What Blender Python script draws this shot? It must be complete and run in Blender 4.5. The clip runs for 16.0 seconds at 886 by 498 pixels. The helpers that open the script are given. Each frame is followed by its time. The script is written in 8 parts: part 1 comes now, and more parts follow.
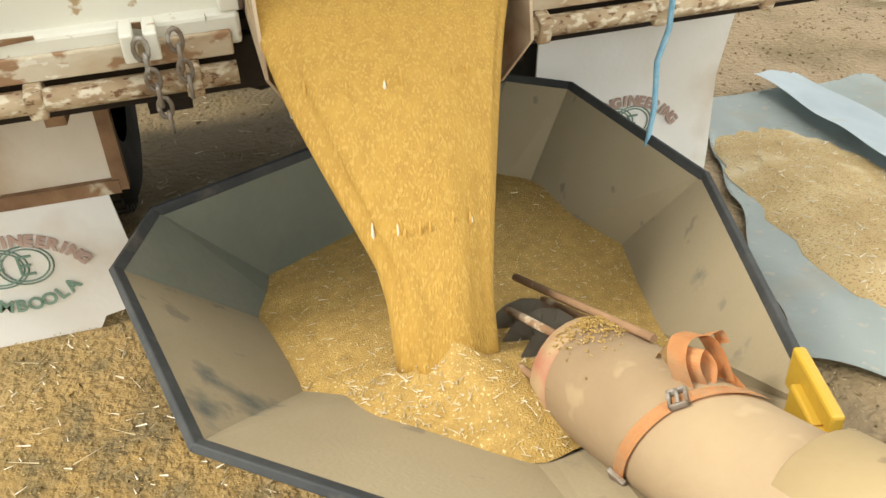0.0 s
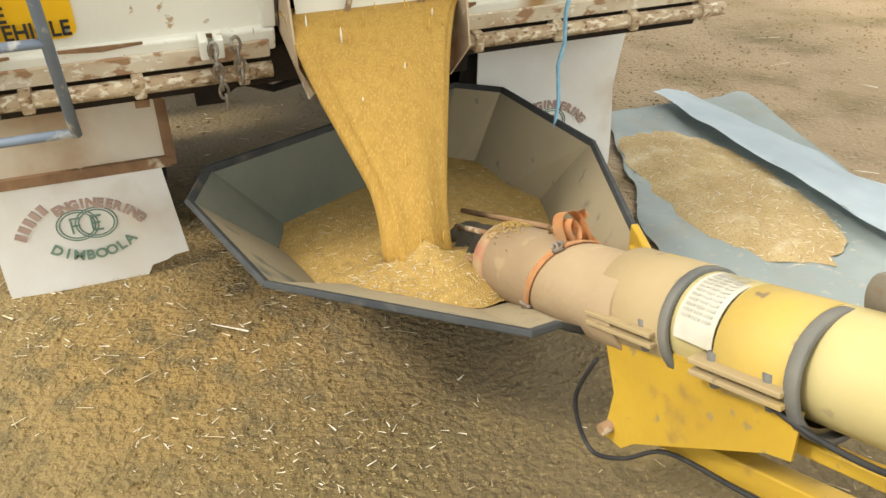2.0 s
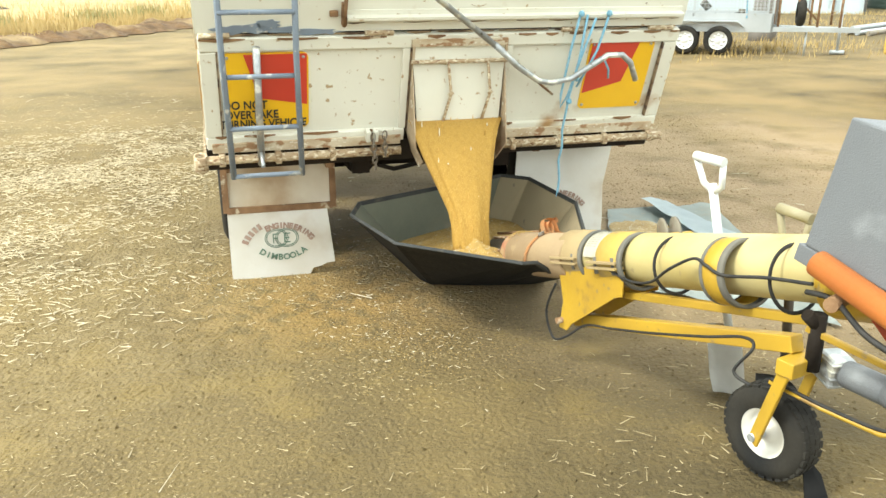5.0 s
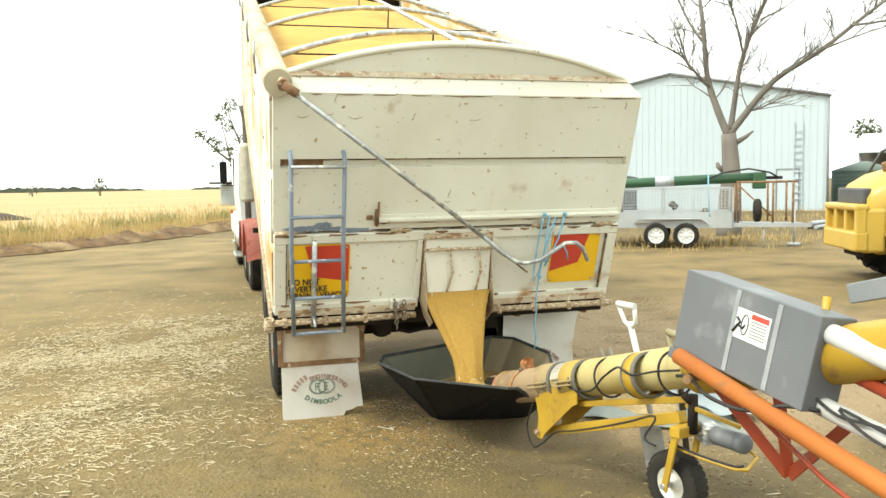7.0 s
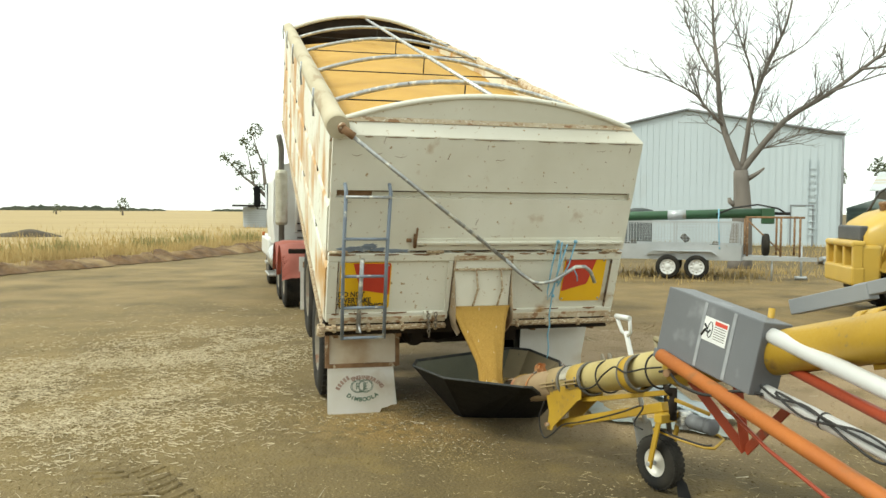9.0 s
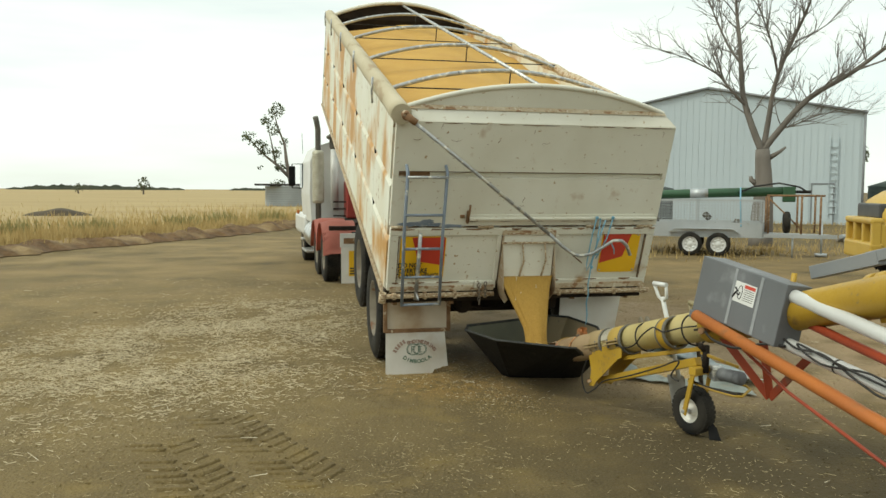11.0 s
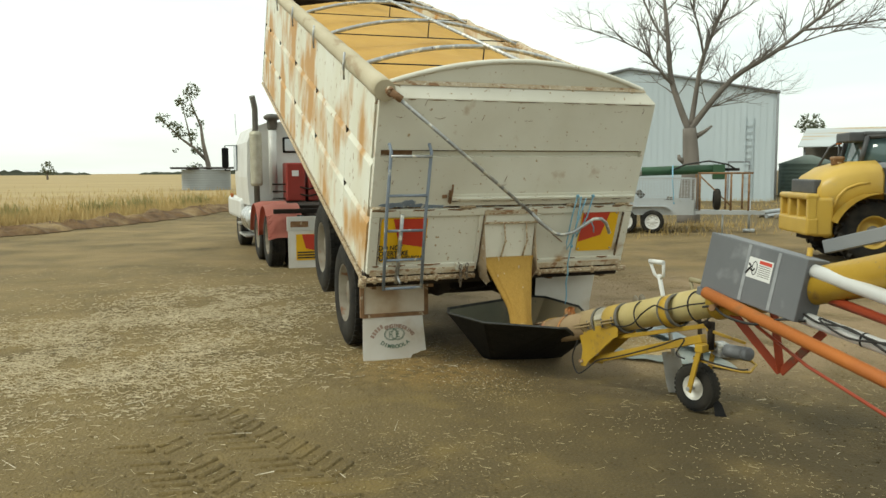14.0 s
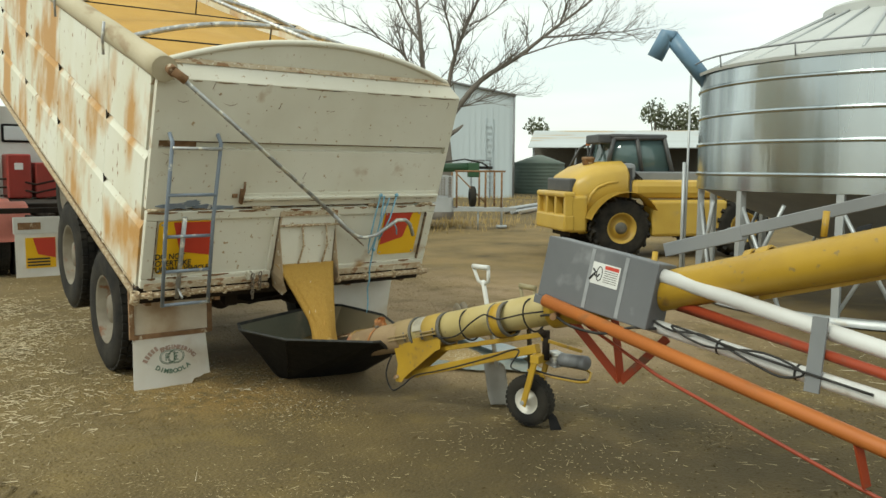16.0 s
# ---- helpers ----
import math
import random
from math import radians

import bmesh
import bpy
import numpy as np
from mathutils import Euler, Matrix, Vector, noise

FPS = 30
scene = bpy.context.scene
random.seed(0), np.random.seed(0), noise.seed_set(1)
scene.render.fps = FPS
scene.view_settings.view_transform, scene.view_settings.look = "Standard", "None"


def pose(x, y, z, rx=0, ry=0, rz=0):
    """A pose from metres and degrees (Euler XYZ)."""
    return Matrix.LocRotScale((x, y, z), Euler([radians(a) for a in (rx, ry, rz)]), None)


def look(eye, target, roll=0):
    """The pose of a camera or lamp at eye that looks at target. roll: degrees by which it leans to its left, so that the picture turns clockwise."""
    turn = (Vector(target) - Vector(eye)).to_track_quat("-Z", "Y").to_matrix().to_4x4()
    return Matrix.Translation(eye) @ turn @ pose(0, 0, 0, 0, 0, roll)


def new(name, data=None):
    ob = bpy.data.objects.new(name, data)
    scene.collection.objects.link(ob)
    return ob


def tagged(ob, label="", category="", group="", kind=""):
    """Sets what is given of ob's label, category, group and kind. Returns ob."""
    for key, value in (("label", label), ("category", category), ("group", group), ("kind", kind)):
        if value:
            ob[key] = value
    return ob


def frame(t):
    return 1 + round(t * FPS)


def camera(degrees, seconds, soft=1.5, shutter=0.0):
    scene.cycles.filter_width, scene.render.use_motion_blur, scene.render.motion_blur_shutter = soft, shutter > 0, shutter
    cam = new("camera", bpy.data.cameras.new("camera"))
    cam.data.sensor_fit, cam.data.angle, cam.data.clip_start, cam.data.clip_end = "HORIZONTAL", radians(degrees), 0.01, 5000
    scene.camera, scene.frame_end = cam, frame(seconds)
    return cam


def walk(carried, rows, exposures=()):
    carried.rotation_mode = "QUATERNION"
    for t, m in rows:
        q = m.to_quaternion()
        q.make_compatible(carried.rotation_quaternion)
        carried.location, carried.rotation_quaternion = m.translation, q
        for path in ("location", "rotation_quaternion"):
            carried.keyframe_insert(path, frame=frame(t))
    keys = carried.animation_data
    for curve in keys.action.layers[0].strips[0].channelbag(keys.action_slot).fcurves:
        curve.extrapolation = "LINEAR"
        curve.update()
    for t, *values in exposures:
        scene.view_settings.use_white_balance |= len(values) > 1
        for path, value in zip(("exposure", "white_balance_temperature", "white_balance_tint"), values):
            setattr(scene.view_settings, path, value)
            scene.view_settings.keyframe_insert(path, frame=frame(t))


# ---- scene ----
cam = camera(57.2, 16.0)
PATH = [
    (0, (-0.284, -1.565, 1.31), (0.151, 0.066, 0.238), -2.8),
    (0.5, (-0.375, -1.832, 1.385), (0.178, -0.225, 0.33), 0.6),
    (1, (-0.368, -1.911, 1.412), (0.038, -0.266, 0.351), -1.8),
    (1.5, (-0.394, -2.056, 1.432), (-0.013, -0.357, 0.447), -3.4),
    (2, (-0.544, -2.307, 1.441), (0.017, -0.654, 0.465), -1.8),
    (2.5, (-0.652, -2.568, 1.494), (-0.077, -0.865, 0.618), -1.6),
    (3, (-0.693, -2.964, 1.467), (-0.209, -1.221, 0.613), 0.5),
    (3.2, (-0.741, -3.083, 1.488), (-0.27, -1.359, 0.589), -0.2),
    (5.3, (-1.192, -4.426, 1.647), (-0.721, -2.558, 1.11), -0.2),
    (5.5, (-1.284, -4.581, 1.642), (-0.773, -2.706, 1.17), -0.4),
    (6, (-1.463, -4.933, 1.685), (-0.977, -3.025, 1.331), -3.0),
    (6.5, (-1.492, -5.249, 1.697), (-0.989, -3.319, 1.554), -1.9),
    (7, (-1.499, -5.604, 1.698), (-0.998, -3.674, 1.539), -1.0),
    (7.5, (-1.635, -5.878, 1.716), (-1.128, -3.944, 1.645), -1.3),
    (8, (-1.751, -6.103, 1.715), (-1.225, -4.176, 1.603), -1.5),
    (8.5, (-1.788, -6.324, 1.722), (-1.328, -4.38, 1.642), -0.5),
    (8.7, (-1.796, -6.4, 1.716), (-1.331, -4.457, 1.63), 0.3),
    (10.8, (-2.229, -7.028, 1.71), (-1.777, -5.083, 1.605), 0.3),
    (11, (-2.26, -7.088, 1.712), (-1.838, -5.138, 1.568), 0.3),
    (11.5, (-2.312, -7.125, 1.707), (-1.885, -5.175, 1.585), 0.3),
    (12, (-2.479, -7.177, 1.721), (-2.008, -5.237, 1.617), -1.2),
    (12.5, (-2.596, -7.176, 1.701), (-2.011, -5.267, 1.59), -1.0),
    (13, (-2.648, -7.115, 1.699), (-2.016, -5.223, 1.552), -0.8),
    (13.5, (-2.679, -6.974, 1.667), (-2.049, -5.084, 1.493), -0.7),
    (14, (-2.731, -6.753, 1.694), (-2.118, -4.859, 1.505), -0.3),
    (14.5, (-2.806, -6.611, 1.7), (-2.159, -4.723, 1.568), 1.2),
    (15, (-2.91, -6.401, 1.698), (-2.062, -4.595, 1.56), -1.8),
    (15.5, (-2.934, -6.172, 1.684), (-1.869, -4.491, 1.485), 1.0),
    (16, (-2.862, -5.923, 1.698), (-1.691, -4.313, 1.5), 0.4),
]
EXPOSURES = [(0.0, 1.22, 6500, 8), (2.0, 1.05, 6500, 8), (3.2, 1.22, 6500, 5), (5.5, 1.34, 6250, 1), (7.0, 1.02, 6500, 1), (8.5, 0.57, 6500, -1), (10.8, -0.05, 6550, -2), (12.5, -0.17, 6550, -2), (14.5, -0.02, 6550, -2), (16.0, -0.08, 6550, -2)]
walk(cam, [(t, look(eye, target, roll)) for t, eye, target, roll in PATH], EXPOSURES)

# ---- daylight: thin bright cloud, a veiled sun over the left side of the yard ----
SUN_ELEV, SUN_AZ = 48.0, 262.0          # degrees; azimuth clockwise from +y
world = bpy.data.worlds.new("sky")
scene.world = world
world.use_nodes = True
wn, wl = world.node_tree.nodes, world.node_tree.links
for n in list(wn):
    wn.remove(n)
w_out = wn.new("ShaderNodeOutputWorld")
w_bg = wn.new("ShaderNodeBackground")
w_sky = wn.new("ShaderNodeTexSky")
w_sky.sky_type, w_sky.sun_disc = "NISHITA", False
w_sky.sun_elevation, w_sky.sun_rotation = radians(SUN_ELEV), radians(SUN_AZ)
w_co = wn.new("ShaderNodeTexCoord")
w_map = wn.new("ShaderNodeMapping")
w_map.inputs["Scale"].default_value = (1.3, 1.3, 9.0)
w_noise = wn.new("ShaderNodeTexNoise")
w_noise.inputs["Scale"].default_value, w_noise.inputs["Detail"].default_value = 1.7, 6.0
w_ramp = wn.new("ShaderNodeValToRGB")
w_ramp.color_ramp.elements[0].position, w_ramp.color_ramp.elements[0].color = 0.33, (0.72, 0.72, 0.72, 1)
w_ramp.color_ramp.elements[1].position, w_ramp.color_ramp.elements[1].color = 0.58, (1, 1, 1, 1)
w_mix = wn.new("ShaderNodeMix")
w_mix.data_type = "RGBA"
w_mix.inputs["B"].default_value = (8.9, 9.0, 8.75, 1)
wl.new(w_co.outputs["Generated"], w_map.inputs["Vector"])
wl.new(w_map.outputs[0], w_noise.inputs["Vector"])
wl.new(w_noise.outputs["Fac"], w_ramp.inputs[0])
wl.new(w_ramp.outputs["Color"], w_mix.inputs["Factor"])
wl.new(w_sky.outputs[0], w_mix.inputs["A"])
wl.new(w_mix.outputs["Result"], w_bg.inputs["Color"])
w_bg.inputs["Strength"].default_value = 0.132
wl.new(w_bg.outputs[0], w_out.inputs["Surface"])

sun_data = bpy.data.lights.new("sun", "SUN")
sun_data.energy, sun_data.angle, sun_data.color = 1.75, radians(12), (1.0, 0.95, 0.86)
sun = new("sun", sun_data)
_a, _e = radians(SUN_AZ), radians(SUN_ELEV)
sun.matrix_basis = look((math.sin(_a) * math.cos(_e) * 60, math.cos(_a) * math.cos(_e) * 60, math.sin(_e) * 60), (0, 0, 0))

# ---- materials ----
def surf(name, a, b=None, scale=6.0, rough=0.7, metal=0.0, bump=0.15, bscale=60.0, stain=None, cut=0.6, sscale=3.0, soft=0.08,
         stretch=(1, 1, 1), coords="Object", detail=6.0, rvar=0.15, spec=0.5, fleck=None, fcut=0.7, fscale=90.0, depth=0.01):
    """Two-scale node material: a and b drift over scale, stain covers patches past cut, fleck is a finer third colour."""
    m = bpy.data.materials.new(name)
    m.use_nodes = True
    nt = m.node_tree
    bs = nt.nodes["Principled BSDF"]
    co = nt.nodes.new("ShaderNodeTexCoord")
    mp = nt.nodes.new("ShaderNodeMapping")
    mp.inputs["Scale"].default_value = stretch
    nt.links.new(co.outputs[coords], mp.inputs["Vector"])

    def noise_node(s, d=detail):
        n = nt.nodes.new("ShaderNodeTexNoise")
        n.inputs["Scale"].default_value, n.inputs["Detail"].default_value = s, d
        nt.links.new(mp.outputs[0], n.inputs["Vector"])
        return n.outputs["Fac"]

    def mixed(fac, x, y):
        n = nt.nodes.new("ShaderNodeMix")
        n.data_type = "RGBA"
        nt.links.new(fac, n.inputs["Factor"])
        for key, v in (("A", x), ("B", y)):
            if isinstance(v, tuple):
                n.inputs[key].default_value = (*v, 1)
            else:
                nt.links.new(v, n.inputs[key])
        return n.outputs["Result"]

    def ramp(fac, lo, hi):
        n = nt.nodes.new("ShaderNodeMapRange")
        n.inputs["From Min"].default_value, n.inputs["From Max"].default_value = lo, hi
        nt.links.new(fac, n.inputs["Value"])
        return n.outputs["Result"]

    b = b or tuple(min(1, c * 0.8) for c in a)
    col = mixed(ramp(noise_node(scale), 0.32, 0.68), a, b)
    fine = noise_node(bscale, 4.0)
    if fleck:
        col = mixed(ramp(noise_node(fscale, 3.0), fcut, fcut + 0.05), col, fleck)
    if stain:
        col = mixed(ramp(noise_node(sscale, 9.0), cut, cut + soft), col, stain)
    nt.links.new(col, bs.inputs["Base Color"])
    rg = nt.nodes.new("ShaderNodeMapRange")
    rg.inputs["To Min"].default_value, rg.inputs["To Max"].default_value = max(0.03, rough - rvar), min(1, rough + rvar)
    nt.links.new(fine, rg.inputs["Value"])
    nt.links.new(rg.outputs["Result"], bs.inputs["Roughness"])
    bs.inputs["Metallic"].default_value = metal
    bs.inputs["Specular IOR Level"].default_value = spec
    if bump:
        bp = nt.nodes.new("ShaderNodeBump")
        bp.inputs["Strength"].default_value, bp.inputs["Distance"].default_value = bump, depth
        nt.links.new(fine, bp.inputs["Height"])
        nt.links.new(bp.outputs[0], bs.inputs["Normal"])
    return m


RUST = (0.16, 0.065, 0.025)
M_CREAM = surf("cream_paint", (0.715, 0.695, 0.60), (0.62, 0.59, 0.485), 1.6, 0.5, bump=0.05, stain=(0.36, 0.215, 0.09), cut=0.635, sscale=2.8, soft=0.12, fleck=(0.40, 0.29, 0.16), fcut=0.66, fscale=24)
M_SIDE = surf("weathered_side_paint", (0.74, 0.74, 0.65), (0.66, 0.635, 0.50), 1.3, 0.6, bump=0.06, stain=(0.50, 0.27, 0.075), cut=0.485, sscale=1.5, soft=0.13, stretch=(1, 1.15, 0.75), fleck=(0.30, 0.16, 0.06), fcut=0.655, fscale=11)
M_EDGE = surf("rusty_cream_rail", (0.45, 0.35, 0.215), (0.30, 0.195, 0.105), 20.0, 0.75, bump=0.25, stain=(0.61, 0.53, 0.385), cut=0.51, sscale=70.0, soft=0.11, fleck=(0.16, 0.08, 0.035), fcut=0.59, fscale=85, stretch=(0.55, 1, 1))
M_RUST = surf("rust", (0.27, 0.155, 0.075), (0.16, 0.085, 0.04), 12.0, 0.85, bump=0.4, stain=(0.50, 0.42, 0.30), cut=0.60, sscale=16.0)
M_SILL = surf("dusty_sill", (0.58, 0.51, 0.38), (0.42, 0.31, 0.19), 12.0, 0.85, bump=0.25, stain=(0.30, 0.175, 0.09), cut=0.55, sscale=26.0, soft=0.06, fleck=(0.66, 0.61, 0.50), fcut=0.60, fscale=60, stretch=(0.6, 1, 1))
M_FLAP = surf("white_rubber_flap", (0.74, 0.73, 0.70), (0.62, 0.58, 0.50), 2.2, 0.6, bump=0.08, stain=(0.48, 0.38, 0.27), cut=0.62, sscale=2.5, soft=0.2)
M_FLAPTOP = surf("dusty_flap_panel", (0.66, 0.60, 0.50), (0.50, 0.40, 0.27), 2.5, 0.8, bump=0.1, stain=(0.33, 0.20, 0.10), cut=0.54, sscale=2.6, soft=0.2)
M_DARK = surf("dark_chassis", (0.014, 0.011, 0.009), (0.034, 0.025, 0.018), 4.0, 0.85, bump=0.3, spec=0.2)
M_BLACK = surf("black_rubber_trim", (0.007, 0.007, 0.0075), (0.013, 0.0125, 0.012), 12.0, 0.8, bump=0.1, stain=(0.04, 0.034, 0.026), cut=0.68, sscale=9, soft=0.1, spec=0.2)
M_TRIM = surf("scuffed_rubber_edge", (0.026, 0.028, 0.029), (0.05, 0.05, 0.047), 9.0, 0.75, bump=0.1, stain=(0.12, 0.10, 0.075), cut=0.62, sscale=8, soft=0.12, spec=0.3)
M_TYRE = surf("tyre_rubber", (0.012, 0.0118, 0.0115), (0.038, 0.033, 0.025), 5.0, 0.88, bump=0.2, bscale=90, spec=0.25)
M_RIMTAN = surf("dusty_steel_rim", (0.225, 0.20, 0.15), (0.145, 0.12, 0.085), 6.0, 0.7, bump=0.15, stain=RUST, cut=0.60, sscale=8)
M_STEEL = surf("galvanised_pipe", (0.46, 0.47, 0.47), (0.33, 0.34, 0.35), 25.0, 0.45, metal=0.6, bump=0.1, stain=(0.68, 0.67, 0.60), cut=0.53, sscale=15.0, fleck=(0.13, 0.11, 0.09), fcut=0.66, fscale=30)
M_BLUEGREY = surf("worn_blue_grey_paint", (0.21, 0.25, 0.30), (0.17, 0.20, 0.25), 9.0, 0.5, bump=0.1, stain=(0.60, 0.58, 0.52), cut=0.60, sscale=14.0)
M_GRAIN = surf("golden_grain", (0.45, 0.285, 0.075), (0.33, 0.205, 0.052), 35.0, 0.8, bump=1.0, bscale=260.0, fleck=(0.60, 0.47, 0.23), fcut=0.61, fscale=170.0, depth=0.007)
M_LOAD = surf("grain_load", (0.52, 0.31, 0.065), (0.46, 0.26, 0.05), 3.0, 0.8, bump=0.4, bscale=200.0)
M_STREAM = surf("falling_grain", (0.415, 0.24, 0.040), (0.35, 0.195, 0.032), 60.0, 0.8, bump=0.7, bscale=300.0, stretch=(1, 1, 0.06), fleck=(0.45, 0.275, 0.058), fcut=0.54, fscale=240.0, depth=0.005)
M_STREAM2 = surf("falling_grain_light", (0.54, 0.32, 0.065), (0.46, 0.26, 0.05), 60.0, 0.7, bump=0.4, bscale=140.0, stretch=(1, 1, 0.2))
M_STRAW = surf("straw", (0.50, 0.42, 0.255), (0.36, 0.28, 0.155), 30.0, 0.85, bump=0.1)
M_CHAFF = surf("pale_chaff", (0.72, 0.66, 0.52), (0.60, 0.52, 0.38), 30.0, 0.8, bump=0.1)
M_HOPPER = surf("dusty_hopper_lining", (0.315, 0.255, 0.155), (0.25, 0.20, 0.12), 2.2, 0.85, bump=0.1, bscale=140, stain=(0.10, 0.10, 0.08), cut=0.635, sscale=3.4, soft=0.06, fleck=(0.20, 0.165, 0.11), fcut=0.66, fscale=11)
M_HOPDARK = surf("bare_hopper_lining", (0.110, 0.120, 0.090), (0.15, 0.15, 0.11), 4.0, 0.8, bump=0.1, stain=(0.25, 0.21, 0.15), cut=0.60, sscale=3.5, soft=0.15)
M_YELLOW = surf("yellow_auger_paint", (0.46, 0.285, 0.026), (0.38, 0.23, 0.025), 4.0, 0.45, bump=0.05, stain=(0.22, 0.13, 0.045), cut=0.635, sscale=6, fleck=(0.28, 0.19, 0.07), fcut=0.65, fscale=22)
M_PALEYEL = surf("sun_bleached_yellow", (0.49, 0.41, 0.20), (0.43, 0.335, 0.125), 3.0, 0.5, bump=0.05, stain=(0.41, 0.28, 0.065), cut=0.61, sscale=3.0, soft=0.2, fleck=(0.36, 0.28, 0.14), fcut=0.66, fscale=16)
M_DUSTTUBE = surf("dusty_tube", (0.315, 0.225, 0.125), (0.25, 0.17, 0.095), 4.0, 0.9, bump=0.15, stain=(0.27, 0.105, 0.065), cut=0.64, sscale=5.0, soft=0.12, fleck=(0.345, 0.25, 0.14), fcut=0.6, fscale=9)
M_DUSTYEL = surf("dusty_yellow_collar", (0.30, 0.22, 0.11), (0.34, 0.25, 0.12), 4.0, 0.8, bump=0.1, stain=(0.40, 0.265, 0.045), cut=0.545, sscale=5.0, soft=0.12, fleck=(0.22, 0.155, 0.085), fcut=0.63, fscale=18)
M_BAND = surf("grey_rubber_band", (0.085, 0.083, 0.075), (0.15, 0.135, 0.105), 8.0, 0.75, bump=0.1)
M_CABLE = surf("black_cable", (0.018, 0.0175, 0.0175), (0.04, 0.037, 0.033), 20.0, 0.6, bump=0.05, spec=0.3)
M_GUARD = surf("grey_hammered_guard", (0.145, 0.150, 0.158), (0.115, 0.12, 0.127), 3.0, 0.5, bump=0.25, bscale=220, stain=(0.25, 0.26, 0.265), cut=0.60, sscale=3.5, soft=0.12)
M_GREYCH = surf("grey_channel", (0.23, 0.24, 0.25), (0.19, 0.20, 0.21), 3.0, 0.45, bump=0.05)
M_ORANGE = surf("orange_paint", (0.45, 0.142, 0.026), (0.37, 0.110, 0.022), 3.0, 0.55, bump=0.05, stain=(0.25, 0.115, 0.045), cut=0.60, sscale=7, soft=0.15)
M_RED = surf("red_oxide_paint", (0.34, 0.05, 0.014), (0.26, 0.04, 0.014), 4.0, 0.5, bump=0.08, stain=(0.18, 0.08, 0.045), cut=0.62, sscale=8)
M_WHITE = surf("white_pvc", (0.70, 0.70, 0.68), (0.62, 0.62, 0.60), 2.0, 0.4, bump=0.02, stain=(0.48, 0.46, 0.40), cut=0.62, sscale=6, soft=0.15)
M_STRAP = surf("orange_strap", (0.68, 0.355, 0.15), (0.60, 0.30, 0.12), 20.0, 0.85, bump=0.2, bscale=200, stain=(0.52, 0.35, 0.20), cut=0.50, sscale=18, soft=0.2)
M_ROPE = surf("pale_blue_rope", (0.18, 0.40, 0.55), (0.30, 0.50, 0.62), 50.0, 0.85, bump=0.5, bscale=250)
M_SIGNY = surf("sign_yellow", (0.80, 0.47, 0.015), (0.74, 0.42, 0.012), 3.0, 0.4, bump=0.02, stain=(0.5, 0.36, 0.1), cut=0.72, sscale=8)
M_SIGNR = surf("sign_red", (0.55, 0.055, 0.030), (0.48, 0.045, 0.025), 3.0, 0.4, bump=0.02, stain=(0.45, 0.16, 0.10), cut=0.72, sscale=8)
M_INK = surf("black_ink", (0.02, 0.02, 0.02), (0.03, 0.03, 0.03), 10.0, 0.5, bump=0)
M_BROWNINK = surf("faded_brown_lettering", (0.30, 0.19, 0.15), (0.40, 0.29, 0.23), 12.0, 0.7, bump=0)
M_GREENINK = surf("faded_green_lettering", (0.10, 0.17, 0.12), (0.17, 0.24, 0.18), 12.0, 0.7, bump=0)
M_TARP = surf("blue_grey_tarpaulin", (0.46, 0.50, 0.47), (0.37, 0.405, 0.375), 2.0, 0.6, bump=0.3, bscale=12, stain=(0.45, 0.41, 0.32), cut=0.56, sscale=3.0, soft=0.2, fleck=(0.52, 0.50, 0.43), fcut=0.62, fscale=24)
M_TARPLT = surf("pale_blue_tarpaulin", (0.60, 0.66, 0.68), (0.50, 0.56, 0.58), 3.0, 0.5, bump=0.3, bscale=10, stain=(0.55, 0.49, 0.37), cut=0.60, sscale=4, soft=0.1)
M_TARPROLL = surf("cream_canvas_roll", (0.50, 0.44, 0.31), (0.42, 0.36, 0.24), 3.0, 0.8, bump=0.2, bscale=40, stain=(0.34, 0.26, 0.16), cut=0.6, sscale=3.0, stretch=(2, 0.5, 2))
M_CHEEK = surf("dust_worn_steel", (0.46, 0.36, 0.24), (0.36, 0.26, 0.16), 5.0, 0.75, bump=0.1, stain=(0.24, 0.13, 0.065), cut=0.58, sscale=6, soft=0.12, fleck=(0.62, 0.58, 0.48), fcut=0.62, fscale=24)
# rust on the gate seams; also the painted shade in the rib
M_SEAM = surf("seam_rust_and_rib_shade", (0.29, 0.215, 0.125), (0.16, 0.10, 0.055), 4.0, 0.8, bump=0.2, stain=(0.07, 0.04, 0.025), cut=0.50, sscale=7.0, stretch=(1, 1, 3))

# ---- building helpers ----
def vec(*p):
    return Vector(p)


def bx(bm, x0, x1, y0, y1, z0, z1, m=None, bev=0.0):
    """A box, its edges bevelled by bev."""
    c = Matrix.Translation(((x0 + x1) / 2, (y0 + y1) / 2, (z0 + z1) / 2)) @ Matrix.Diagonal((abs(x1 - x0), abs(y1 - y0), abs(z1 - z0), 1))
    r = bmesh.ops.create_cube(bm, size=1, matrix=c)
    vs = r["verts"]
    if bev:
        es = list({e for v in vs for e in v.link_edges})
        o = bmesh.ops.bevel(bm, geom=es, offset=bev, segments=2, affect="EDGES", profile=0.5)
        vs = list({v for f in o["faces"] for v in f.verts} | {v for v in vs if v.is_valid})
    if m is not None:
        bmesh.ops.transform(bm, matrix=m, verts=vs)
    return vs


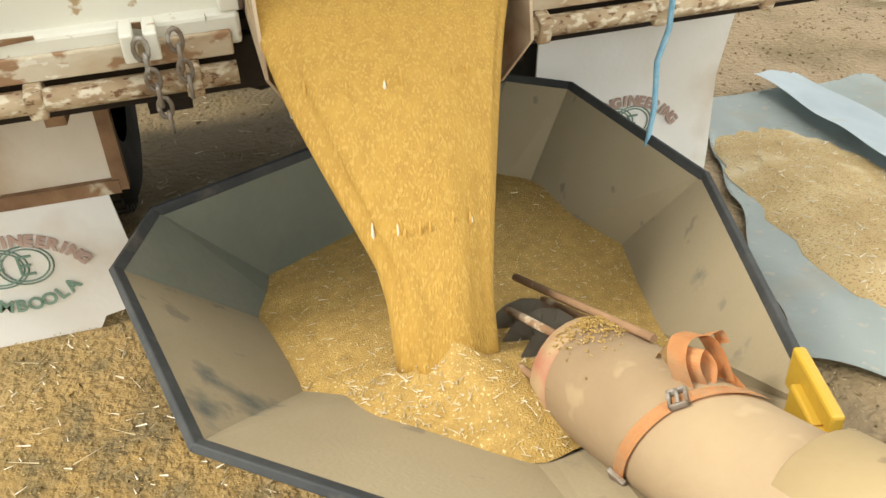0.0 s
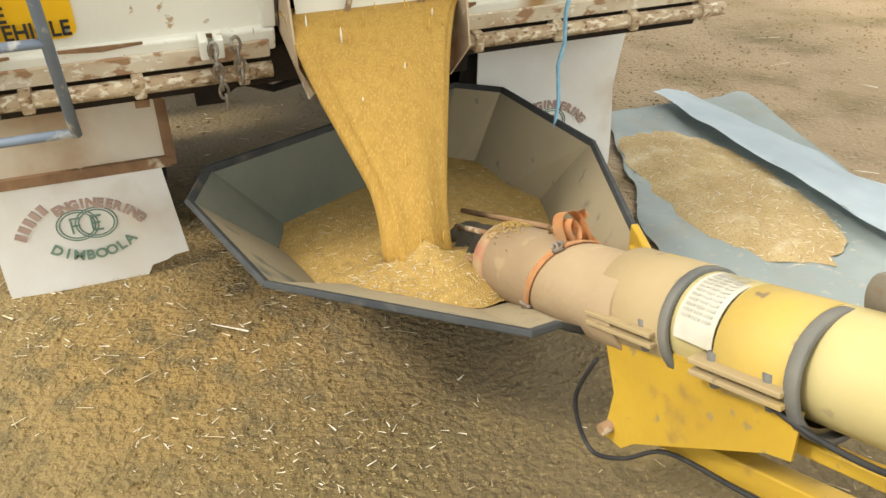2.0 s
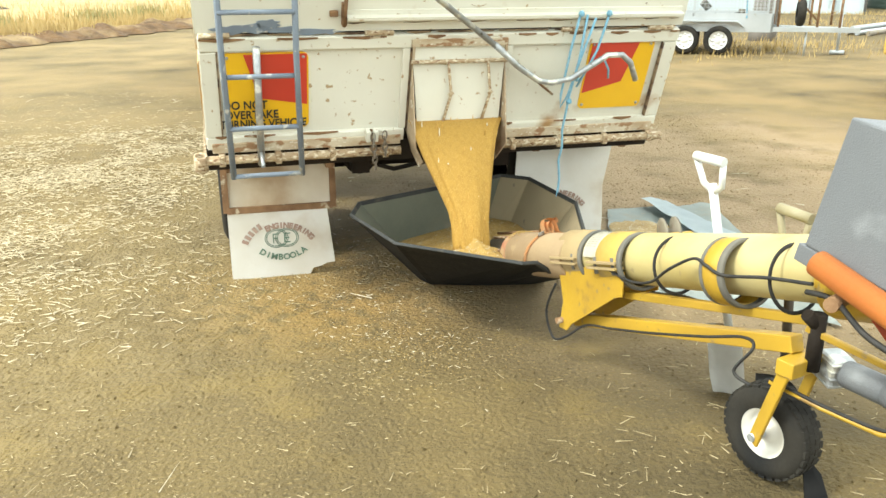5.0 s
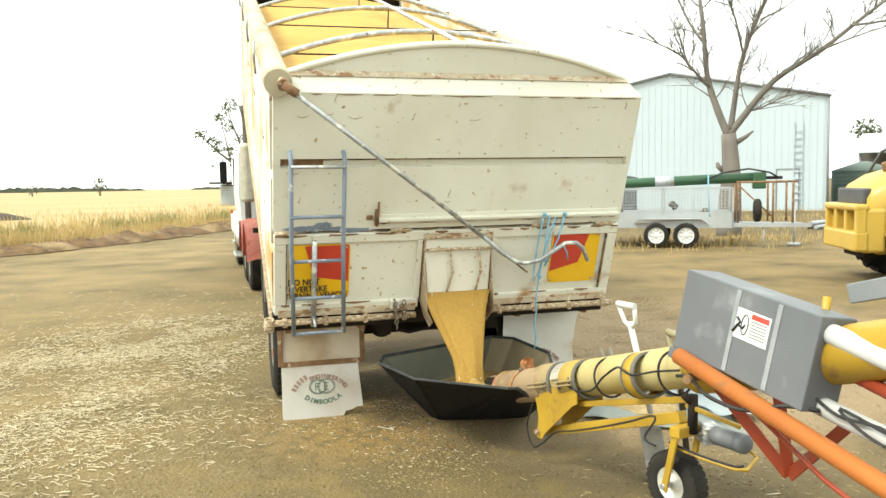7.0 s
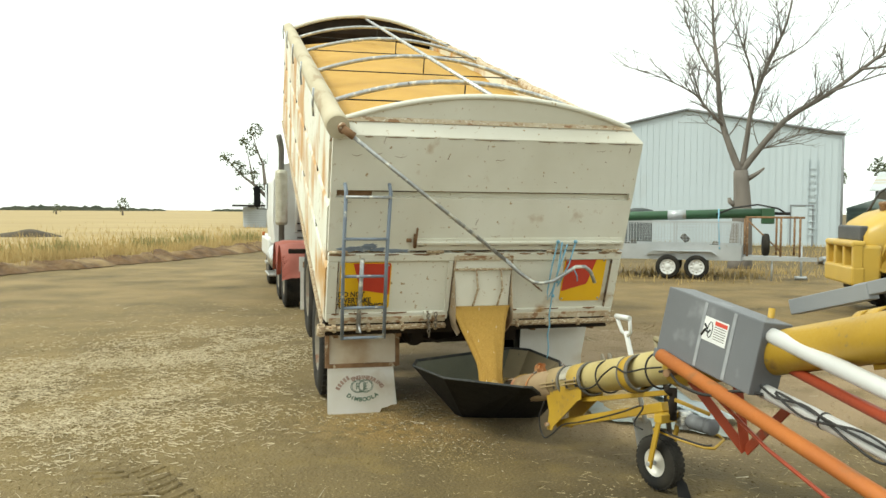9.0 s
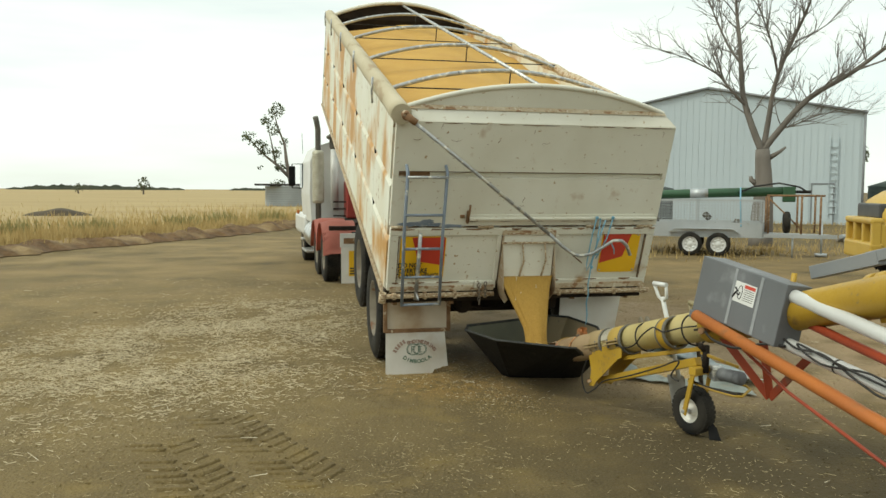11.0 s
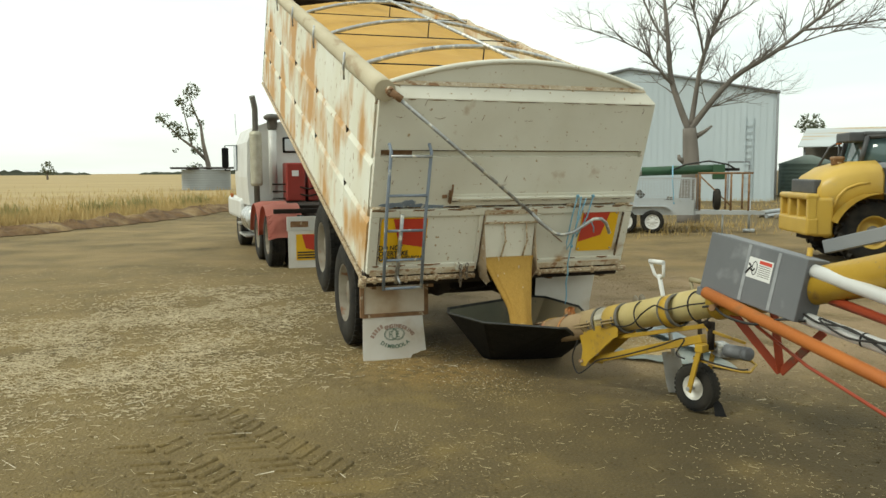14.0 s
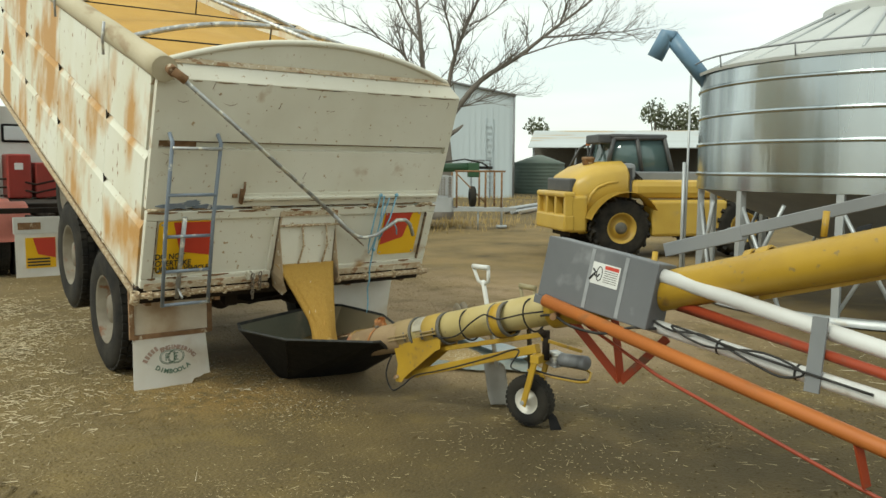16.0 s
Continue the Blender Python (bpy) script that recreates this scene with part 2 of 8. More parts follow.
def tube(bm, pts, r, n=10, caps=True, r_end=None):
    """A round bar along a polyline; r may taper to r_end."""
    pts = [Vector(p) for p in pts]
    rings, up = [], None
    for i, p in enumerate(pts):
        d = (pts[min(i + 1, len(pts) - 1)] - pts[max(i - 1, 0)]).normalized()
        if up is None:
            up = Vector((0, 0, 1)) if abs(d.z) < 0.9 else Vector((1, 0, 0))
        s = d.cross(up).normalized()
        up = s.cross(d).normalized()
        rr = r if r_end is None else r + (r_end - r) * i / (len(pts) - 1)
        rings.append([bm.verts.new(p + (s * math.cos(a) + up * math.sin(a)) * rr) for a in (2 * math.pi * k / n for k in range(n))])
    for q, w in zip(rings, rings[1:]):
        for k in range(n):
            f = bm.faces.new((q[k], q[(k + 1) % n], w[(k + 1) % n], w[k]))
            f.smooth = True
    if caps:
        bm.faces.new(rings[0][::-1])
        bm.faces.new(rings[-1])


def lathe(bm, profile, n=28, m=None, smooth=True):
    """Profile of (radius, height) turned about z; m places it."""
    rings = []
    for r, z in profile:
        if r < 1e-5:
            v = bm.verts.new((0, 0, z) if m is None else m @ Vector((0, 0, z)))
            rings.append([v] * n)
            continue
        ring = []
        for k in range(n):
            a = 2 * math.pi * k / n
            p = Vector((r * math.cos(a), r * math.sin(a), z))
            ring.append(bm.verts.new(p if m is None else m @ p))
        rings.append(ring)
    for q, w in zip(rings, rings[1:]):
        for k in range(n):
            vs = []
            for v in (q[k], q[(k + 1) % n], w[(k + 1) % n], w[k]):
                if v not in vs:
                    vs.append(v)
            if len(vs) > 2:
                f = bm.faces.new(vs)
                f.smooth = smooth


def slab(bm, pts, normal, thick):
    """A flat polygon given by 3D points, thickened along normal."""
    n = Vector(normal).normalized() * thick
    a = [bm.verts.new(Vector(p)) for p in pts]
    b = [bm.verts.new(Vector(p) + n) for p in pts]
    bm.faces.new(a[::-1])
    bm.faces.new(b)
    for i in range(len(a)):
        j = (i + 1) % len(a)
        bm.faces.new((a[i], a[j], b[j], b[i]))


def sheet(bm, nx, ny, fn, smooth=True):
    """A grid surface from fn(u, v)."""
    g = [[bm.verts.new(fn(i / nx, j / ny)) for i in range(nx + 1)] for j in range(ny + 1)]
    for j in range(ny):
        for i in range(nx):
            f = bm.faces.new((g[j][i], g[j][i + 1], g[j + 1][i + 1], g[j + 1][i]))
            f.smooth = smooth


def along(p, d):
    """A frame at p with its z axis along d."""
    return Matrix.Translation(p) @ Vector(d).to_track_quat("Z", "Y").to_matrix().to_4x4()


def mesh_of(name, bm, material):
    me = bpy.data.meshes.new(name)
    bmesh.ops.recalc_face_normals(bm, faces=bm.faces[:])
    bm.to_mesh(me)
    bm.free()
    for m in material if isinstance(material, (list, tuple)) else [material]:
        me.materials.append(m)
    return me


def part(name, bm, material, parent, label=""):
    ob = new(name, mesh_of(name, bm, material))
    ob.parent = parent
    if label:
        ob["label"] = label
    return ob


def thing(name, m, label, category, group="", kind=""):
    ob = new(name)
    ob.empty_display_size = 0.2
    ob.matrix_basis = m
    return tagged(ob, label, category, group, kind)


def solo(name, bm, material, label, category, group="", kind="", m=None):
    ob = new(name, mesh_of(name, bm, material))
    if m is not None:
        ob.matrix_basis = m
    return tagged(ob, label, category, group, kind)


def lettering(name, text, size, material, parent, m, label="", depth=0.001, bold=0.0):
    cu = bpy.data.curves.new(name, "FONT")
    cu.body, cu.size, cu.extrude, cu.align_x, cu.align_y, cu.offset = text, size, depth, "CENTER", "CENTER", bold
    cu.resolution_u = 3
    cu.materials.append(material)
    ob = new(name, cu)
    ob.parent = parent
    ob.matrix_basis = m
    if label:
        ob["label"] = label
    return ob


BM = bmesh.new
# the far side of the yard is laid out square to its own fence line, a little off the trailer's axis
YARD = Matrix.Translation((-2.45, -7.0, 0)) @ Matrix.Rotation(radians(1.25), 4, "Z") @ Matrix.Translation((2.45, 7.0, 0))

# ---- ground, berm, field ----
def dirt_material():
    m = surf("packed_dirt", (0.150, 0.104, 0.0355), (0.080, 0.055, 0.018), 0.8, 0.95, bump=1.0, bscale=42, stain=(0.172, 0.118, 0.035), cut=0.53, sscale=2.6, soft=0.16, fleck=(0.225, 0.162, 0.066), fcut=0.60, fscale=60, depth=0.026)
    nt = m.node_tree
    bs = nt.nodes["Principled BSDF"]
    old = bs.inputs["Base Color"].links[0].from_socket
    geo = nt.nodes.new("ShaderNodeTexCoord")
    for centre, lo, hi, colour, scale in (((-0.62, 0.20, 0), 1.1, 0.20, (0.34, 0.20, 0.045), 9.0), ((-3.3, 1.0, 0), 3.2, 0.6, (0.215, 0.162, 0.080), 9.0), ((2.9, 2.0, 0), 4.4, 2.4, (0.31, 0.22, 0.125), 1.7), ((8.0, 9.0, 0), 11.0, 5.0, (0.235, 0.160, 0.062), 0.9), ((-5.0, 3.0, 0), 7.0, 3.0, (0.240, 0.172, 0.066), 1.0), ((-4.0, 15.0, 0), 13.0, 5.0, (0.270, 0.190, 0.080), 0.6), ((0.7, -3.3, 0), 2.7, 0.8, (0.070, 0.050, 0.0175), 1.6)):
        d = nt.nodes.new("ShaderNodeVectorMath")
        d.operation = "DISTANCE"
        d.inputs[1].default_value = centre
        nt.links.new(geo.outputs["Object"], d.inputs[0])
        r = nt.nodes.new("ShaderNodeMapRange")
        r.inputs["From Min"].default_value, r.inputs["From Max"].default_value = lo, hi
        nt.links.new(d.outputs["Value"], r.inputs["Value"])
        n = nt.nodes.new("ShaderNodeTexNoise")
        n.inputs["Scale"].default_value, n.inputs["Detail"].default_value = scale, 8.0
        nt.links.new(geo.outputs["Object"], n.inputs["Vector"])
        nr = nt.nodes.new("ShaderNodeMapRange")
        nr.inputs["From Min"].default_value, nr.inputs["From Max"].default_value = (0.28, 0.52) if centre[0] in (2.9, 0.7) else (0.38, 0.56) if centre[0] == -0.62 else (0.32, 0.68) if scale < 1.2 else (0.44, 0.60)
        nt.links.new(n.outputs["Fac"], nr.inputs["Value"])
        mu = nt.nodes.new("ShaderNodeMath")
        mu.operation = "MULTIPLY"
        nt.links.new(r.outputs["Result"], mu.inputs[0])
        nt.links.new(nr.outputs["Result"], mu.inputs[1])
        mx = nt.nodes.new("ShaderNodeMix")
        mx.data_type = "RGBA"
        nt.links.new(mu.outputs[0], mx.inputs["Factor"])
        nt.links.new(old, mx.inputs["A"])
        mx.inputs["B"].default_value = (*colour, 1)
        old = mx.outputs["Result"]
    nt.links.new(old, bs.inputs["Base Color"])
    return m


M_DIRT = dirt_material()
M_FIELD = surf("dry_stubble", (0.39, 0.29, 0.125), (0.31, 0.22, 0.09), 0.05, 0.95, bump=0.6, bscale=1.5, stain=(0.42, 0.29, 0.13), cut=0.58, sscale=0.02, soft=0.2, stretch=(1, 2.5, 1))
M_BERM = surf("red_brown_earth", (0.165, 0.092, 0.036), (0.085, 0.047, 0.019), 2.5, 0.95, bump=1.0, bscale=9, stain=(0.30, 0.21, 0.10), cut=0.50, sscale=0.8, soft=0.2, depth=0.08)
M_DRYGRASS = surf("dry_grass", (0.50, 0.37, 0.155), (0.37, 0.26, 0.10), 1.2, 0.9, bump=0)


def height(x, y):
    h = 0.018 * noise.noise(Vector((x * 0.5, y * 0.5, 0))) + 0.008 * noise.noise(Vector((x * 2.3, y * 2.3, 4))) + 0.005 * noise.noise(Vector((x * 6.1, y * 6.1, 7)))
    h += 0.100 * math.exp(-((x - 0.70) ** 2 + (y + 2.25) ** 2) / 0.45) - 0.022 * math.exp(-((x + 0.9) ** 2 + (y - 0.35) ** 2) / 0.5)
    r = math.hypot(x + 1, y + 2)
    return h if r < 60 else 0.0


def grid_coords(inner, step, outer):
    c = [i * step for i in range(int(-inner / step), int(inner / step) + 1)]
    d, s = inner, step
    while d < outer:
        s *= 1.35
        d += s
        c = [-d, *c, d]
    return c


bm = BM()
gx, gy = grid_coords(8, 0.1, 3500), grid_coords(8, 0.1, 3500)
gv = [[bm.verts.new((x, y, height(x, y))) for x in gx] for y in gy]
for q, w in zip(gv, gv[1:]):
    for i in range(len(gx) - 1):
        f = bm.faces.new((q[i], q[i + 1], w[i + 1], w[i]))
        f.smooth = True
solo("ground", bm, M_DIRT, "bare packed brown dirt yard with scattered straw", "ground", kind="structure")

EDGE = [tuple(YARD @ Vector((x, y, 0)))[:2] for x, y in ((-16, 3.5), (-11, 11.5), (-7.2, 18.0), (-4.6, 22.0), (-0.7, 30.0), (6.5, 46), (19, 74), (55, 150), (180, 420))]


def edge_at(s):
    s = max(0, min(len(EDGE) - 1.0001, s))
    i = int(s)
    return Vector((*EDGE[i], 0)).lerp(Vector((*EDGE[i + 1], 0)), s - i)


bm = BM()
pts = [Vector((*p, 0.03)) for p in EDGE] + [Vector((600, 3000, 0.03)), Vector((-3000, 3000, 0.03)), Vector((-3000, -200, 0.03)), Vector((-60, -60, 0.03))]
bm.faces.new([bm.verts.new(p) for p in pts])
bmesh.ops.triangulate(bm, faces=bm.faces[:])
solo("field", bm, M_FIELD, "wide field of dry golden stubble", "field", kind="structure")
bm = BM()
def berm_pt(u, v):
    s = v * 6.6
    c, d = edge_at(s), (edge_at(s + 0.05) - edge_at(s - 0.05)).normalized()
    nrm = Vector((-d.y, d.x, 0))
    w = 1.6 * (u - 0.5)
    p = c + nrm * (w + 0.35 * noise.noise(Vector((c.x * 0.3, c.y * 0.3, 2))) + 0.45 * noise.noise(Vector((c.x * 1.1, c.y * 1.1, 9))) + 0.16 * noise.noise(Vector((c.x * 4, c.y * 4, 12))))
    p.z = 0.02 + max(0, 0.33 * math.cos((u - 0.5) * math.pi)) * (0.55 + 0.75 * abs(noise.noise(Vector((p.x * 0.9, p.y * 0.9, 1))))) + (0.06 * noise.noise(Vector((p.x * 2.6, p.y * 2.6, 5))) + 0.06 * noise.noise(Vector((p.x * 7, p.y * 7, 8)))) * math.sin(u * math.pi)
    return p
sheet(bm, 10, 900, berm_pt)
solo("earth_berm", bm, M_BERM, "low windrow of red-brown graded earth", "ground", kind="structure")


def blades(name, count, place, lo, hi, mat, seed, label, wide=0.012):
    rnd = random.Random(seed)
    vs, fs = [], []
    for _ in range(count):
        p = Vector(place(rnd))
        h = rnd.uniform(lo, hi)
        a = rnd.uniform(0, math.pi)
        s = Vector((math.cos(a), math.sin(a), 0)) * wide * (1 + h)
        lean = Vector((rnd.uniform(-0.35, 0.35), rnd.uniform(-0.35, 0.35), 1)) * h
        b = len(vs)
        vs += [p - s, p + s, p + lean]
        fs.append((b, b + 1, b + 2))
    me = bpy.data.meshes.new(name)
    me.from_pydata([tuple(v) for v in vs], [], fs)
    me.materials.append(mat)
    return tagged(new(name, me), label, "grass", kind="stuff")


def grass_spot(r):
    s = r.uniform(0, 6.3)
    c, d = edge_at(s), (edge_at(s + 0.05) - edge_at(s - 0.05)).normalized()
    nrm = Vector((-d.y, d.x, 0))
    k = abs(r.gauss(0, 1))
    p = c + nrm * (0.45 + 4.5 * k * k + r.uniform(-0.5, 0.5))
    return (p.x, p.y, 0.02)


blades("dry_grass", 26000, grass_spot, 0.12, 0.55, M_DRYGRASS, 5, "dry golden grass along the edge of the field", 0.016)
def yard_grass(r):
    k = r.randrange(3)
    if k == 0:
        return (r.gauss(10.2, 2.6), r.gauss(13.9, 1.3), 0.0)
    if k == 1:
        return (r.uniform(12, 27), r.uniform(17, 26), 0.0)
    s = r.uniform(0, 1)
    return (17 + 12 * s + r.gauss(0, 0.5), 37 - 8.5 * s + r.gauss(0, 0.5), 0.0)
blades("yard_grass", 3800, yard_grass, 0.05, 0.26, M_DRYGRASS, 6, "dry straw-coloured grass about the trailer and shed", 0.012)
M_GREENWEED = surf("green_weed", (0.24, 0.22, 0.085), (0.32, 0.27, 0.11), 0.5, 0.9, bump=0)
blades("field_weeds", 1500, lambda r: (lambda c: (c[0] + r.gauss(0, 0.5), c[1] + r.gauss(0, 0.5), 0.03))(r.choice(((-8.5, 25), (-11, 24), (-4.5, 33), (-2.0, 36), (-14, 26), (-6, 30), (1, 41)))), 0.3, 0.75, M_GREENWEED, 7, "patches of green-brown weeds in the grass", 0.02)

# ---- far trees ----
M_LEAF = surf("gum_leaves", (0.080, 0.092, 0.048), (0.12, 0.13, 0.07), 0.8, 0.8, bump=0)
M_FARTREE = surf("far_tree_line", (0.07, 0.085, 0.065), (0.10, 0.11, 0.085), 0.02, 0.95, bump=0)
M_TRUNK = surf("gum_trunk", (0.22, 0.19, 0.16), (0.15, 0.125, 0.105), 0.6, 0.9, bump=0.3)


def gum(name, base, limbs, clumps, n, leaf, label, seed):
    """limbs: polylines with end radii; clumps: (centre, radius)."""
    t = thing(name, YARD @ Matrix.Translation(base), label, "tree")
    rnd = random.Random(seed)
    bm = BM()
    for pts, r0, r1 in limbs:
        tube(bm, pts, r0, 7, r_end=r1)
    part("trunk", bm, M_TRUNK, t)
    vs, fs = [], []
    for c, r in clumps:
        c = Vector(c)
        for _ in range(int(n * r * r)):
            d = Vector((rnd.gauss(0, 1), rnd.gauss(0, 1), rnd.gauss(0, 0.75))).normalized() * r * rnd.uniform(0.25, 1.0) ** 0.6
            p = c + d
            if noise.noise(p * (0.9 / max(r, 0.5))) < -0.22:
                continue
            a, b = Vector((rnd.uniform(-1, 1), rnd.uniform(-1, 1), rnd.uniform(-1, 1))).normalized(), Vector((rnd.uniform(-1, 1), rnd.uniform(-1, 1), rnd.uniform(-1, 1)))
            b = (b - a * b.dot(a)).normalized()
            k = len(vs)
            w = leaf * rnd.uniform(0.6, 1.3)
            vs += [p - a * w, p + b * w * 0.45, p + a * w, p - b * w * 0.45]
            fs.append((k, k + 1, k + 2, k + 3))
    me = bpy.data.meshes.new("crown")
    me.from_pydata([tuple(v) for v in vs], [], fs)
    me.materials.append(M_LEAF)
    cr = new("crown", me)
    cr.parent = t
    cr["kind"] = "stuff"
    return t


gum("leaning_gum", Vector((2.3, 78.6, 0)), [
    ([(0, 0, 0), (-0.3, 0, 2.6), (-0.7, 0, 4.6), (-0.9, 0, 6.6)], 0.32, 0.12),
    ([(-0.35, 0, 2.9), (-1.6, 0, 4.2), (-2.9, 0, 5.2), (-4.4, 0, 6.8)], 0.20, 0.05),
    ([(-0.9, 0, 6.4), (-1.6, 0, 8.2), (-1.9, 0, 9.6)], 0.11, 0.04),
    ([(-1.8, 0, 4.4), (-2.2, 0.3, 6.6), (-2.6, 0.3, 8.4)], 0.1, 0.03)],
    [((-2.4, 0, 5.6), 1.25), ((-4.4, 0, 7.0), 0.8), ((-3.6, 0, 6.4), 0.55), ((-1.7, 0, 9.8), 0.9), ((-2.6, 0.3, 8.7), 0.75), ((-1.9, 0, 7.8), 0.7), ((-0.9, 0, 6.5), 0.5), ((-1.3, 0, 4.0), 0.6), ((-1.6, 0, 1.9), 0.9), ((-3.3, 0, 3.9), 0.35)], 260, 0.16, "leaning gum tree with thin ragged foliage", 3)
for k, (bx0, by0, h, s) in enumerate(((70.5, 52.0, 9.2, 1.0), (72.6, 49.6, 8.2, 1.3), (58.0, 72.0, 8.4, 1.2), (62.0, 70.0, 8.0, 1.0), (66.5, 66.5, 7.8, 0.9))):
    gum("gum_tree", Vector((bx0, by0, 0)), [([(0, 0, 0), (0.2, 0.1, h * 0.4), (0.0, 0, h * 0.8)], 0.3, 0.08), ([(0.2, 0.1, h * 0.4), (1.4 * s, 0.5, h * 0.75)], 0.14, 0.05), ([(0.2, 0.1, h * 0.45), (-1.3 * s, -0.4, h * 0.78)], 0.14, 0.05)],
        [((0, 0, h * 0.88), 1.5 * s), ((1.6 * s, 0.5, h * 0.80), 1.2 * s), ((-1.5 * s, -0.5, h * 0.82), 1.25 * s), ((0.4, -1.2, h * 0.72), 1.1 * s), ((2.5 * s, 1.2, h * 0.70), 0.8 * s)], 130, 0.22, "distant dark green gum tree", 30 + k)


def tree_line():
    rnd = random.Random(17)
    vs, fs = [], []
    for az in range(-640, 900, 2):
        a = radians(az / 10)
        gap = noise.noise(Vector((az * 0.013, 3, 0)))
        if gap < -0.12:
            continue
        for _ in range(3):
            D = rnd.uniform(1150, 1500)
            h = rnd.uniform(3, 8) * (0.6 + gap)
            w = rnd.uniform(5, 13)
            c = Vector((math.sin(a + rnd.uniform(-0.002, 0.002)) * D, math.cos(a) * D, 0))
            r = Vector((math.cos(a), -math.sin(a), 0))
            b = len(vs)
            for j in range(7):
                t = j / 6
                vs.append(c + r * w * (t - 0.5) * 2 + Vector((0, 0, h * (0.35 + 0.65 * math.sin(math.pi * t)) * rnd.uniform(0.75, 1.1))))
                vs.append(c + r * w * (t - 0.5) * 2)
            fs += [(b + 2 * j, b + 2 * j + 1, b + 2 * j + 3, b + 2 * j + 2) for j in range(6)]
    me = bpy.data.meshes.new("far_woods")
    me.from_pydata([tuple(v) for v in vs], [], fs)
    me.materials.append(M_FARTREE)
    tagged(new("far_woods", me), "thin line of far trees on the horizon", "woods", kind="stuff")


tree_line()
for k, (az, D, s) in enumerate(((-6.65, 260, 0.9), (-10.6, 300, 0.6))):
    a = radians(az)
    gum("field_tree", Vector((-2.7 + math.sin(a) * D, -7.2 + math.cos(a) * D, 0)), [([(0, 0, 0), (0, 0, 3 * s)], 0.3, 0.2)], [((0, 0, 3.6 * s), 2.0 * s), ((1.4 * s, 0, 2.6 * s), 1.4 * s), ((-1.2 * s, 0, 2.4 * s), 1.4 * s), ((0.3, 0, 5.0 * s), 1.1 * s)], 26, 0.45, "lone dark tree far out in the field", 60 + k)

# ---- tipping grain trailer: gate leaning 20 degrees, box floor raised 17 degrees about its rear edge ----
BOXM = pose(0, 0.03, 0.79, 20.0, 0, 2.0)
BOXI = BOXM.inverted()
FLOORM = BOXI @ pose(0, 0.03, 0.79, 17.2)
LEN = 8.55          # floor length; the front slopes back towards the rear at the top


def front(z):
    return LEN - 0.48 * z

tipper = thing("tipper_trailer", BOXM, "cream steel grain tipper trailer raised and unloading through its rear chute", "trailer")


def upright(bm):
    bmesh.ops.transform(bm, matrix=BOXI, verts=bm.verts[:])
    return bm


def boxed(bm):
    bmesh.ops.transform(bm, matrix=FLOORM, verts=bm.verts[:])
    return bm


SEAMS = (1.02, 2.75, 4.45, 6.1, 7.4)


def build_side(sx):
    bm = BM()
    prof = [(1.25, 0.02), (1.25, 0.49), (1.218, 0.555), (1.25, 0.566), (1.25, 1.0), (1.218, 1.065), (1.25, 1.076), (1.25, 1.575), (1.16, 1.62), (1.16, 0.02)]
    ys = [0.03 if sx < 0 else 0.09]
    for y in (*SEAMS, LEN):
        ys += [y - 0.012, y, y + 0.012] if y < LEN else [y]
    rows_ = []
    for i, y in enumerate(ys):
        seam = 0.008 if (0 < i < len(ys) - 1 and (i - 2) % 3 == 0) else 0.0
        rows_.append([bm.verts.new((sx * (x - (seam if k < 8 else 0)), y - (0.05 * z if i == 0 else 0) if y < LEN else front(z), z)) for k, (x, z) in enumerate(prof)])
    n = len(prof)
    for q, w in zip(rows_, rows_[1:]):
        for k in range(n):
            bm.faces.new((q[k], q[(k + 1) % n], w[(k + 1) % n], w[k]))
    bm.faces.new(rows_[0][::-1])
    bm.faces.new(rows_[-1])
    side = part("side_wall", boxed(bm), M_SIDE, tipper, "off-white side wall with rust bleeding through the paint")
    bm = BM()
    tube(bm, [(sx * 1.245, 0.02, -0.035), (sx * 1.245, LEN, -0.035)], 0.026, 8)
    tube(bm, [(sx * 1.235, 0.02, 0.035), (sx * 1.235, LEN, 0.035)], 0.018, 6)
    part("side_rail", boxed(bm), M_EDGE, tipper, "rusty rope rail along the box floor")
    for k in range(13):
        y = 0.35 + k * 0.64
        bm = BM()
        bx(bm, sx * 1.235 - 0.012, sx * 1.235 + 0.012, y - 0.02, y + 0.02, -0.06, 0.05)
        part("rail_stay", boxed(bm), M_EDGE, side)
    for y in SEAMS:
        for z in (0.56, 1.07):
            # solid dark triangle stands in for the shadow in the seam notch
            bm = BM()
            slab(bm, [(sx * 1.235, y - 0.055, z + 0.012), (sx * 1.24, y + 0.015, z + 0.012), (sx * 1.235, y + 0.015, z - 0.062)], (sx, 0, 0), 0.012)
            part("seam_notch_shade", boxed(bm), M_DARK, side, "dark triangle painted as the shade in a seam notch")
    return side


for sx in (-1, 1):
    build_side(sx)

bm = BM()
bx(bm, -1.16, 1.16, 0.04, LEN - 0.02, 0.0, 0.06)
part("floor_plate", boxed(bm), M_DARK, tipper)
bm = BM()
slab(bm, [(-1.25, front(0), 0.0), (1.25, front(0), 0.0), (1.25, front(1.6), 1.6), (-1.25, front(1.6), 1.6)], (0, 1, 0.4), 0.05)
part("headboard", boxed(bm), M_DARK, tipper)
bm = BM()
hoop = [(1.2 * math.cos(a), front(1.6), 1.60 + 0.28 * math.sin(a) ** 2) for a in (math.pi * k / 24 for k in range(25))]
slab(bm, hoop, (0, 1, 0), 0.04)
part("front_arch", boxed(bm), M_DARK, tipper)
bm = BM()
tube(bm, [(x, y - 0.02, z + 0.01) for x, y, z in hoop], 0.03, 8)
part("front_hoop", boxed(bm), M_CREAM, tipper, "cream front hoop")
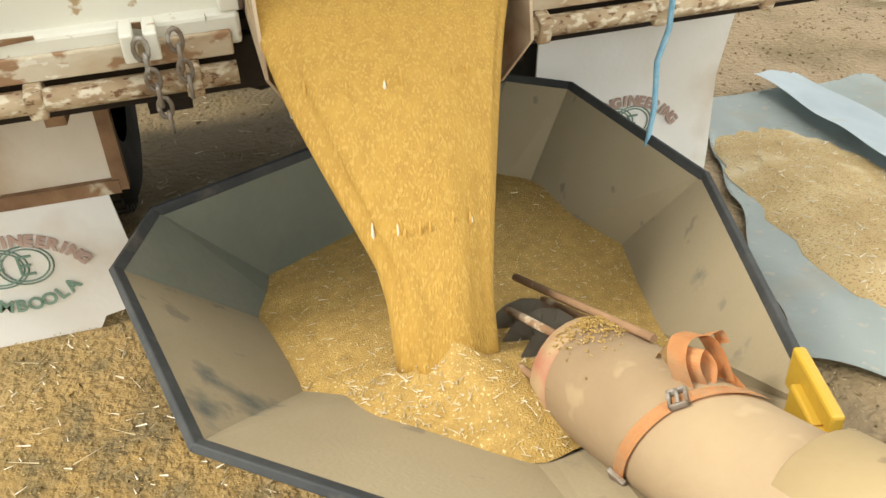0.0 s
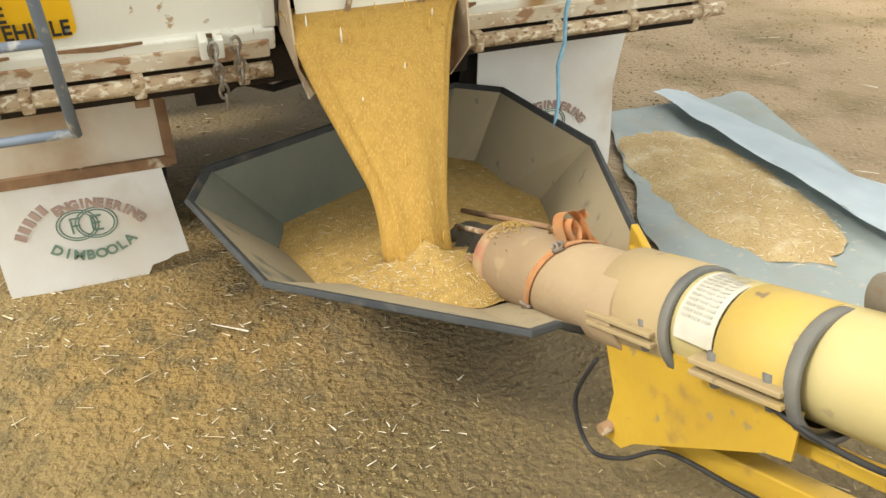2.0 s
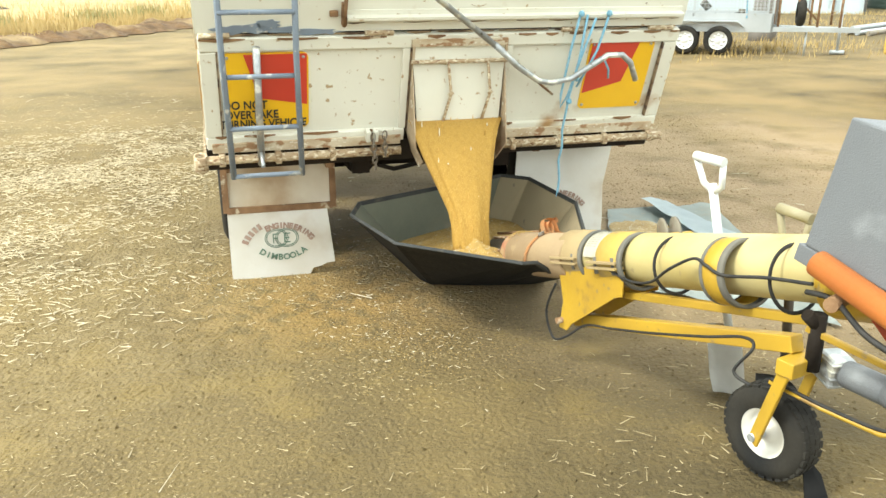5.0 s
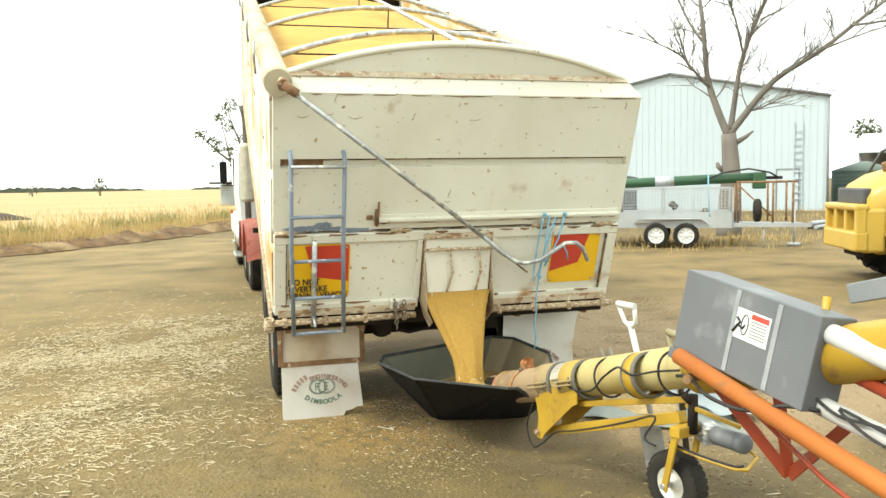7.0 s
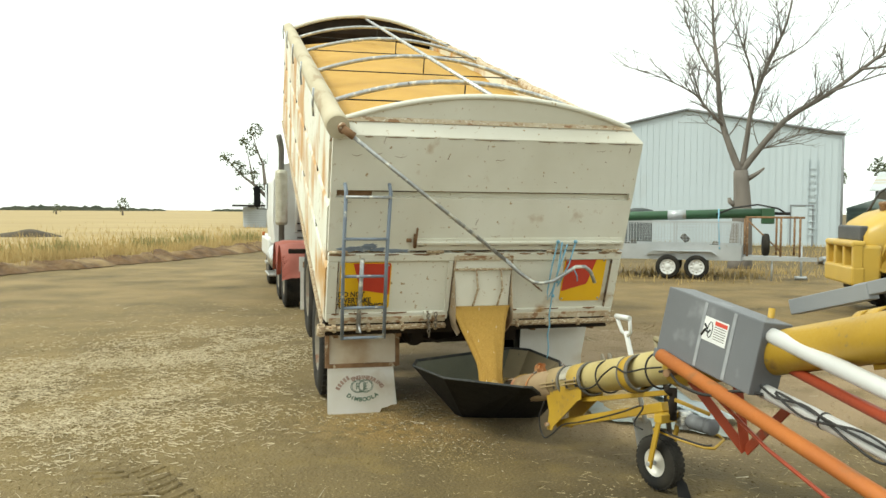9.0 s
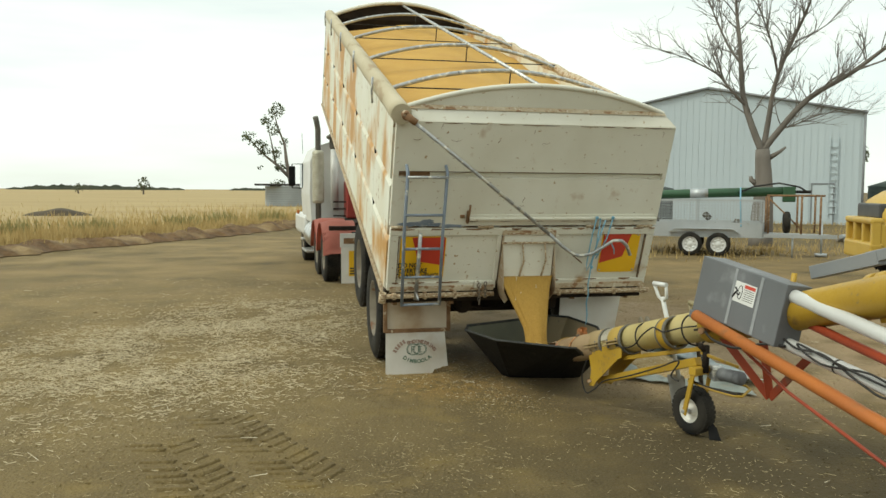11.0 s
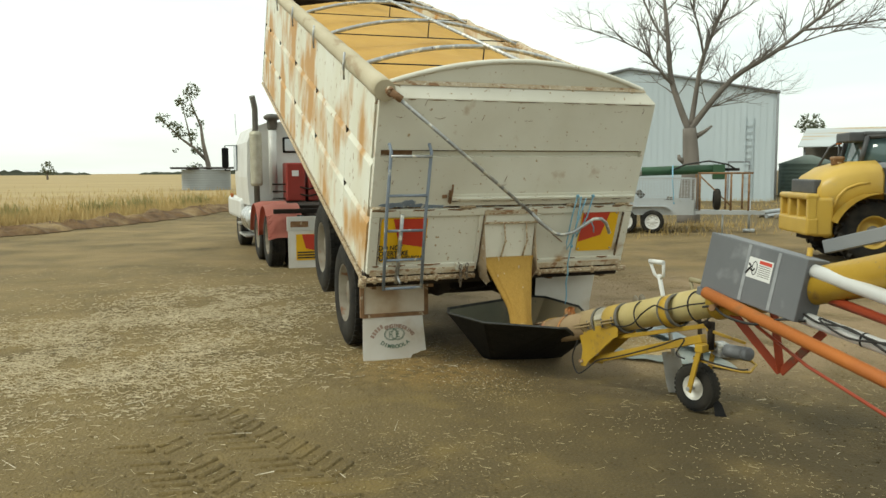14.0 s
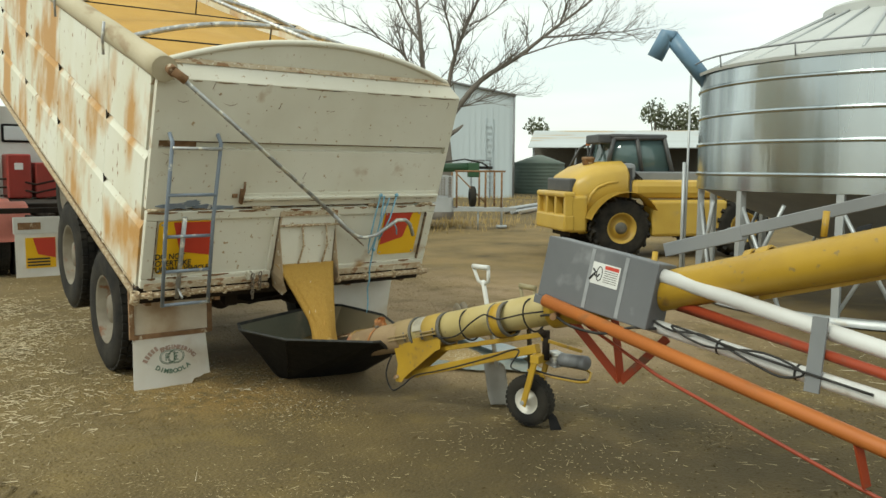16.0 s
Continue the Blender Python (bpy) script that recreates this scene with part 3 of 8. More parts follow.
# grain still lying in the box
bm = BM()
sheet(bm, 20, 60, lambda u, v: Vector((-1.16 + 2.32 * u, 0.02 + 7.7 * v, 1.45 + 0.13 * math.sin(math.pi * u) + 0.05 * noise.noise(Vector((u * 3, v * 9, 2))) - 0.36 * max(0, v - 0.93) / 0.07 * (1 - 0.75 * u))))
part("grain_load", boxed(bm), M_LOAD, tipper, "golden grain filling the open box")

# tailgate, upper half
bm = BM()
bx(bm, -1.25, 1.25, 0.0, 0.05, 1.15, 1.575)
upper = part("tailgate", bm, M_CREAM, tipper, "cream painted tailgate with scratches and rust spots")
bm = BM()
bx(bm, -1.25, 1.25, 0.0, 0.05, 0.655, 1.09)
part("middle_panel", bm, M_CREAM, upper)
for x0, x1 in ((-1.25, -1.205), (1.215, 1.25)):
    bm = BM()
    bx(bm, x0, x1, 0.0, 0.05, 1.0905, 1.1495)
    part("rib_end", bm, M_CREAM, upper)
bm = BM()
bx(bm, -1.205, 1.215, 0.045, 0.06, 1.08, 1.155)
part("rib_recess", bm, M_CREAM, upper, "pressed rib across the gate")
bm = BM()
bx(bm, -1.205, -0.93, 0.041, 0.045, 1.092, 1.148)
part("rib_grime", bm, M_RUST, upper, "grimy rusted end of the pressed rib")
# dark strip paints in the shade under the rib's top edge
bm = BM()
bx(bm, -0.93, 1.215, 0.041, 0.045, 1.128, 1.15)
part("rib_painted_shade", bm, M_SEAM, upper, "dark strip painted as shade along the rib")
bm = BM()
slab(bm, [(-1.25, 0.0, 1.577), (1.25, 0.0, 1.577), (1.15, 0.085, 1.675), (-1.15, 0.085, 1.675)], (0, 0.7, 0.7), 0.01)
part("shoulder", bm, M_CREAM, upper, "dusty cream sloping shoulder")
bm = BM()
slab(bm, [(-1.17, 0.066, 1.662), (1.17, 0.066, 1.662), (1.15, 0.088, 1.692), (-1.15, 0.088, 1.692)], (0, -0.7, 0.7), 0.004)
part("rust_seam", bm, M_SILL, upper, "rust-stained seam under the bow panel")
bm = BM()
arc = [(1.15 * math.cos(a), 0.09, 1.675 + 0.205 * (1 - math.cos(a) ** 2)) for a in (math.pi * k / 24 for k in range(25))]
slab(bm, arc, (0, 1, 0), 0.03)
part("bow_panel", bm, M_CREAM, upper)
bm = BM()
tube(bm, [(x, y + 0.005, z) for x, y, z in arc], 0.022, 8)
part("bow_lip", bm, M_CREAM, upper)
bm = BM()
bx(bm, -0.56, 1.22, -0.045, 0.0, 0.722, 0.737)
bx(bm, -0.56, 1.22, -0.008, 0.0, 0.70, 0.76)
part("ledge", bm, M_CREAM, upper)
bm = BM()
bx(bm, -0.585, -0.56, -0.03, 0.0, 0.69, 0.80, bev=0.004)
bx(bm, -0.64, -0.60, -0.015, 0.0, 0.73, 0.76, bev=0.004)
tube(bm, [(-0.575, -0.03, 0.69), (-0.57, -0.045, 0.80), (-0.565, -0.03, 0.86)], 0.009, 6)
part("rusty_hook", bm, M_RUST, upper)
for x in (-0.40, 0.62, 1.12, -1.17):
    bm = BM()
    tube(bm, [(x - 0.07, -0.012, 0.648), (x + 0.07, -0.012, 0.648)], 0.014, 8)
    part("hinge", bm, M_EDGE, upper)
rnd = random.Random(14)
for z, x0, x1, h in ((0.6975, -0.56, 1.22, 0.006), (0.645, -1.2, 1.2, 0.007), (1.566, -1.22, 1.22, 0.005)):
    x = x0
    while x < x1:
        w = rnd.uniform(0.06, 0.34)
        bm = BM()
        e = min(x + w, x1)
        slab(bm, [(x, -0.0035, z - h * 0.3), (x + (e - x) * 0.4, -0.0035, z - h * rnd.uniform(0.5, 1.6)), (e, -0.0035, z - h * 0.2), (e, -0.0035, z + h * 0.4), (x + (e - x) * 0.6, -0.0035, z + h * rnd.uniform(0.4, 1.0)), (x, -0.0035, z + h * 0.4)], (0, 1, 0), 0.003)
        part("rust_streak", bm, M_SEAM, upper)
        x = e + rnd.uniform(0.02, 0.20)
# rust scabs on the rails of the lower gate
for z0, x0, x1 in ((0.628, -1.24, 1.24), (0.118, -1.2, -0.3), (0.118, 0.32, 1.2)):
    x = x0
    while x < x1:
        w = rnd.uniform(0.03, 0.22)
        e = min(x + w, x1)
        bm = BM()
        slab(bm, [(x, -0.0155, z0 - 0.004), ((x + e) / 2, -0.0155, z0 - rnd.uniform(0.006, 0.016)), (e, -0.0155, z0 - 0.003), (e, -0.0155, z0 + 0.004), (x, -0.0155, z0 + 0.005)], (0, 1, 0), 0.003)
        part("rust_scab", bm, M_RUST, tipper)
        x = e + rnd.uniform(0.03, 0.26)
# peeled blue-grey primer
bm = BM()
rnd = random.Random(4)
for cx, cz, w, h in ((-1.03, 0.675, 0.16, 0.03), (-0.86, 0.665, 0.10, 0.02), (-0.70, 0.655, 0.13, 0.018), (-0.93, 0.70, 0.07, 0.03)):
    pp = [(cx + w * math.cos(a) * rnd.uniform(0.6, 1.1), -0.0045, cz + h * math.sin(a) * rnd.uniform(0.4, 1.2)) for a in (2 * math.pi * k / 16 for k in range(16))]
    slab(bm, pp, (0, 1, 0), 0.004)
part("peeled_paint", bm, M_BLUEGREY, upper, "patches of blue-grey primer where cream paint peeled")
rnd = random.Random(9)
bm = BM()
for k in range(34):
    x, z = rnd.uniform(-1.2, 1.2), rnd.choice((rnd.uniform(0.7, 1.08), rnd.uniform(1.2, 1.57), rnd.uniform(1.4, 1.57)))
    w, h = rnd.choice(((rnd.uniform(0.02, 0.10), 0.003), (0.003, rnd.uniform(0.02, 0.08)), (0.008, 0.006), (0.006, 0.01)))
    pp = [(x + w * math.cos(a) * 0.5 + 0.2 * h * math.sin(3 * a), -0.003, z + h * math.sin(a) * 0.5 + 0.1 * w * math.cos(2 * a)) for a in (2 * math.pi * j / 8 for j in range(8))]
    slab(bm, pp, (0, 1, 0), 0.0028)
part("rust_scratches", bm, M_RUST, upper)["kind"] = "stuff"

# tailgate, lower half: frame with recessed panels round the chute
bm = BM()
bx(bm, -1.245, 1.245, -0.012, 0.04, 0.565, 0.635, bev=0.008)
lower = part("lower_gate", bm, M_CREAM, tipper, "cream lower gate with a raised rusty frame")
for x0, x1 in ((-1.245, -0.24), (0.27, 1.245)):
    bm = BM()
    bx(bm, x0, x1, -0.012, 0.04, 0.045, 0.115, bev=0.008)
    part("gate_rail", bm, M_CREAM, lower)
for x0, x1 in ((-1.245, -1.165), (-0.275, -0.235), (0.265, 0.305), (1.165, 1.245)):
    bm = BM()
    bx(bm, x0, x1, -0.0105, 0.04, 0.116, 0.564, bev=0.006)
    part("gate_stile", bm, M_CREAM, lower)
    bm = BM()
    xr = x1 if x1 < 0 else x0
    bx(bm, xr - 0.004, xr + 0.004, -0.012, 0.011, 0.12, 0.56)
    part("rust_line", bm, M_SEAM, lower)
for x0, x1 in ((-1.17, -0.27), (0.30, 1.17)):
    bm = BM()
    bx(bm, x0, x1, 0.012, 0.03, 0.10, 0.58)
    part("panel", bm, M_CREAM, lower)
for x0, x1 in ((-1.22, -0.26), (0.28, 1.22)):
    bm = BM()
    bx(bm, x0, x1, -0.022, -0.012, 0.03, 0.085, bev=0.004)
    part("bottom_strip", bm, M_SILL, lower)


def sign(x0, x1, z0, z1, red, words):
    w, h = x1 - x0, z1 - z0
    bm = BM()
    r = 0.03
    pp = []
    for cx, cz, a0 in ((x1 - r, z1 - r, 0), (x0 + r, z1 - r, 90), (x0 + r, z0 + r, 180), (x1 - r, z0 + r, 270)):
        pp += [(cx + r * math.cos(radians(a0 + a)), 0.006, cz + r * math.sin(radians(a0 + a))) for a in (0, 30, 60, 90)]
    slab(bm, pp, (0, 1, 0), 0.006)
    s = part("warning_sign", bm, M_SIGNY, lower, "red and yellow vehicle warning sign")
    bm = BM()
    slab(bm, [(x0 + u * w, 0.003, z1 - v * h) for u, v in red], (0, 1, 0), 0.003)
    part("red_field", bm, M_SIGNR, s)
    for u, v in ((0.06, 0.06), (0.94, 0.06), (0.06, 0.94), (0.94, 0.94)):
        bm = BM()
        lathe(bm, [(0, 0.004), (0.008, 0.003), (0.009, 0)], 8, along((x0 + u * w, 0.006, z1 - v * h), (0, -1, 0)))
        part("rivet", bm, M_STEEL, s)
    for text, cx, cz, size, wide in words:
        lettering("sign_text", text, size, M_INK, s, Matrix.Translation((x0 + cx * w, 0.001, z1 - cz * h)) @ pose(0, 0, 0, 90) @ Matrix.Diagonal((wide, 1, 1, 1)), bold=0.0012)


sign(-1.145, -0.738, 0.145, 0.552, [(0.25, 0.02), (0.98, 0.02), (0.98, 0.68), (0.41, 0.58)],
     [("DO NOT", 0.24, 0.67, 0.062, 0.85), ("OVERTAKE", 0.31, 0.80, 0.062, 0.85), ("TURNING VEHICLE", 0.45, 0.925, 0.062, 0.80)])
sign(0.742, 1.122, 0.175, 0.575, [(0.03, 0.02), (0.76, 0.02), (0.60, 0.60), (0.02, 0.76)], [])

# grain chute in the middle of the gate
bm = BM()
slab(bm, [(-0.232, 0.0, 0.60), (0.262, 0.0, 0.60), (0.245, -0.10, 0.115), (-0.19, -0.10, 0.115)], (0, 1, 0), 0.008)
chute = part("chute_door", bm, M_CREAM, tipper, "cream sliding grain door, half open")
bm = BM()
bx(bm, -0.235, 0.265, -0.022, -0.004, 0.575, 0.612)
part("door_head", bm, M_SILL, chute)
bm = BM()
slab(bm, [(-0.205, -0.105, 0.125), (0.25, -0.105, 0.125), (0.25, -0.112, 0.105), (-0.20, -0.112, 0.105)], (0, 1, 0), 0.006)
part("door_lip", bm, M_SILL, chute)
for sx, x in ((-1, -0.222), (1, 0.262)):
    bm = BM()
    xi = x - sx * 0.045
    slab(bm, [(x, 0.03, 0.52), (x, -0.03, 0.45), (x, -0.205, 0.11), (x, 0.03, 0.10)], (sx, 0, 0), 0.006)
    slab(bm, [(x, 0.03, 0.10), (x, -0.205, 0.11), (xi, -0.20, 0.02), (xi, -0.14, -0.045), (xi, 0.03, -0.05)], (sx, 0, 0), 0.006)
    bx(bm, x - 0.006, x + 0.006, -0.02, 0.03, 0.10, 0.60)
    part("chute_cheek", bm, M_CHEEK, chute, "bent dust-worn steel cheek beside the chute")
bm = BM()
tube(bm, [(-0.24, -0.045, 0.505), (0.28, -0.045, 0.505)], 0.011, 8)
part("cross_bar", bm, M_EDGE, chute)
for x in (-0.05, 0.16):
    bm = BM()
    tube(bm, [(x, -0.05, 0.505), (x + 0.025, -0.075, 0.34), (x - 0.03, -0.115, 0.14)], 0.008, 6)
    tube(bm, [(x + 0.02, -0.07, 0.345), (x + 0.03, -0.08, 0.335)], 0.014, 6)
    part("door_rod", bm, M_EDGE, chute)

# ladder hung on the gate
lad = BM()
for x in (-1.15, -0.815):
    tube(lad, [(x, -0.03, 1.21), (x, -0.10, 1.17), (x + 0.005, -0.115, 0.6), (x + 0.02, -0.165, -0.03)], 0.0145, 8)
ladder = part("ladder", lad, M_BLUEGREY, tipper, "worn blue-grey pipe ladder")
for z in (1.135, 0.80, 0.49, 0.235, -0.02):
    bm = BM()
    y = -0.115 if z > 0.4 else -0.115 - (0.6 - z) * 0.08
    xo = 0 if z > 0.4 else 0.012
    tube(bm, [(-1.15 + xo, y, z), (-0.815 + xo, y, z)], 0.0125, 8)
    part("rung", bm, M_STEEL if z > 1.1 else M_BLUEGREY, ladder)
bm = BM()
tube(bm, [(-0.985, -0.04, 0.60), (-0.985, -0.05, -0.03)], 0.018, 8)
tube(bm, [(-0.985, -0.15, 0.02), (-0.985, -0.04, 0.05)], 0.01, 6)
part("centre_post", bm, M_STEEL, ladder)

# bottom beam with latch pipe
for x0, x1 in ((-1.26, -0.26), (0.29, 1.29)):
    bm = BM()
    tube(bm, [(x0, -0.035, 0.0), (x1, -0.035, 0.0)], 0.023, 12)
    b = part("latch_pipe", bm, M_EDGE, tipper, "flaking rusty cream pipe under the gate")
    for k in range(4):
        x = x0 + (k + 0.3) * (x1 - x0) / 3.6
        bm = BM()
        bx(bm, x - 0.016, x + 0.016, -0.062, 0.01, -0.027, 0.03, bev=0.006)
        part("clamp", bm, M_EDGE, b)
bm = BM()
bx(bm, -1.25, 1.25, 0.03, 0.12, -0.10, 0.03, bev=0.006)
part("rear_beam", bm, M_DARK, tipper, "dark dirty rear cross beam")
bm = BM()
lathe(bm, [(0.03, 0), (0.034, 0.003), (0.034, 0.09), (0.024, 0.09), (0.024, 0.0)], 14, along((-1.28, -0.03, -0.06), (0, 0, 1)))
part("corner_socket", bm, M_EDGE, tipper)


M_CHAIN = surf("dull_rusty_chain", (0.25, 0.22, 0.18), (0.17, 0.125, 0.085), 40.0, 0.6, metal=0.4, bump=0.2, stain=(0.40, 0.38, 0.34), cut=0.58, sscale=30)


def chain(x, z, n, lean):
    bm = BM()
    for k in range(n):
        c = Vector((x + lean * k, -0.075 - 0.004 * (k % 2), z - 0.034 * k))
        ring = []
        for j in range(13):
            a = 2 * math.pi * j / 12
            off = Vector((0.012 * math.cos(a), 0, 0.0245 * math.sin(a)))
            if k % 2:
                off = Vector((0, off.x, off.z))
            ring.append(c + off)
        tube(bm, ring, 0.0046, 6, caps=False)
    part("chain", bm, M_CHAIN, tipper, "short rusty latch chain")


chain(-0.42, 0.11, 6, 0.004)
chain(-0.36, 0.12, 4, 0.003)
for x in (-0.44, -0.40):
    bm = BM()
    bx(bm, x - 0.012, x + 0.012, -0.06, -0.01, 0.07, 0.13, bev=0.004)
    part("chain_lug", bm, M_CREAM, tipper)

# tarpaulin roll, bows, ridge and winding handle
bm = BM()
rings = []
for j in range(50):
    v = j / 49
    tube_r = 0.085 + 0.006 * noise.noise(Vector((v * 20, 0, 0)))
    rings.append([bm.verts.new((-1.20 + tube_r * math.cos(a), -0.15 + 7.85 * v, 1.645 + tube_r * math.sin(a))) for a in (2 * math.pi * k / 16 for k in range(16))])
for q, w in zip(rings, rings[1:]):
    for k in range(16):
        bm.faces.new((q[k], q[(k + 1) % 16], w[(k + 1) % 16], w[k])).smooth = True
bm.faces.new(rings[0][::-1])
part("tarp_roll", boxed(bm), M_TARPROLL, tipper, "rolled cream canvas cover along the box edge")
for y in SEAMS:
    bm = BM()
    tube(bm, [(-1.29, y, 1.50), (-1.30, y, 1.62), (-1.295, y, 1.74)], 0.011, 6)
    part("tarp_stop", boxed(bm), M_STEEL, tipper)
for y in (1.1, 2.95, 4.8, 6.5):
    bm = BM()
    pts = [(1.2 * math.cos(a), y, 1.59 + 0.24 * math.sin(a) ** 2) for a in (math.pi * k / 20 for k in range(21))]
    tube(bm, pts, 0.022, 8)
    bow = part("roof_bow", boxed(bm), M_STEEL, tipper, "bent galvanised pipe bow")
    bm = BM()
    tube(bm, [(-1.18, y, 1.64), (1.18, y, 1.64)], 0.007, 6)
    tube(bm, [(0.05, y, 1.64), (0.05, y, 1.82)], 0.007, 6)
    part("tie_wire", boxed(bm), M_CABLE, bow)
bm = BM()
tube(bm, [(0.05, 0.05, 1.85), (0.05, front(1.6), 1.85)], 0.020, 8)
part("ridge_pole", boxed(bm), M_STEEL, tipper)
bm = BM()
pts = [(1.19, 0.05 + 7.7 * k / 40, 1.59 + 0.035 * noise.noise(Vector((k * 0.5, 0, 8)))) for k in range(41)]
tube(bm, pts, 0.05, 8)
part("cover_edge", boxed(bm), M_SILL, tipper, "bunched canvas cover edge")
bm = BM()
tube(bm, [(-1.20, -0.07, 1.65), (-1.20, -0.13, 1.645)], 0.035, 10)
tube(bm, [(-1.20, -0.12, 1.65), (-1.12, -0.15, 1.60)], 0.03, 8)
part("universal_joint", bm, M_RUST, tipper)
bm = BM()
tube(bm, [(-1.15, -0.15, 1.615), (-0.6, -0.16, 1.20), (0.16, -0.13, 0.62)], 0.015, 8)
crank = part("winding_rod", bm, M_STEEL, tipper, "chipped white tarp winding rod")
bm = BM()
tube(bm, [(0.15, -0.13, 0.63), (0.30, -0.12, 0.50), (0.42, -0.12, 0.42), (0.50, -0.12, 0.405), (0.60, -0.13, 0.43), (0.70, -0.13, 0.50), (0.78, -0.13, 0.555), (0.86, -0.13, 0.555), (0.92, -0.13, 0.51), (0.975, -0.13, 0.41)], 0.016, 8)
part("crank_handle", bm, M_STEEL, crank)
bm = BM()
tube(bm, [(0.28, -0.06, 0.50), (0.42, -0.05, 0.40), (0.55, -0.05, 0.30)], 0.007, 6)
part("stay_rod", bm, M_RUST, crank)

# pale blue rope
bm = BM()
tube(bm, [(0.62, -0.05, 0.735), (0.60, -0.06, 0.55), (0.595, -0.06, 0.30), (0.60, -0.07, 0.23), (0.63, -0.07, 0.30), (0.66, -0.07, 0.50), (0.70, -0.07, 0.73)], 0.0065, 6)
tube(bm, [(0.66, -0.05, 0.74), (0.655, -0.07, 0.50), (0.635, -0.08, 0.30), (0.63, -0.09, 0.1), (0.645, -0.10, 0.0), (0.635, -0.11, -0.08), (0.655, -0.13, -0.20), (0.645, -0.165, -0.30), (0.665, -0.19, -0.38)], 0.0065, 6)
tube(bm, [(0.78, -0.05, 0.74), (0.74, -0.08, 0.56), (0.70, -0.09, 0.46), (0.66, -0.09, 0.36)], 0.0065, 6)
tube(bm, [(0.80, -0.07, 0.50), (0.83, -0.08, 0.45), (0.84, -0.08, 0.40)], 0.0065, 6)
for p in ((0.66, -0.075, 0.40), (0.625, -0.05, 0.745), (0.78, -0.05, 0.745), (0.64, -0.08, 0.27)):
    lathe(bm, [(0, -0.018), (0.014, -0.01), (0.017, 0), (0.012, 0.012), (0, 0.018)], 8, Matrix.Translation(p))
part("rope", bm, M_ROPE, tipper, "frayed pale blue rope tied to the ledge")

# chassis, axles, wheels (upright in the world)
bm = BM()
for sx in (-1, 1):
    bx(bm, sx * 0.42 - 0.05, sx * 0.42 + 0.05, 0.25, LEN - 0.3, -0.30, -0.02)
for k in range(9):
    bx(bm, -1.2, 1.2, 0.4 + 0.93 * k, 0.46 + 0.93 * k, -0.09, 0.0)
part("chassis", boxed(bm), M_DARK, tipper)


def wheel_mesh(bmt, bmr, r, w, rim, axis_m, treads=44):
    """Tyre into bmt, rim into bmr; axis along z of axis_m."""
    lathe(bmt, [(rim, -w / 2 + 0.01), (rim + 0.03, -w / 2), (r - 0.07, -w / 2 - 0.006), (r - 0.03, -w / 2 + 0.012), (r - 0.012, -w / 2 + 0.035), (r - 0.012, w / 2 - 0.035), (r - 0.03, w / 2 - 0.012), (r - 0.07, w / 2 + 0.006), (rim + 0.03, w / 2), (rim, w / 2 - 0.01)], 40, axis_m)
    for k in range(treads):
        for row in (-0.33, -0.12, 0.12, 0.33):
            a = 2 * math.pi * (k + (0.5 if row in (-0.12, 0.33) else 0)) / treads
            m = axis_m @ Matrix.Rotation(a, 4, "Z") @ Matrix.Translation((r - 0.008, 0, row * w))
            bx(bmt, -0.012, 0.008, -math.pi * r / treads * 0.72, math.pi * r / treads * 0.72, -w * 0.085, w * 0.085, m)
    lathe(bmr, [(rim, -w / 2 + 0.008), (rim - 0.02, -w / 2 + 0.012), (rim - 0.035, -w * 0.1), (rim * 0.62, -w * 0.02), (rim * 0.45, -w * 0.18), (rim * 0.40, -w * 0.30), (0, -w * 0.32)], 32, axis_m)
    for k in range(10):
        a = 2 * math.pi * k / 10
        lathe(bmr, [(0, -0.03), (0.013, -0.03), (0.013, 0.01)], 6, axis_m @ Matrix.Translation((rim * 0.55 * math.cos(a), rim * 0.55 * math.sin(a), -w * 0.06)))


def road_wheel(x, y, z, r, w, rim, sx, parent, local=True):
    m = Matrix.Translation((x, y, z)) @ Matrix.Rotation(radians(90 if sx > 0 else -90) * -1, 4, "Y")
    a, b = BM(), BM()
    wheel_mesh(a, b, r, w, rim, m)
    if local:
        upright(a), upright(b)
    t = part("tyre", a, M_TYRE, parent, "dusty black truck tyre")
    part("rim", b, M_RIMTAN, t, "dusty tan steel rim")


for y, z in ((1.13, 0.51), (2.42, 0.85)):
    for sx in (-1, 1):
        road_wheel(sx * 1.085, y, z, 0.51, 0.27, 0.285, sx, tipper)
        road_wheel(sx * 0.76, y, z, 0.51, 0.27, 0.285, sx, tipper)
    bm = BM()
    tube(bm, [(-1.0, y, z), (1.0, y, z)], 0.06, 10)
    part("axle", upright(bm), M_DARK, tipper)
bm, br = BM(), BM()
wheel_mesh(bm, br, 0.5, 0.27, 0.28, Matrix.Translation((-0.62, 4.9, 1.40)) @ Matrix.Rotation(radians(90), 4, "Y"))
sp = part("spare_tyre", upright(bm), M_TYRE, tipper)
part("rim", upright(br), M_RIMTAN, sp)
# clutter under the rear
bm = BM()
bx(bm, -0.35, 0.55, 0.9, 1.0, 0.50, 0.62, bev=0.01)
lathe(bm, [(0, -0.1), (0.09, -0.1), (0.10, -0.08), (0.10, 0.08), (0.09, 0.1), (0, 0.1)], 16, along((-0.38, 0.75, 0.60), (0, 1, 0)))
lathe(bm, [(0, -0.1), (0.09, -0.1), (0.10, -0.08), (0.10, 0.08), (0.09, 0.1), (0, 0.1)], 16, along((0.30, 0.75, 0.58), (0, 1, 0)))
tube(bm, [(-0.38, 0.6, 0.6), (-0.2, 0.5, 0.56), (0.1, 0.55, 0.6), (0.4, 0.7, 0.62)], 0.014, 6)
part("brake_gear", upright(bm), M_DARK, tipper)


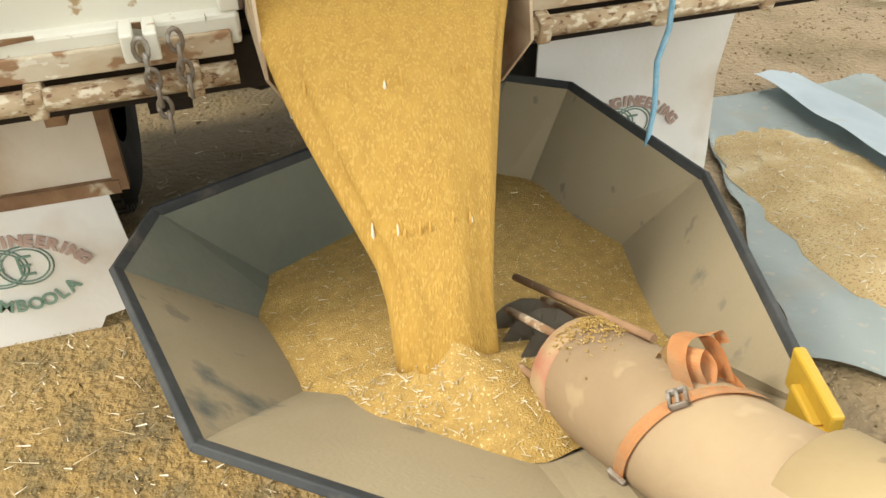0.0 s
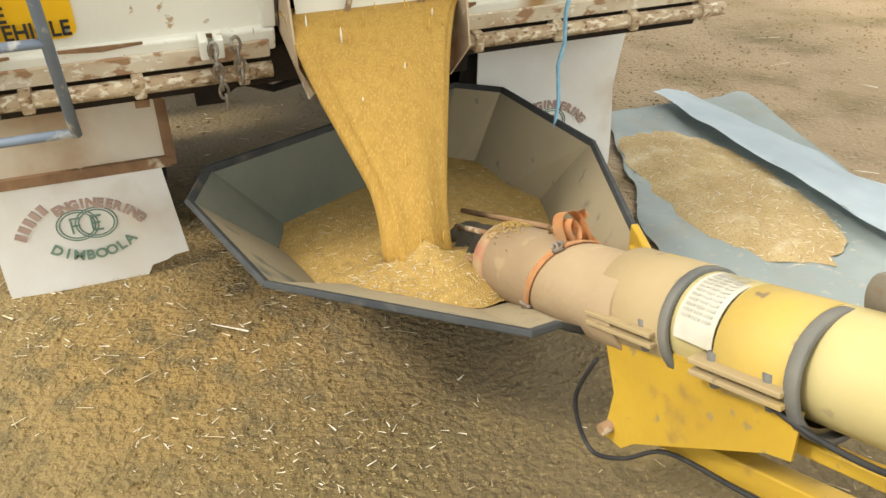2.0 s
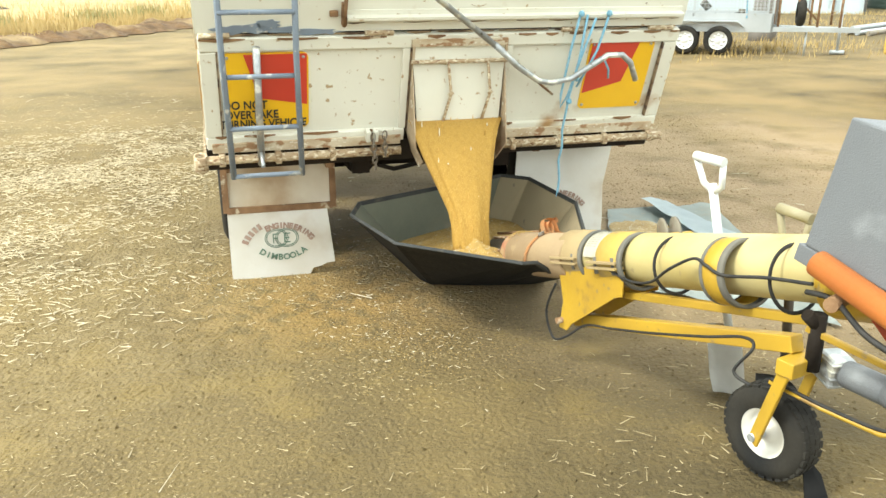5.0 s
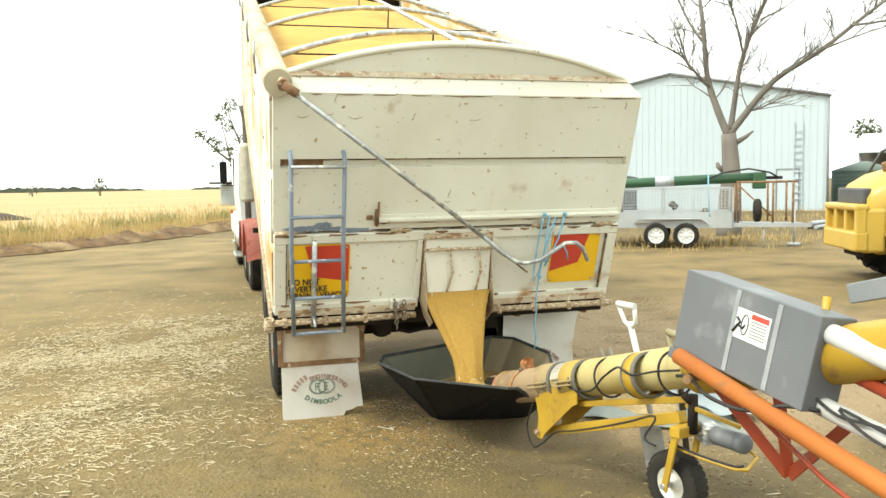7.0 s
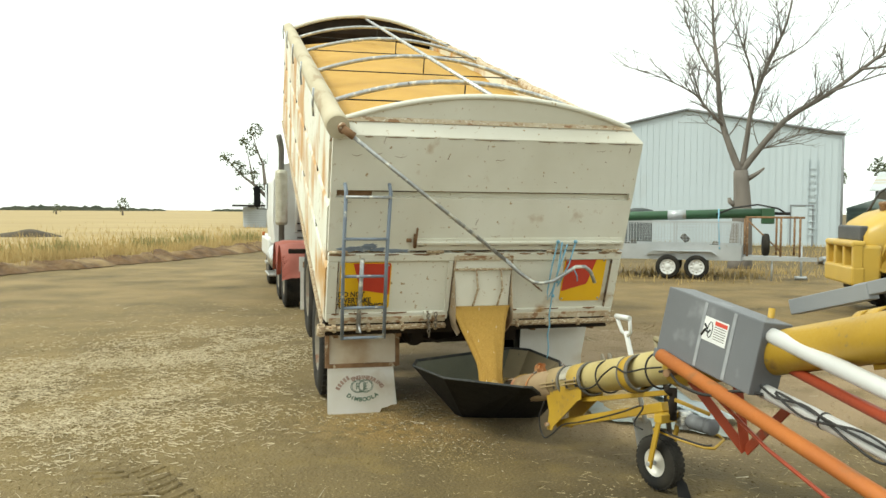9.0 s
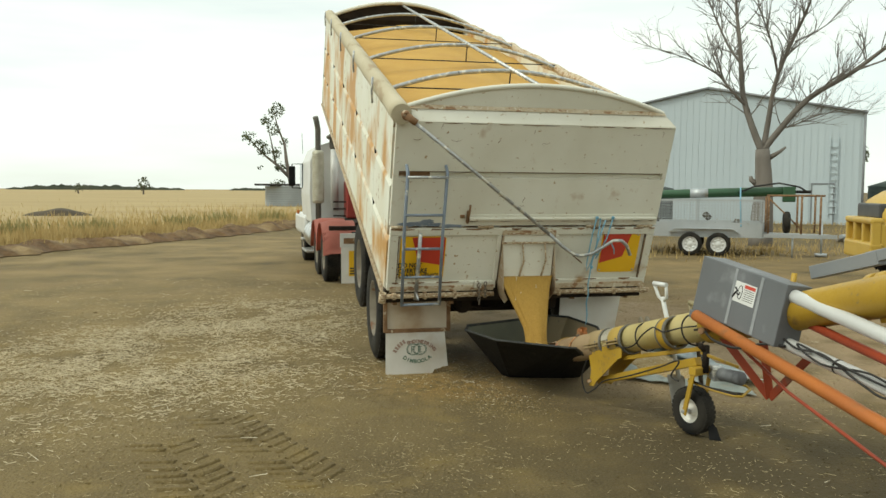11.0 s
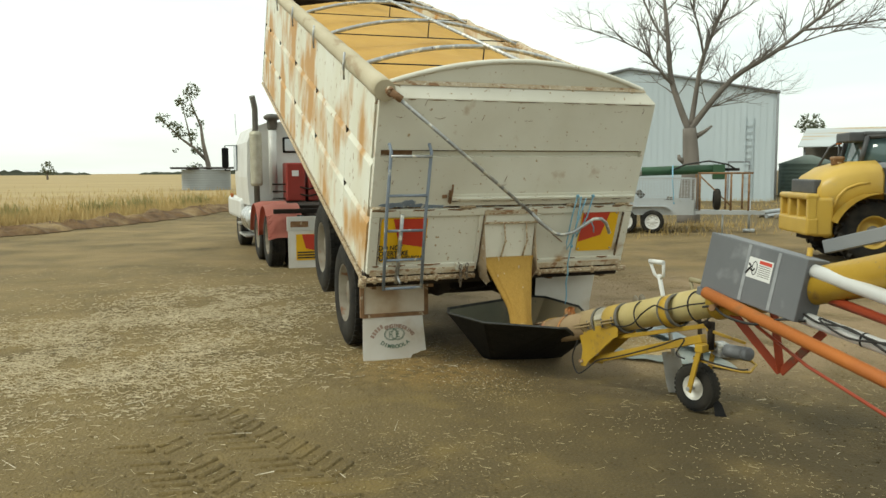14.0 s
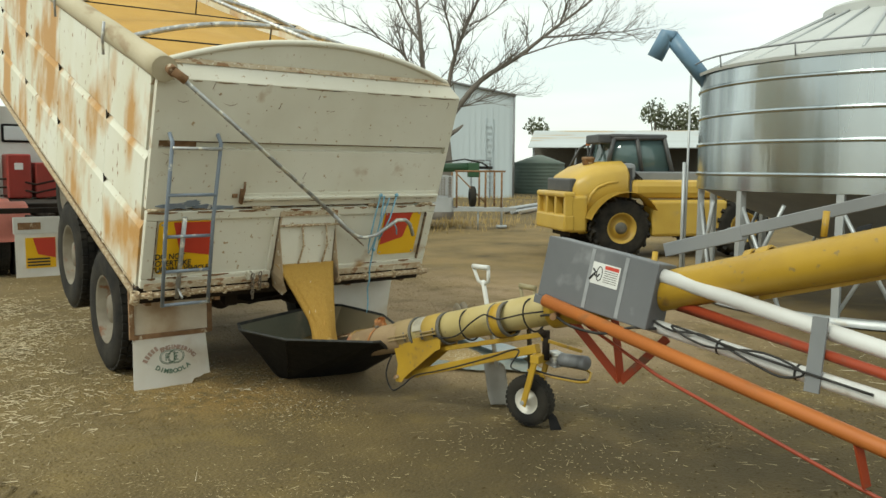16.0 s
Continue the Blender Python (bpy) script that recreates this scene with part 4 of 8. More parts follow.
HANG = BOXI @ Matrix.Translation((0, 0, -0.022))


def flap(x0, x1, notch, fwd=0.0):
    """Mud flap hanging from a rusty frame."""
    hang = HANG @ Matrix.Translation((0, fwd, 0))

    def upright(b):
        bmesh.ops.transform(b, matrix=hang, verts=b.verts[:])
        return b

    bm = BM()
    if notch:
        bx(bm, x0 - 0.02, x0 + 0.015, 0.395, 0.43, 0.40, 0.78)
        bx(bm, x1 - 0.015, x1 + 0.02, 0.395, 0.43, 0.40, 0.80)
        bx(bm, x0, x1, 0.39, 0.425, 0.395, 0.43)
    else:
        bx(bm, x0 + 0.02, x1, 0.40, 0.43, 0.70, 0.74)
    fr = part("flap_frame", upright(bm), M_RUST, tipper, "rusty angle-iron flap frame")
    for x in (x0 + 0.02, x1 - 0.06):
        bm = BM()
        bx(bm, x, x + 0.04, 0.10, 0.395, 0.70, 0.74)
        part("hanger_arm", upright(bm), M_RUST, fr)
    if notch:
        bm = BM()
        bx(bm, x0 + 0.015, x1 - 0.015, 0.412, 0.418, 0.43, 0.76)
        part("upper_panel", upright(bm), M_FLAPTOP, fr, "dusty stained panel above the flap")
    bm = BM()
    r = 0.05
    d0 = 0.03 if notch else 0.0
    pp = [(x0, 0.40), (x0, r - d0)] + [(x0 + r - r * math.cos(a), r - d0 - r * math.sin(a)) for a in (0.4, 0.8, 1.2, 1.57)]
    if not notch:
        pp[0] = (x0 + 0.03, 0.745)
    if notch:
        pp += [(x1 - 0.15, -0.005), (x1 - 0.13, 0.03), (x1 - 0.08, 0.04), (x1 - 0.05, 0.055), (x1, 0.06), (x1 - 0.02, 0.25), (x1 - 0.035, 0.40)]
    else:
        pp += [(x1 - r, 0.0), (x1 - 0.01, 0.02), (x1, r), (x1, 0.15), (x1 - 0.01, 0.40), (x1 + 0.05, 0.745)]
    slab(bm, [(x, 0.40 + 0.02 * (0.4 - z), z) for x, z in pp], (0, 1, 0), 0.008)
    f = part("mud_flap", upright(bm), M_FLAP, tipper, "white rubber mud flap with faded printed badge, edge torn" if notch else "white rubber mud flap with faded printed badge")
    cx = (x0 + x1) / 2 - 0.005
    up_ = 0.0 if notch else 0.05
    word = "ENGINEERING"
    for k in range(5):
        bm = BM()
        a = radians(90 + 62 - 7.6 * k)
        c = Matrix.Translation((cx + 0.235 * math.cos(a), 0.398, up_ + 0.115 + 0.225 * math.sin(a))) @ Matrix.Rotation(-(a - math.pi / 2), 4, "Y")
        bx(bm, -0.010, 0.010, -0.0015, 0.0015, -0.019, 0.019, c)
        part("faded_bar", upright(bm), M_BROWNINK, f)
    for k, ch in enumerate(word):
        a = radians(90 + 22 - 7.4 * k)
        m = Matrix.Translation((cx + 0.215 * math.cos(a), 0.3965, up_ + 0.098 + 0.21 * math.sin(a))) @ Matrix.Rotation(-(a - math.pi / 2), 4, "Y") @ pose(0, 0, 0, 90)
        lettering("flap_letter", ch, 0.044, M_BROWNINK, f, hang @ m, bold=0.0025)
    bm = BM()
    for ox in (-0.03, 0.03):
        for rr in (0.066, 0.056):
            tube(bm, [(cx + ox + rr * math.cos(a), 0.400, up_ + 0.232 + rr * 0.85 * math.sin(a)) for a in (2 * math.pi * k / 24 for k in range(25))], 0.0022, 4, caps=False)
    for ox in (-0.034, 0.03):
        for rx, rz, w, h in ((-0.014, 0, 0.006, 0.058), (0.004, 0.026, 0.03, 0.006), (0.001, 0.0, 0.024, 0.006)) + (((0.004, -0.026, 0.03, 0.006),) if ox > 0 else ()):
            bx(bm, cx + ox + rx - w / 2, cx + ox + rx + w / 2, 0.3975, 0.4, up_ + 0.232 + rz - h / 2, up_ + 0.232 + rz + h / 2)
    part("badge", upright(bm), M_GREENINK, f)
    lw = "DIMBOOLA"
    for k, ch in enumerate(lw):
        a = radians(-90 - 36 + 72 * k / (len(lw) - 1))
        m = Matrix.Translation((cx + 0.005 + 0.20 * math.cos(a), 0.3965, up_ + 0.305 + 0.19 * math.sin(a))) @ Matrix.Rotation(-(a + math.pi / 2), 4, "Y") @ pose(0, 0, 0, 90)
        lettering("flap_letter", ch, 0.05, M_GREENINK, f, hang @ m, bold=0.0015)


flap(-1.185, -0.585, True)
flap(0.56, 1.19, False, 0.13)

# ---- collapsible grain hopper on the ground ----
RIM = [(-0.552, -0.155, 0.48), (-0.482, 0.045, 0.485), (0.48, 0.515, 0.48), (0.622, 0.388, 0.48), (0.672, -0.21, 0.48), (0.44, -0.90, 0.48), (0.36, -0.97, 0.36), (0.22, -1.01, 0.40), (0.135, -1.05, 0.465), (0.06, -1.07, 0.475), (-0.42, -0.675, 0.48)]
BASE = [(-0.14, 0.06), (-0.12, 0.20), (0.30, 0.42), (0.42, 0.36), (0.52, 0.10), (0.53, -0.15), (0.45, -0.165), (0.30, -0.14), (0.20, -0.12), (0.12, -0.10), (-0.10, -0.03)]
HC = Vector((0.09, -0.34, 0))


def hop_at(i, k):
    """Corner i at k of the way from the base (0) to the rim (1)."""
    x, y, z = RIM[i % len(RIM)]
    bx_, by_ = BASE[i % len(RIM)]
    return Vector((bx_ + (x - bx_) * k, by_ + (y - by_) * k, 0.012 + (z - 0.012) * k))


hopper = thing("grain_hopper", pose(0, 0, 0), "black many-sided grain hopper, dusty inside, half full", "hopper")
for i in range(len(RIM)):
    a0, b0, a1, b1 = hop_at(i, 0), hop_at(i + 1, 0), hop_at(i, 1), hop_at(i + 1, 1)
    n = (b0 - a0).cross(a1 - a0).normalized()
    if n.dot(Vector((a1.x - HC.x, a1.y - HC.y, 0))) < 0:
        n = -n
    bm = BM()
    slab(bm, [a0, b0, b1, a1], -n, 0.004)
    dark = i in (0, 1)
    w = part("wall_panel", bm, M_HOPDARK if dark else M_HOPPER, hopper, "bare dark green-grey hopper panel" if dark else "dusty tan hopper panel")
    bm = BM()
    slab(bm, [a0 + n * 0.001, b0 + n * 0.001, b1 + n * 0.001, a1 + n * 0.001], n, 0.006)
    part("outer_skin", bm, M_BLACK, w, "black rubber outer skin")
    bm = BM()
    d = (b1 - a1).normalized()
    m = Matrix((d, n, d.cross(n))).transposed().to_4x4()
    m.translation = a1
    bx(bm, -0.004, (b1 - a1).length + 0.004, -0.006, 0.010, -0.016, 0.007, m, bev=0.003)
    part("rim_trim", bm, M_TRIM, w, "black rubber edge trim")
bm = BM()
slab(bm, [hop_at(i, 0) - Vector((0, 0, 0.008)) for i in range(len(RIM))], (0, 0, 1), 0.006)
part("hopper_base", bm, M_BLACK, hopper)
bm = BM()
BRK = Matrix.Translation((0.462, -0.80, 0.505)) @ pose(0, 0, 0, 0, 0, -107)
bx(bm, 0.0, 0.15, -0.010, 0.010, -0.075, 0.012, BRK, bev=0.005)
bx(bm, 0.045, 0.15, -0.024, 0.0, -0.11, -0.02, BRK, bev=0.005)
part("yellow_bracket", bm, M_YELLOW, hopper, "yellow steel bracket clipped on the rim")

# heaped grain inside
PEAK = Vector((0.0, -0.45, 0))


def rim_hit(a, k):
    """Distance from PEAK to the wall at angle a, at height fraction k."""
    d = Vector((math.cos(a), math.sin(a), 0))
    best = 9.0
    for i in range(len(RIM)):
        p, q = hop_at(i, k) - PEAK, hop_at(i + 1, k) - PEAK
        e = q - p
        den = d.x * e.y - d.y * e.x
        if abs(den) > 1e-9:
            t = (p.x * e.y - p.y * e.x) / den
            u = (p.x * d.y - p.y * d.x) / den
            if t > 0 and -0.01 <= u <= 1.01:
                best = min(best, t)
    return best


bm = BM()
NR, NA = 26, 72
rows_ = []
for j in range(NR + 1):
    ring = []
    for k in range(NA):
        a = 2 * math.pi * k / NA
        edge = 0.245 + 0.03 * math.sin(a * 2 + 0.6) + 0.03 * max(0, math.cos(a - radians(250))) + 0.075 * max(0, math.cos(a - radians(296))) ** 3 - 0.055 * max(0, math.cos(a - radians(38))) ** 5
        R = rim_hit(a, edge / 0.49)
        f = j / NR
        z = edge + 0.115 * (1 - f) ** 0.9 * (1 if f > 0.14 else 0.62 + f * 2.7) + 0.006 * noise.noise(Vector((f * 9 * math.cos(a), f * 9 * math.sin(a), 3)))
        ring.append(bm.verts.new((PEAK.x + R * f * math.cos(a), PEAK.y + R * f * math.sin(a), z)))
    rows_.append(ring)
for q, w in zip(rows_, rows_[1:]):
    for k in range(NA):
        bm.faces.new((q[k], q[(k + 1) % NA], w[(k + 1) % NA], w[k])).smooth = True
solo("grain_heap", bm, M_GRAIN, "heap of golden grain lying in the hopper", "grain", kind="stuff")


def scatter(name, count, place, lo, hi, material, seed, label, category, wide=0.0025):
    """Loose stalks: short flat slivers laid by place(rnd) -> (x, y, z) or None."""
    rnd = random.Random(seed)
    vs, fs = [], []
    while count:
        p = place(rnd)
        if p is None:
            continue
        count -= 1
        L, w, a, t = rnd.uniform(lo, hi), wide * rnd.uniform(0.6, 1.5), rnd.uniform(0, math.pi), rnd.uniform(-0.25, 0.25)
        d, s = Vector((math.cos(a), math.sin(a), t)) * L / 2, Vector((-math.sin(a), math.cos(a), 0)) * w
        c = Vector(p) + Vector((0, 0, 0.002 + abs(t) * L / 2))
        b = len(vs)
        vs += [c - d - s, c - d + s, c + d, c - d + Vector((0, 0, w * 1.3)), c + d * 0.98 + Vector((0, 0, w))]
        fs += [(b, b + 2, b + 1), (b, b + 3, b + 4, b + 2), (b + 1, b + 2, b + 4, b + 3), (b, b + 1, b + 3)]
    me = bpy.data.meshes.new(name)
    me.from_pydata([tuple(v) for v in vs], [], fs)
    me.materials.append(material)
    return tagged(new(name, me), label, category, kind="stuff")


M_DRIFTY = surf("pale_dusty_straw", (0.60, 0.53, 0.38), (0.44, 0.36, 0.22), 30.0, 0.85, bump=0.1)


def on_heap(r):
    a, f = r.uniform(0, 2 * math.pi), math.sqrt(r.uniform(0.06, 0.95))
    k = int(a / (2 * math.pi) * NA) % NA
    return HEAP[min(NR, int(f * NR))][k]


HEAP = [[(PEAK.x + 0, 0, 0)] * NA]
_me = bpy.data.objects["grain_heap"].data
HEAP = [[tuple(_me.vertices[j * NA + k].co) for k in range(NA)] for j in range(NR + 1)]
scatter("straw_flecks", 420, on_heap, 0.006, 0.022, M_DRIFTY, 3, "pale straw flecks lying on the grain", "straw", 0.0012)

# falling grain
S_DROP, S_N = 0.60, 34


def stream_c(s):
    z = 0.945 - (0.16 * s + 0.84 * s * s) * S_DROP
    y = -0.085 - 0.37 * s
    bulge = 0.027 * math.sin(math.pi * min(1, s / 0.82))
    return Vector((0.030 - 0.022 * s - bulge, y, z)), bulge + 0.262 - 0.170 * min(1, s * 1.12) ** 0.80, 0.055 + 0.010 * s


bm = BM()
rows_ = []
for j in range(S_N + 1):
    s = j / S_N
    c, hw, ht = stream_c(s)
    ring = []
    for k in range(56):
        a = 2 * math.pi * k / 56
        ca, sa = math.cos(a), math.sin(a)
        rip = 1 + (0.05 + 0.16 * s) * noise.noise(Vector((ca * 5, sa * 3, s * 0.9)))
        ring.append(bm.verts.new((c.x + hw * rip * math.copysign(abs(ca) ** 0.75, ca), c.y + ht * rip * math.copysign(abs(sa) ** 0.8, sa), c.z)))
    rows_.append(ring)
for q, w in zip(rows_, rows_[1:]):
    for k in range(56):
        bm.faces.new((q[k], q[(k + 1) % 56], w[(k + 1) % 56], w[k])).smooth = True
bm.faces.new(rows_[0][::-1])
bm.faces.new(rows_[-1])
solo("grain_stream", bm, M_STREAM, "curtain of golden grain pouring from the trailer chute", "grain", kind="stuff")

FLECKS = []
rnd = random.Random(12)
for k in range(36):
    bm = BM()
    L = rnd.uniform(0.010, 0.034)
    lathe(bm, [(0, -L), (0.002, -L * 0.6), (0.0034, 0), (0.002, L * 0.6), (0, L)], 6)
    pale = k % 5 == 0
    ob = solo("falling_straw" if pale else "falling_clump", bm, M_CHAFF if pale else M_STREAM2, "pale straw falling with the grain" if pale else "clump of golden grain falling in the stream", "straw" if pale else "grain", group="falling pieces in the grain stream")
    FLECKS.append((ob, rnd.uniform(-0.92, 0.92), rnd.uniform(0, 0.42)))

# ---- grain auger: intake in the hopper, tube rising to the grain bin ----
def axis(y, r=0.0, ang=0.0):
    """Point beside the tube axis at y: r out, at ang degrees from straight up towards the yard side."""
    k = max(0.0, min(1.0, (y + 2.3) / 1.2))
    c = Vector((0.593 - 0.194 * (y + 3) + 0.105 * k, y, 1.02 - 0.298 * (y + 3) + 0.045 * k))
    if r:
        side, up = Vector((-0.98, -0.19, 0)).normalized(), Vector((-0.05, 0.27, 0.96)).normalized()
        c += (up * math.cos(radians(ang)) + side * math.sin(radians(ang))) * r
    return c


AX = (axis(-4) - axis(-1)).normalized()
R_T = 0.103
M_DUSTRED = surf("dusty_red_ring", (0.29, 0.165, 0.10), (0.31, 0.095, 0.055), 5.0, 0.9, bump=0.15, stain=(0.33, 0.225, 0.115), cut=0.43, sscale=8, soft=0.15)
M_DUSTY2 = surf("dusty_mustard_collar", (0.43, 0.29, 0.05), (0.36, 0.255, 0.085), 4.0, 0.65, bump=0.1, stain=(0.30, 0.215, 0.11), cut=0.52, sscale=5.0, soft=0.12, fleck=(0.20, 0.14, 0.075), fcut=0.64, fscale=18)
auger = thing("grain_auger", pose(0, 0, 0), "long yellow grain auger on a castor wheel, dusty at its intake", "auger")


def tube_seg(name, y0, y1, r, mat, label="", n=32, lip=0.0):
    bm = BM()
    L = (axis(y1) - axis(y0)).length
    prof = [(r - 0.012, 0.001), (r - 0.003, 0), (r, 0.003), (r, L - 0.003), (r - 0.003, L), (r - 0.012, L - 0.001)]
    lathe(bm, prof, n, along(axis(y0), AX))
    bm2 = bm
    return part(name, bm2, mat, auger, label)


tube_seg("intake_tube", -0.60, -1.10, R_T + 0.002, M_DUSTTUBE, "dust-covered intake tube with red paint showing")
tube_seg("body_tube", -1.05, -2.55, R_T - 0.002, M_PALEYEL, "sun-bleached yellow auger tube")
tube_seg("main_tube", -2.45, -13.0, R_T + 0.002, M_YELLOW, "glossy yellow auger tube")
for y0, y1, mat, lab in ((-1.045, -1.235, M_DUSTYEL, "dusty clamp collar"), (-1.375, -1.525, M_DUSTY2, "dusty mustard clamp collar"), (-2.02, -2.09, M_YELLOW, "yellow hanger collar"), (-3.66, -3.72, M_YELLOW, "yellow joint ring"), (-3.60, -3.64, M_YELLOW, "yellow joint ring")):
    col = tube_seg("collar", y0, y1, R_T + 0.008, mat, lab)
for y0, y1 in ((-1.235, -1.257), (-1.525, -1.550), (-2.09, -2.115), (-2.005, -2.02)):
    tube_seg("band", y0, y1, R_T + 0.010, M_BAND, "grey rubber band")
for y in (-1.75, -2.30):
    tube_seg("cable_tie", y, y - 0.006, R_T + 0.004, M_CABLE, "dark cable tie")
bm = BM()
sheet(bm, 12, 1, lambda u, v: axis(-1.27 - 0.095 * v, R_T + 0.0025, -50 + 130 * u))
part("paper_label", bm, surf("worn_paper_label", (0.46, 0.44, 0.37), (0.38, 0.34, 0.25), 12.0, 0.7, bump=0.1, stain=(0.31, 0.24, 0.14), cut=0.55, sscale=11, soft=0.2), auger, "worn pale paper label wrapped on the tube")
bm = BM()
for k in range(15):
    for v0, v1 in ((0.0, 0.3), (0.36, 0.62), (0.68, 0.95)):
        a = -30 + k * 6
        sheet(bm, 1, 1, lambda u, v: axis(-1.28 - 0.075 * (v0 + (v1 - v0) * v), R_T + 0.0045, a + 2.6 * u))
part("label_lines", bm, surf("faded_print", (0.29, 0.27, 0.215), (0.40, 0.37, 0.30), 30, 0.8, bump=0), auger)
# intake cage rods and red end ring
for a in (-75, -25, 25, 75, 130, 180):
    bm = BM()
    far = a in (-75, -25)
    tube(bm, [axis(-0.71 if far else -0.62, R_T + 0.008 if far else R_T * 0.95, a), axis(-0.30 if far else -0.40, R_T + 0.004 if far else R_T * 0.9, a)], 0.008, 6)
    part("cage_rod", bm, M_RUST, auger, "rusty intake cage rod")
tube_seg("intake_ring", -0.565, -0.612, R_T + 0.0028, M_DUSTRED, "dusty red painted intake ring")
bm = BM()
hel = []
for k in range(60):
    a = k * 0.42
    c = axis(-0.36 - 0.0045 * k)
    hel.append((c, a))
s_, u_ = Vector((-0.98, -0.19, 0)).normalized(), Vector((-0.05, 0.27, 0.96)).normalized()
hel = [(bm.verts.new(c), bm.verts.new(c + (s_ * math.cos(a) + u_ * math.sin(a)) * 0.085)) for c, a in hel]
for (c0, o0), (c1, o1) in zip(hel, hel[1:]):
    bm.faces.new((c0, c1, o1, o0))
bmesh.ops.solidify(bm, geom=bm.faces[:], thickness=0.004)
part("auger_flight", bm, M_RIMTAN, auger, "worn steel screw flight")

# orange ratchet strap with knot
def on_tube(d, r=0.0, ang=0.0):
    """Point beside the intake tube, d metres from its mouth."""
    return axis(-0.60) + AX * d + (axis(-1, r, ang) - axis(-1))


def ribbon(bm, pts, wide, thick=0.0022):
    """Webbing along pts; wide is its half width, one vector or one for each point."""
    wide = wide if isinstance(wide, list) else [wide] * len(pts)
    vs = [(bm.verts.new(p - w), bm.verts.new(p + w)) for p, w in zip(pts, wide)]
    fs = [bm.faces.new((a, b, e, c)) for (a, b), (c, e) in zip(vs, vs[1:])]
    bmesh.ops.solidify(bm, geom=fs, thickness=thick)


def arc(pts, n=6):
    """Smooth run of points through pts."""
    out = []
    for k in range(len(pts) - 1):
        p0, p1, p2, p3 = pts[max(k - 1, 0)], pts[k], pts[k + 1], pts[min(k + 2, len(pts) - 1)]
        for q in range(n):
            t = q / n
            out.append(0.5 * (2 * p1 + (p2 - p0) * t + (2 * p0 - 5 * p1 + 4 * p2 - p3) * t * t + (3 * p1 - p0 - 3 * p2 + p3) * t ** 3))
    return out + [pts[-1]]


bm = BM()
ribbon(bm, [on_tube(0.285 - 0.00090 * (a - 24), R_T + 0.007, a) for a in range(-36, 113, 6)], AX * 0.0125)
strap = part("strap", bm, M_STRAP, auger, "orange webbing strap round the tube")
UP = Vector((-0.05, 0.27, 0.96)).normalized()
RT = AX.cross(UP).normalized()
if RT.x < 0:
    RT = -RT
kn = on_tube(0.262, R_T, -6)
K = lambda a, b, c: kn + RT * (a * 0.72) + UP * (b * 0.85) - AX * (c * 0.8)
bm = BM()
ribbon(bm, arc([K(-0.03, 0.0, 0.0), K(-0.035, 0.045, 0.01), K(-0.01, 0.075, 0.02), K(0.035, 0.07, 0.012), K(0.055, 0.03, 0.0), K(0.06, -0.012, -0.01)]), AX * 0.021 + UP * 0.004)
ribbon(bm, arc([K(-0.005, 0.0, -0.012), K(-0.02, 0.04, -0.01), K(0.0, 0.062, -0.005), K(0.02, 0.03, -0.01), K(0.012, 0.0, -0.014)]), AX * 0.013 + RT * 0.006)
ribbon(bm, arc([K(0.035, 0.066, 0.012), K(0.062, 0.072, 0.004), K(0.07, 0.05, -0.004)]), AX * 0.013 + UP * 0.006)
part("strap_knot", bm, M_STRAP, strap, "loose orange webbing knot")
bm = BM()
ribbon(bm, arc([K(0.055, 0.01, -0.01), K(0.075, -0.03, -0.04), K(0.085, -0.065, -0.085), K(0.145, -0.085, -0.125), K(0.20, -0.08, -0.15)]), AX * 0.008 + UP * 0.010)
part("strap_tail", bm, M_STRAP, strap, "orange webbing tail")
bm = BM()
ribbon(bm, arc([K(-0.02, 0.03, 0.012), K(-0.015, 0.028, 0.05), K(0.0, 0.03, 0.085), K(0.012, 0.0, 0.115), K(0.02, -0.035, 0.11)]), RT * 0.009 + UP * 0.005)
part("strap_loop", bm, surf("dirty_strap", (0.40, 0.25, 0.10), (0.30, 0.19, 0.08), 20.0, 0.9, bump=0.2), strap, "dirty webbing loop over the tube")
bm = BM()
fr = along(on_tube(0.285, R_T + 0.010, 22), axis(-0.9, 1, 22) - axis(-0.9))
for x0, x1, y0, y1 in ((-0.021, 0.021, -0.018, -0.012), (-0.021, 0.021, 0.012, 0.018), (-0.021, -0.015, -0.018, 0.018), (0.015, 0.021, -0.018, 0.018)):
    bx(bm, x0 * 0.8, x1 * 0.8, y0 * 0.8, y1 * 0.8, -0.004, 0.005, fr, bev=0.0015)
tube(bm, [fr @ Vector((-0.014, 0.0, 0.004)), fr @ Vector((0.014, 0.0, 0.004))], 0.003, 8)
part("buckle", bm, M_CHAIN, strap, "steel strap buckle")
bm = BM()
fr = along(on_tube(0.285 - 0.00090 * 88, R_T + 0.008, 112), axis(-0.9, 1, 112) - axis(-0.9))
bx(bm, -0.018, 0.018, -0.012, 0.012, -0.004, 0.006, fr, bev=0.003)
part("strap_hook", bm, M_CHAIN, strap, "dull steel strap hook")
scatter("grain_on_tube", 520, lambda r: tuple(on_tube(abs(r.gauss(0.0, 0.045)) - 0.02, R_T + 0.003, r.gauss(-8, 20))), 0.004, 0.008, M_GRAIN, 12, "loose grain lying on the intake tube", "grain", 0.0016)

